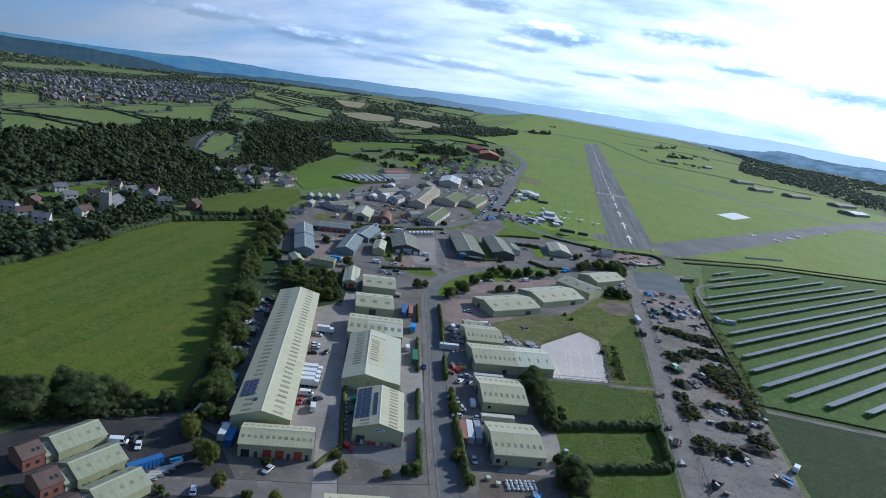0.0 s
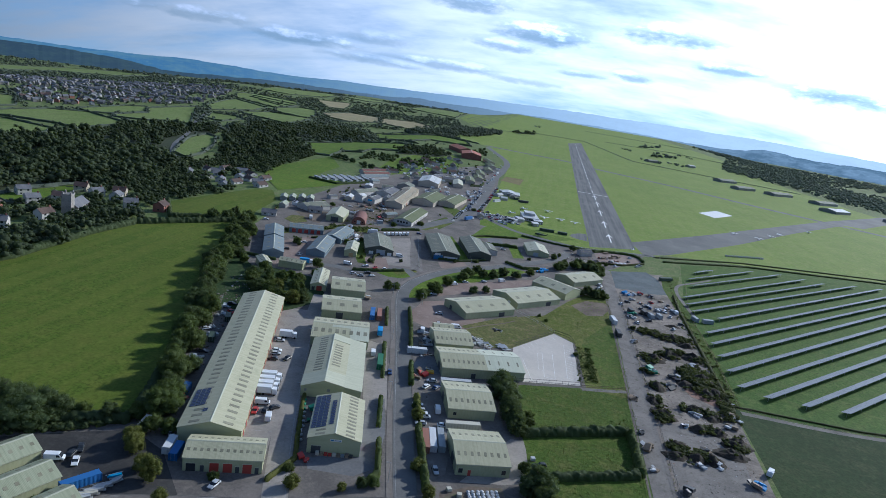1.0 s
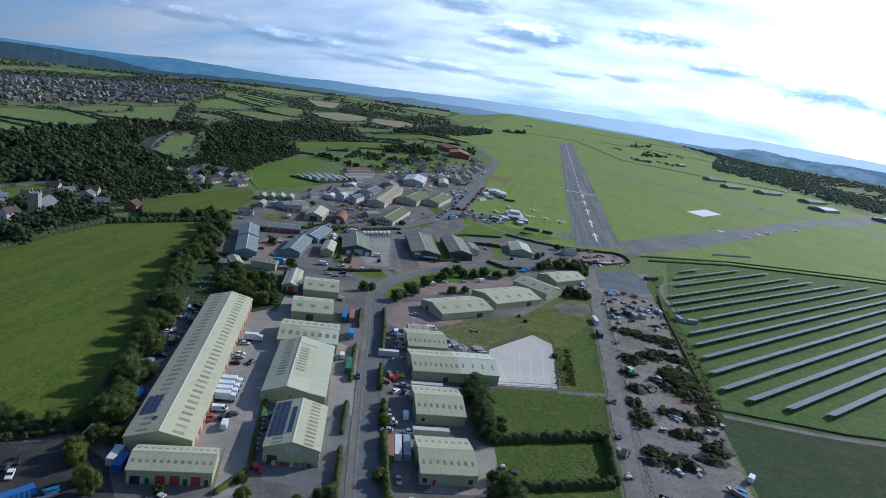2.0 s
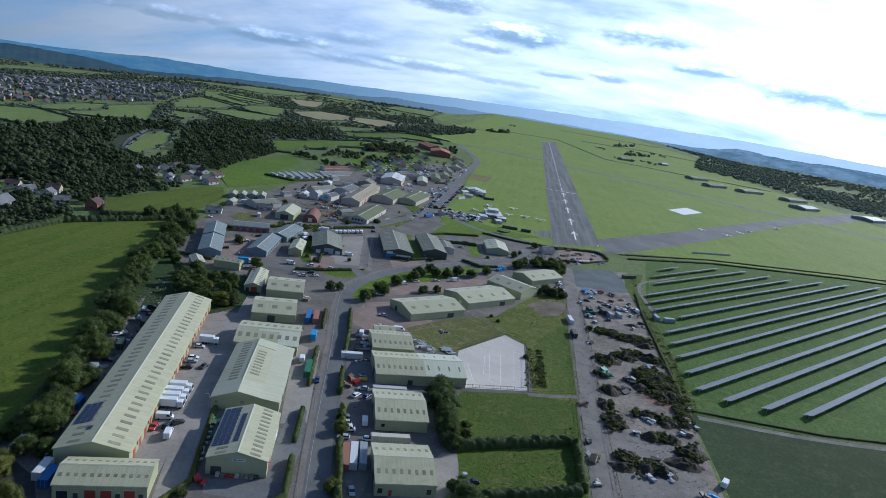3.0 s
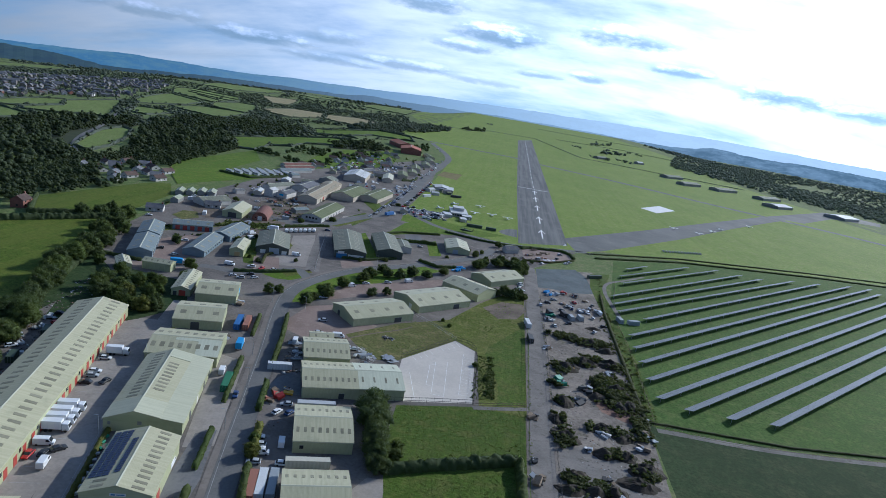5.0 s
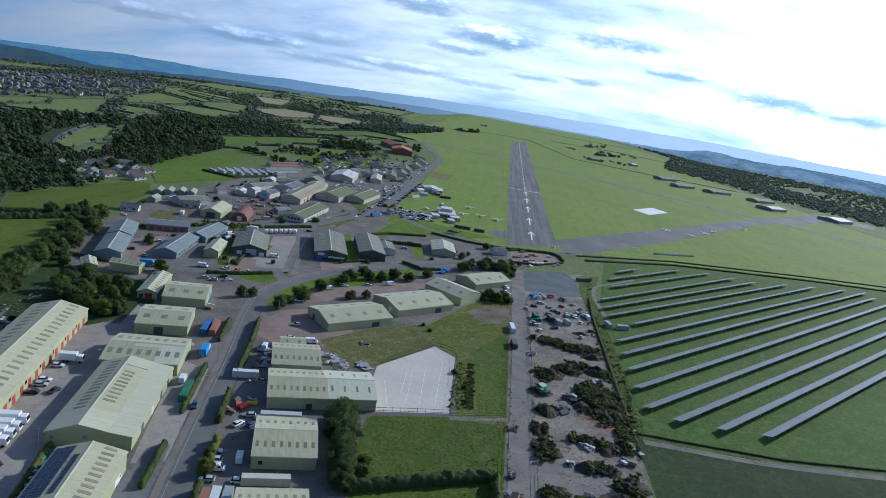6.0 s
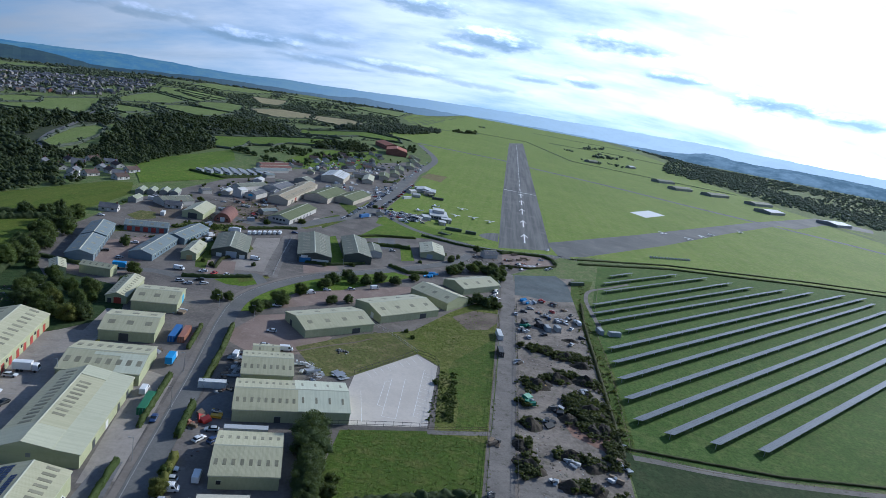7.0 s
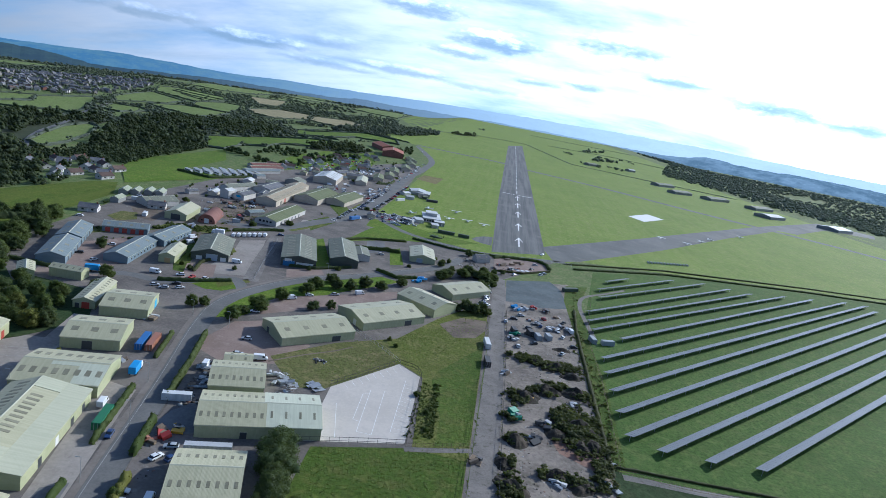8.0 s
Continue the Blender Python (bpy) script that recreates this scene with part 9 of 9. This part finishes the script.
for x, y, ln in ((14.7, -14.5, 5), (22, -19.7, 6), (18.4, -28, 4.5), (25.6, -20.4, 5), (11.4, -36, 4)):
    t = thing("timber_stack", pose(x, y, 0.1, 0, 0, rng.uniform(20, 60)), "stack of sawn orange-brown timber on bearers", "timber stack", "timber stacks")
    for k in range(3):
        part("plank_layer", box(-ln / 2, ln / 2, -0.9 + 0.08 * k, 0.9 - 0.08 * k, 0.1 + k * 0.45, 0.1 + k * 0.45 + 0.38, 0.03), M["timber"], t)
    part("bearer", box(-ln * 0.35, -ln * 0.35 + 0.12, -0.9, 0.9, 0, 0.1), M["timber"], t)
park([(39.2, -41, 40, 0), (42, -35.3, 40, 2), (33, -30, 60, 1), (36, -14, 20, 0)])
shed(-4.5, -36, 11, 7, 30, 3.0, 2.4, roof="slate", wall="wall_white", sky=(2, 0.5), slots=(0.8, 1.2), label="small grey-roofed bungalow among dark trees", group="outbuildings")

# grass and weeds worked into the upper yards
for i, poly in enumerate(([(-205, -128), (-198, -112), (-176, -108), (-168, -92), (-176, -88), (-206, -104)], [(-160, -158), (-150, -150), (-146, -134), (-152, -126), (-164, -140)], [(-232, -150), (-222, -128), (-206, -122), (-206, -130), (-224, -156)],
                          [(-146, -58), (-128, -20), (-124, -22), (-138, -60)], [(-128, 20), (-126, 90), (-123, 90), (-122, 20)], [(-128, -196), (-118, -180), (-121, -176), (-132, -190)])):
    patch("yard_grass_%d" % (i + 1), poly, M["rough_olive"], 0.046 + 0.004 * i, "weedy grass strip between yards", "verge")
tp = fill([(-205, -128), (-198, -112), (-176, -108), (-168, -92), (-176, -88), (-206, -104)], 3.0, 91) + fill([(-232, -150), (-222, -128), (-206, -122), (-206, -130), (-224, -156)], 3.2, 92) + along([(-215, -160), (-200, -150), (-180, -152), (-168, -150)], 2.5, 3, 93)
tp = [p for p in tp if clear(p[0], p[1], 1.0)]
tagged(scatter_mesh("yard_scrub", tp, [fr.uniform(0.8, 2.6) for p in tp], M["leaf"], 6, 5, 70, 0.09, 0.05, 1.3), "scrubby growth behind the blue sheds", "scrub", kind="stuff")
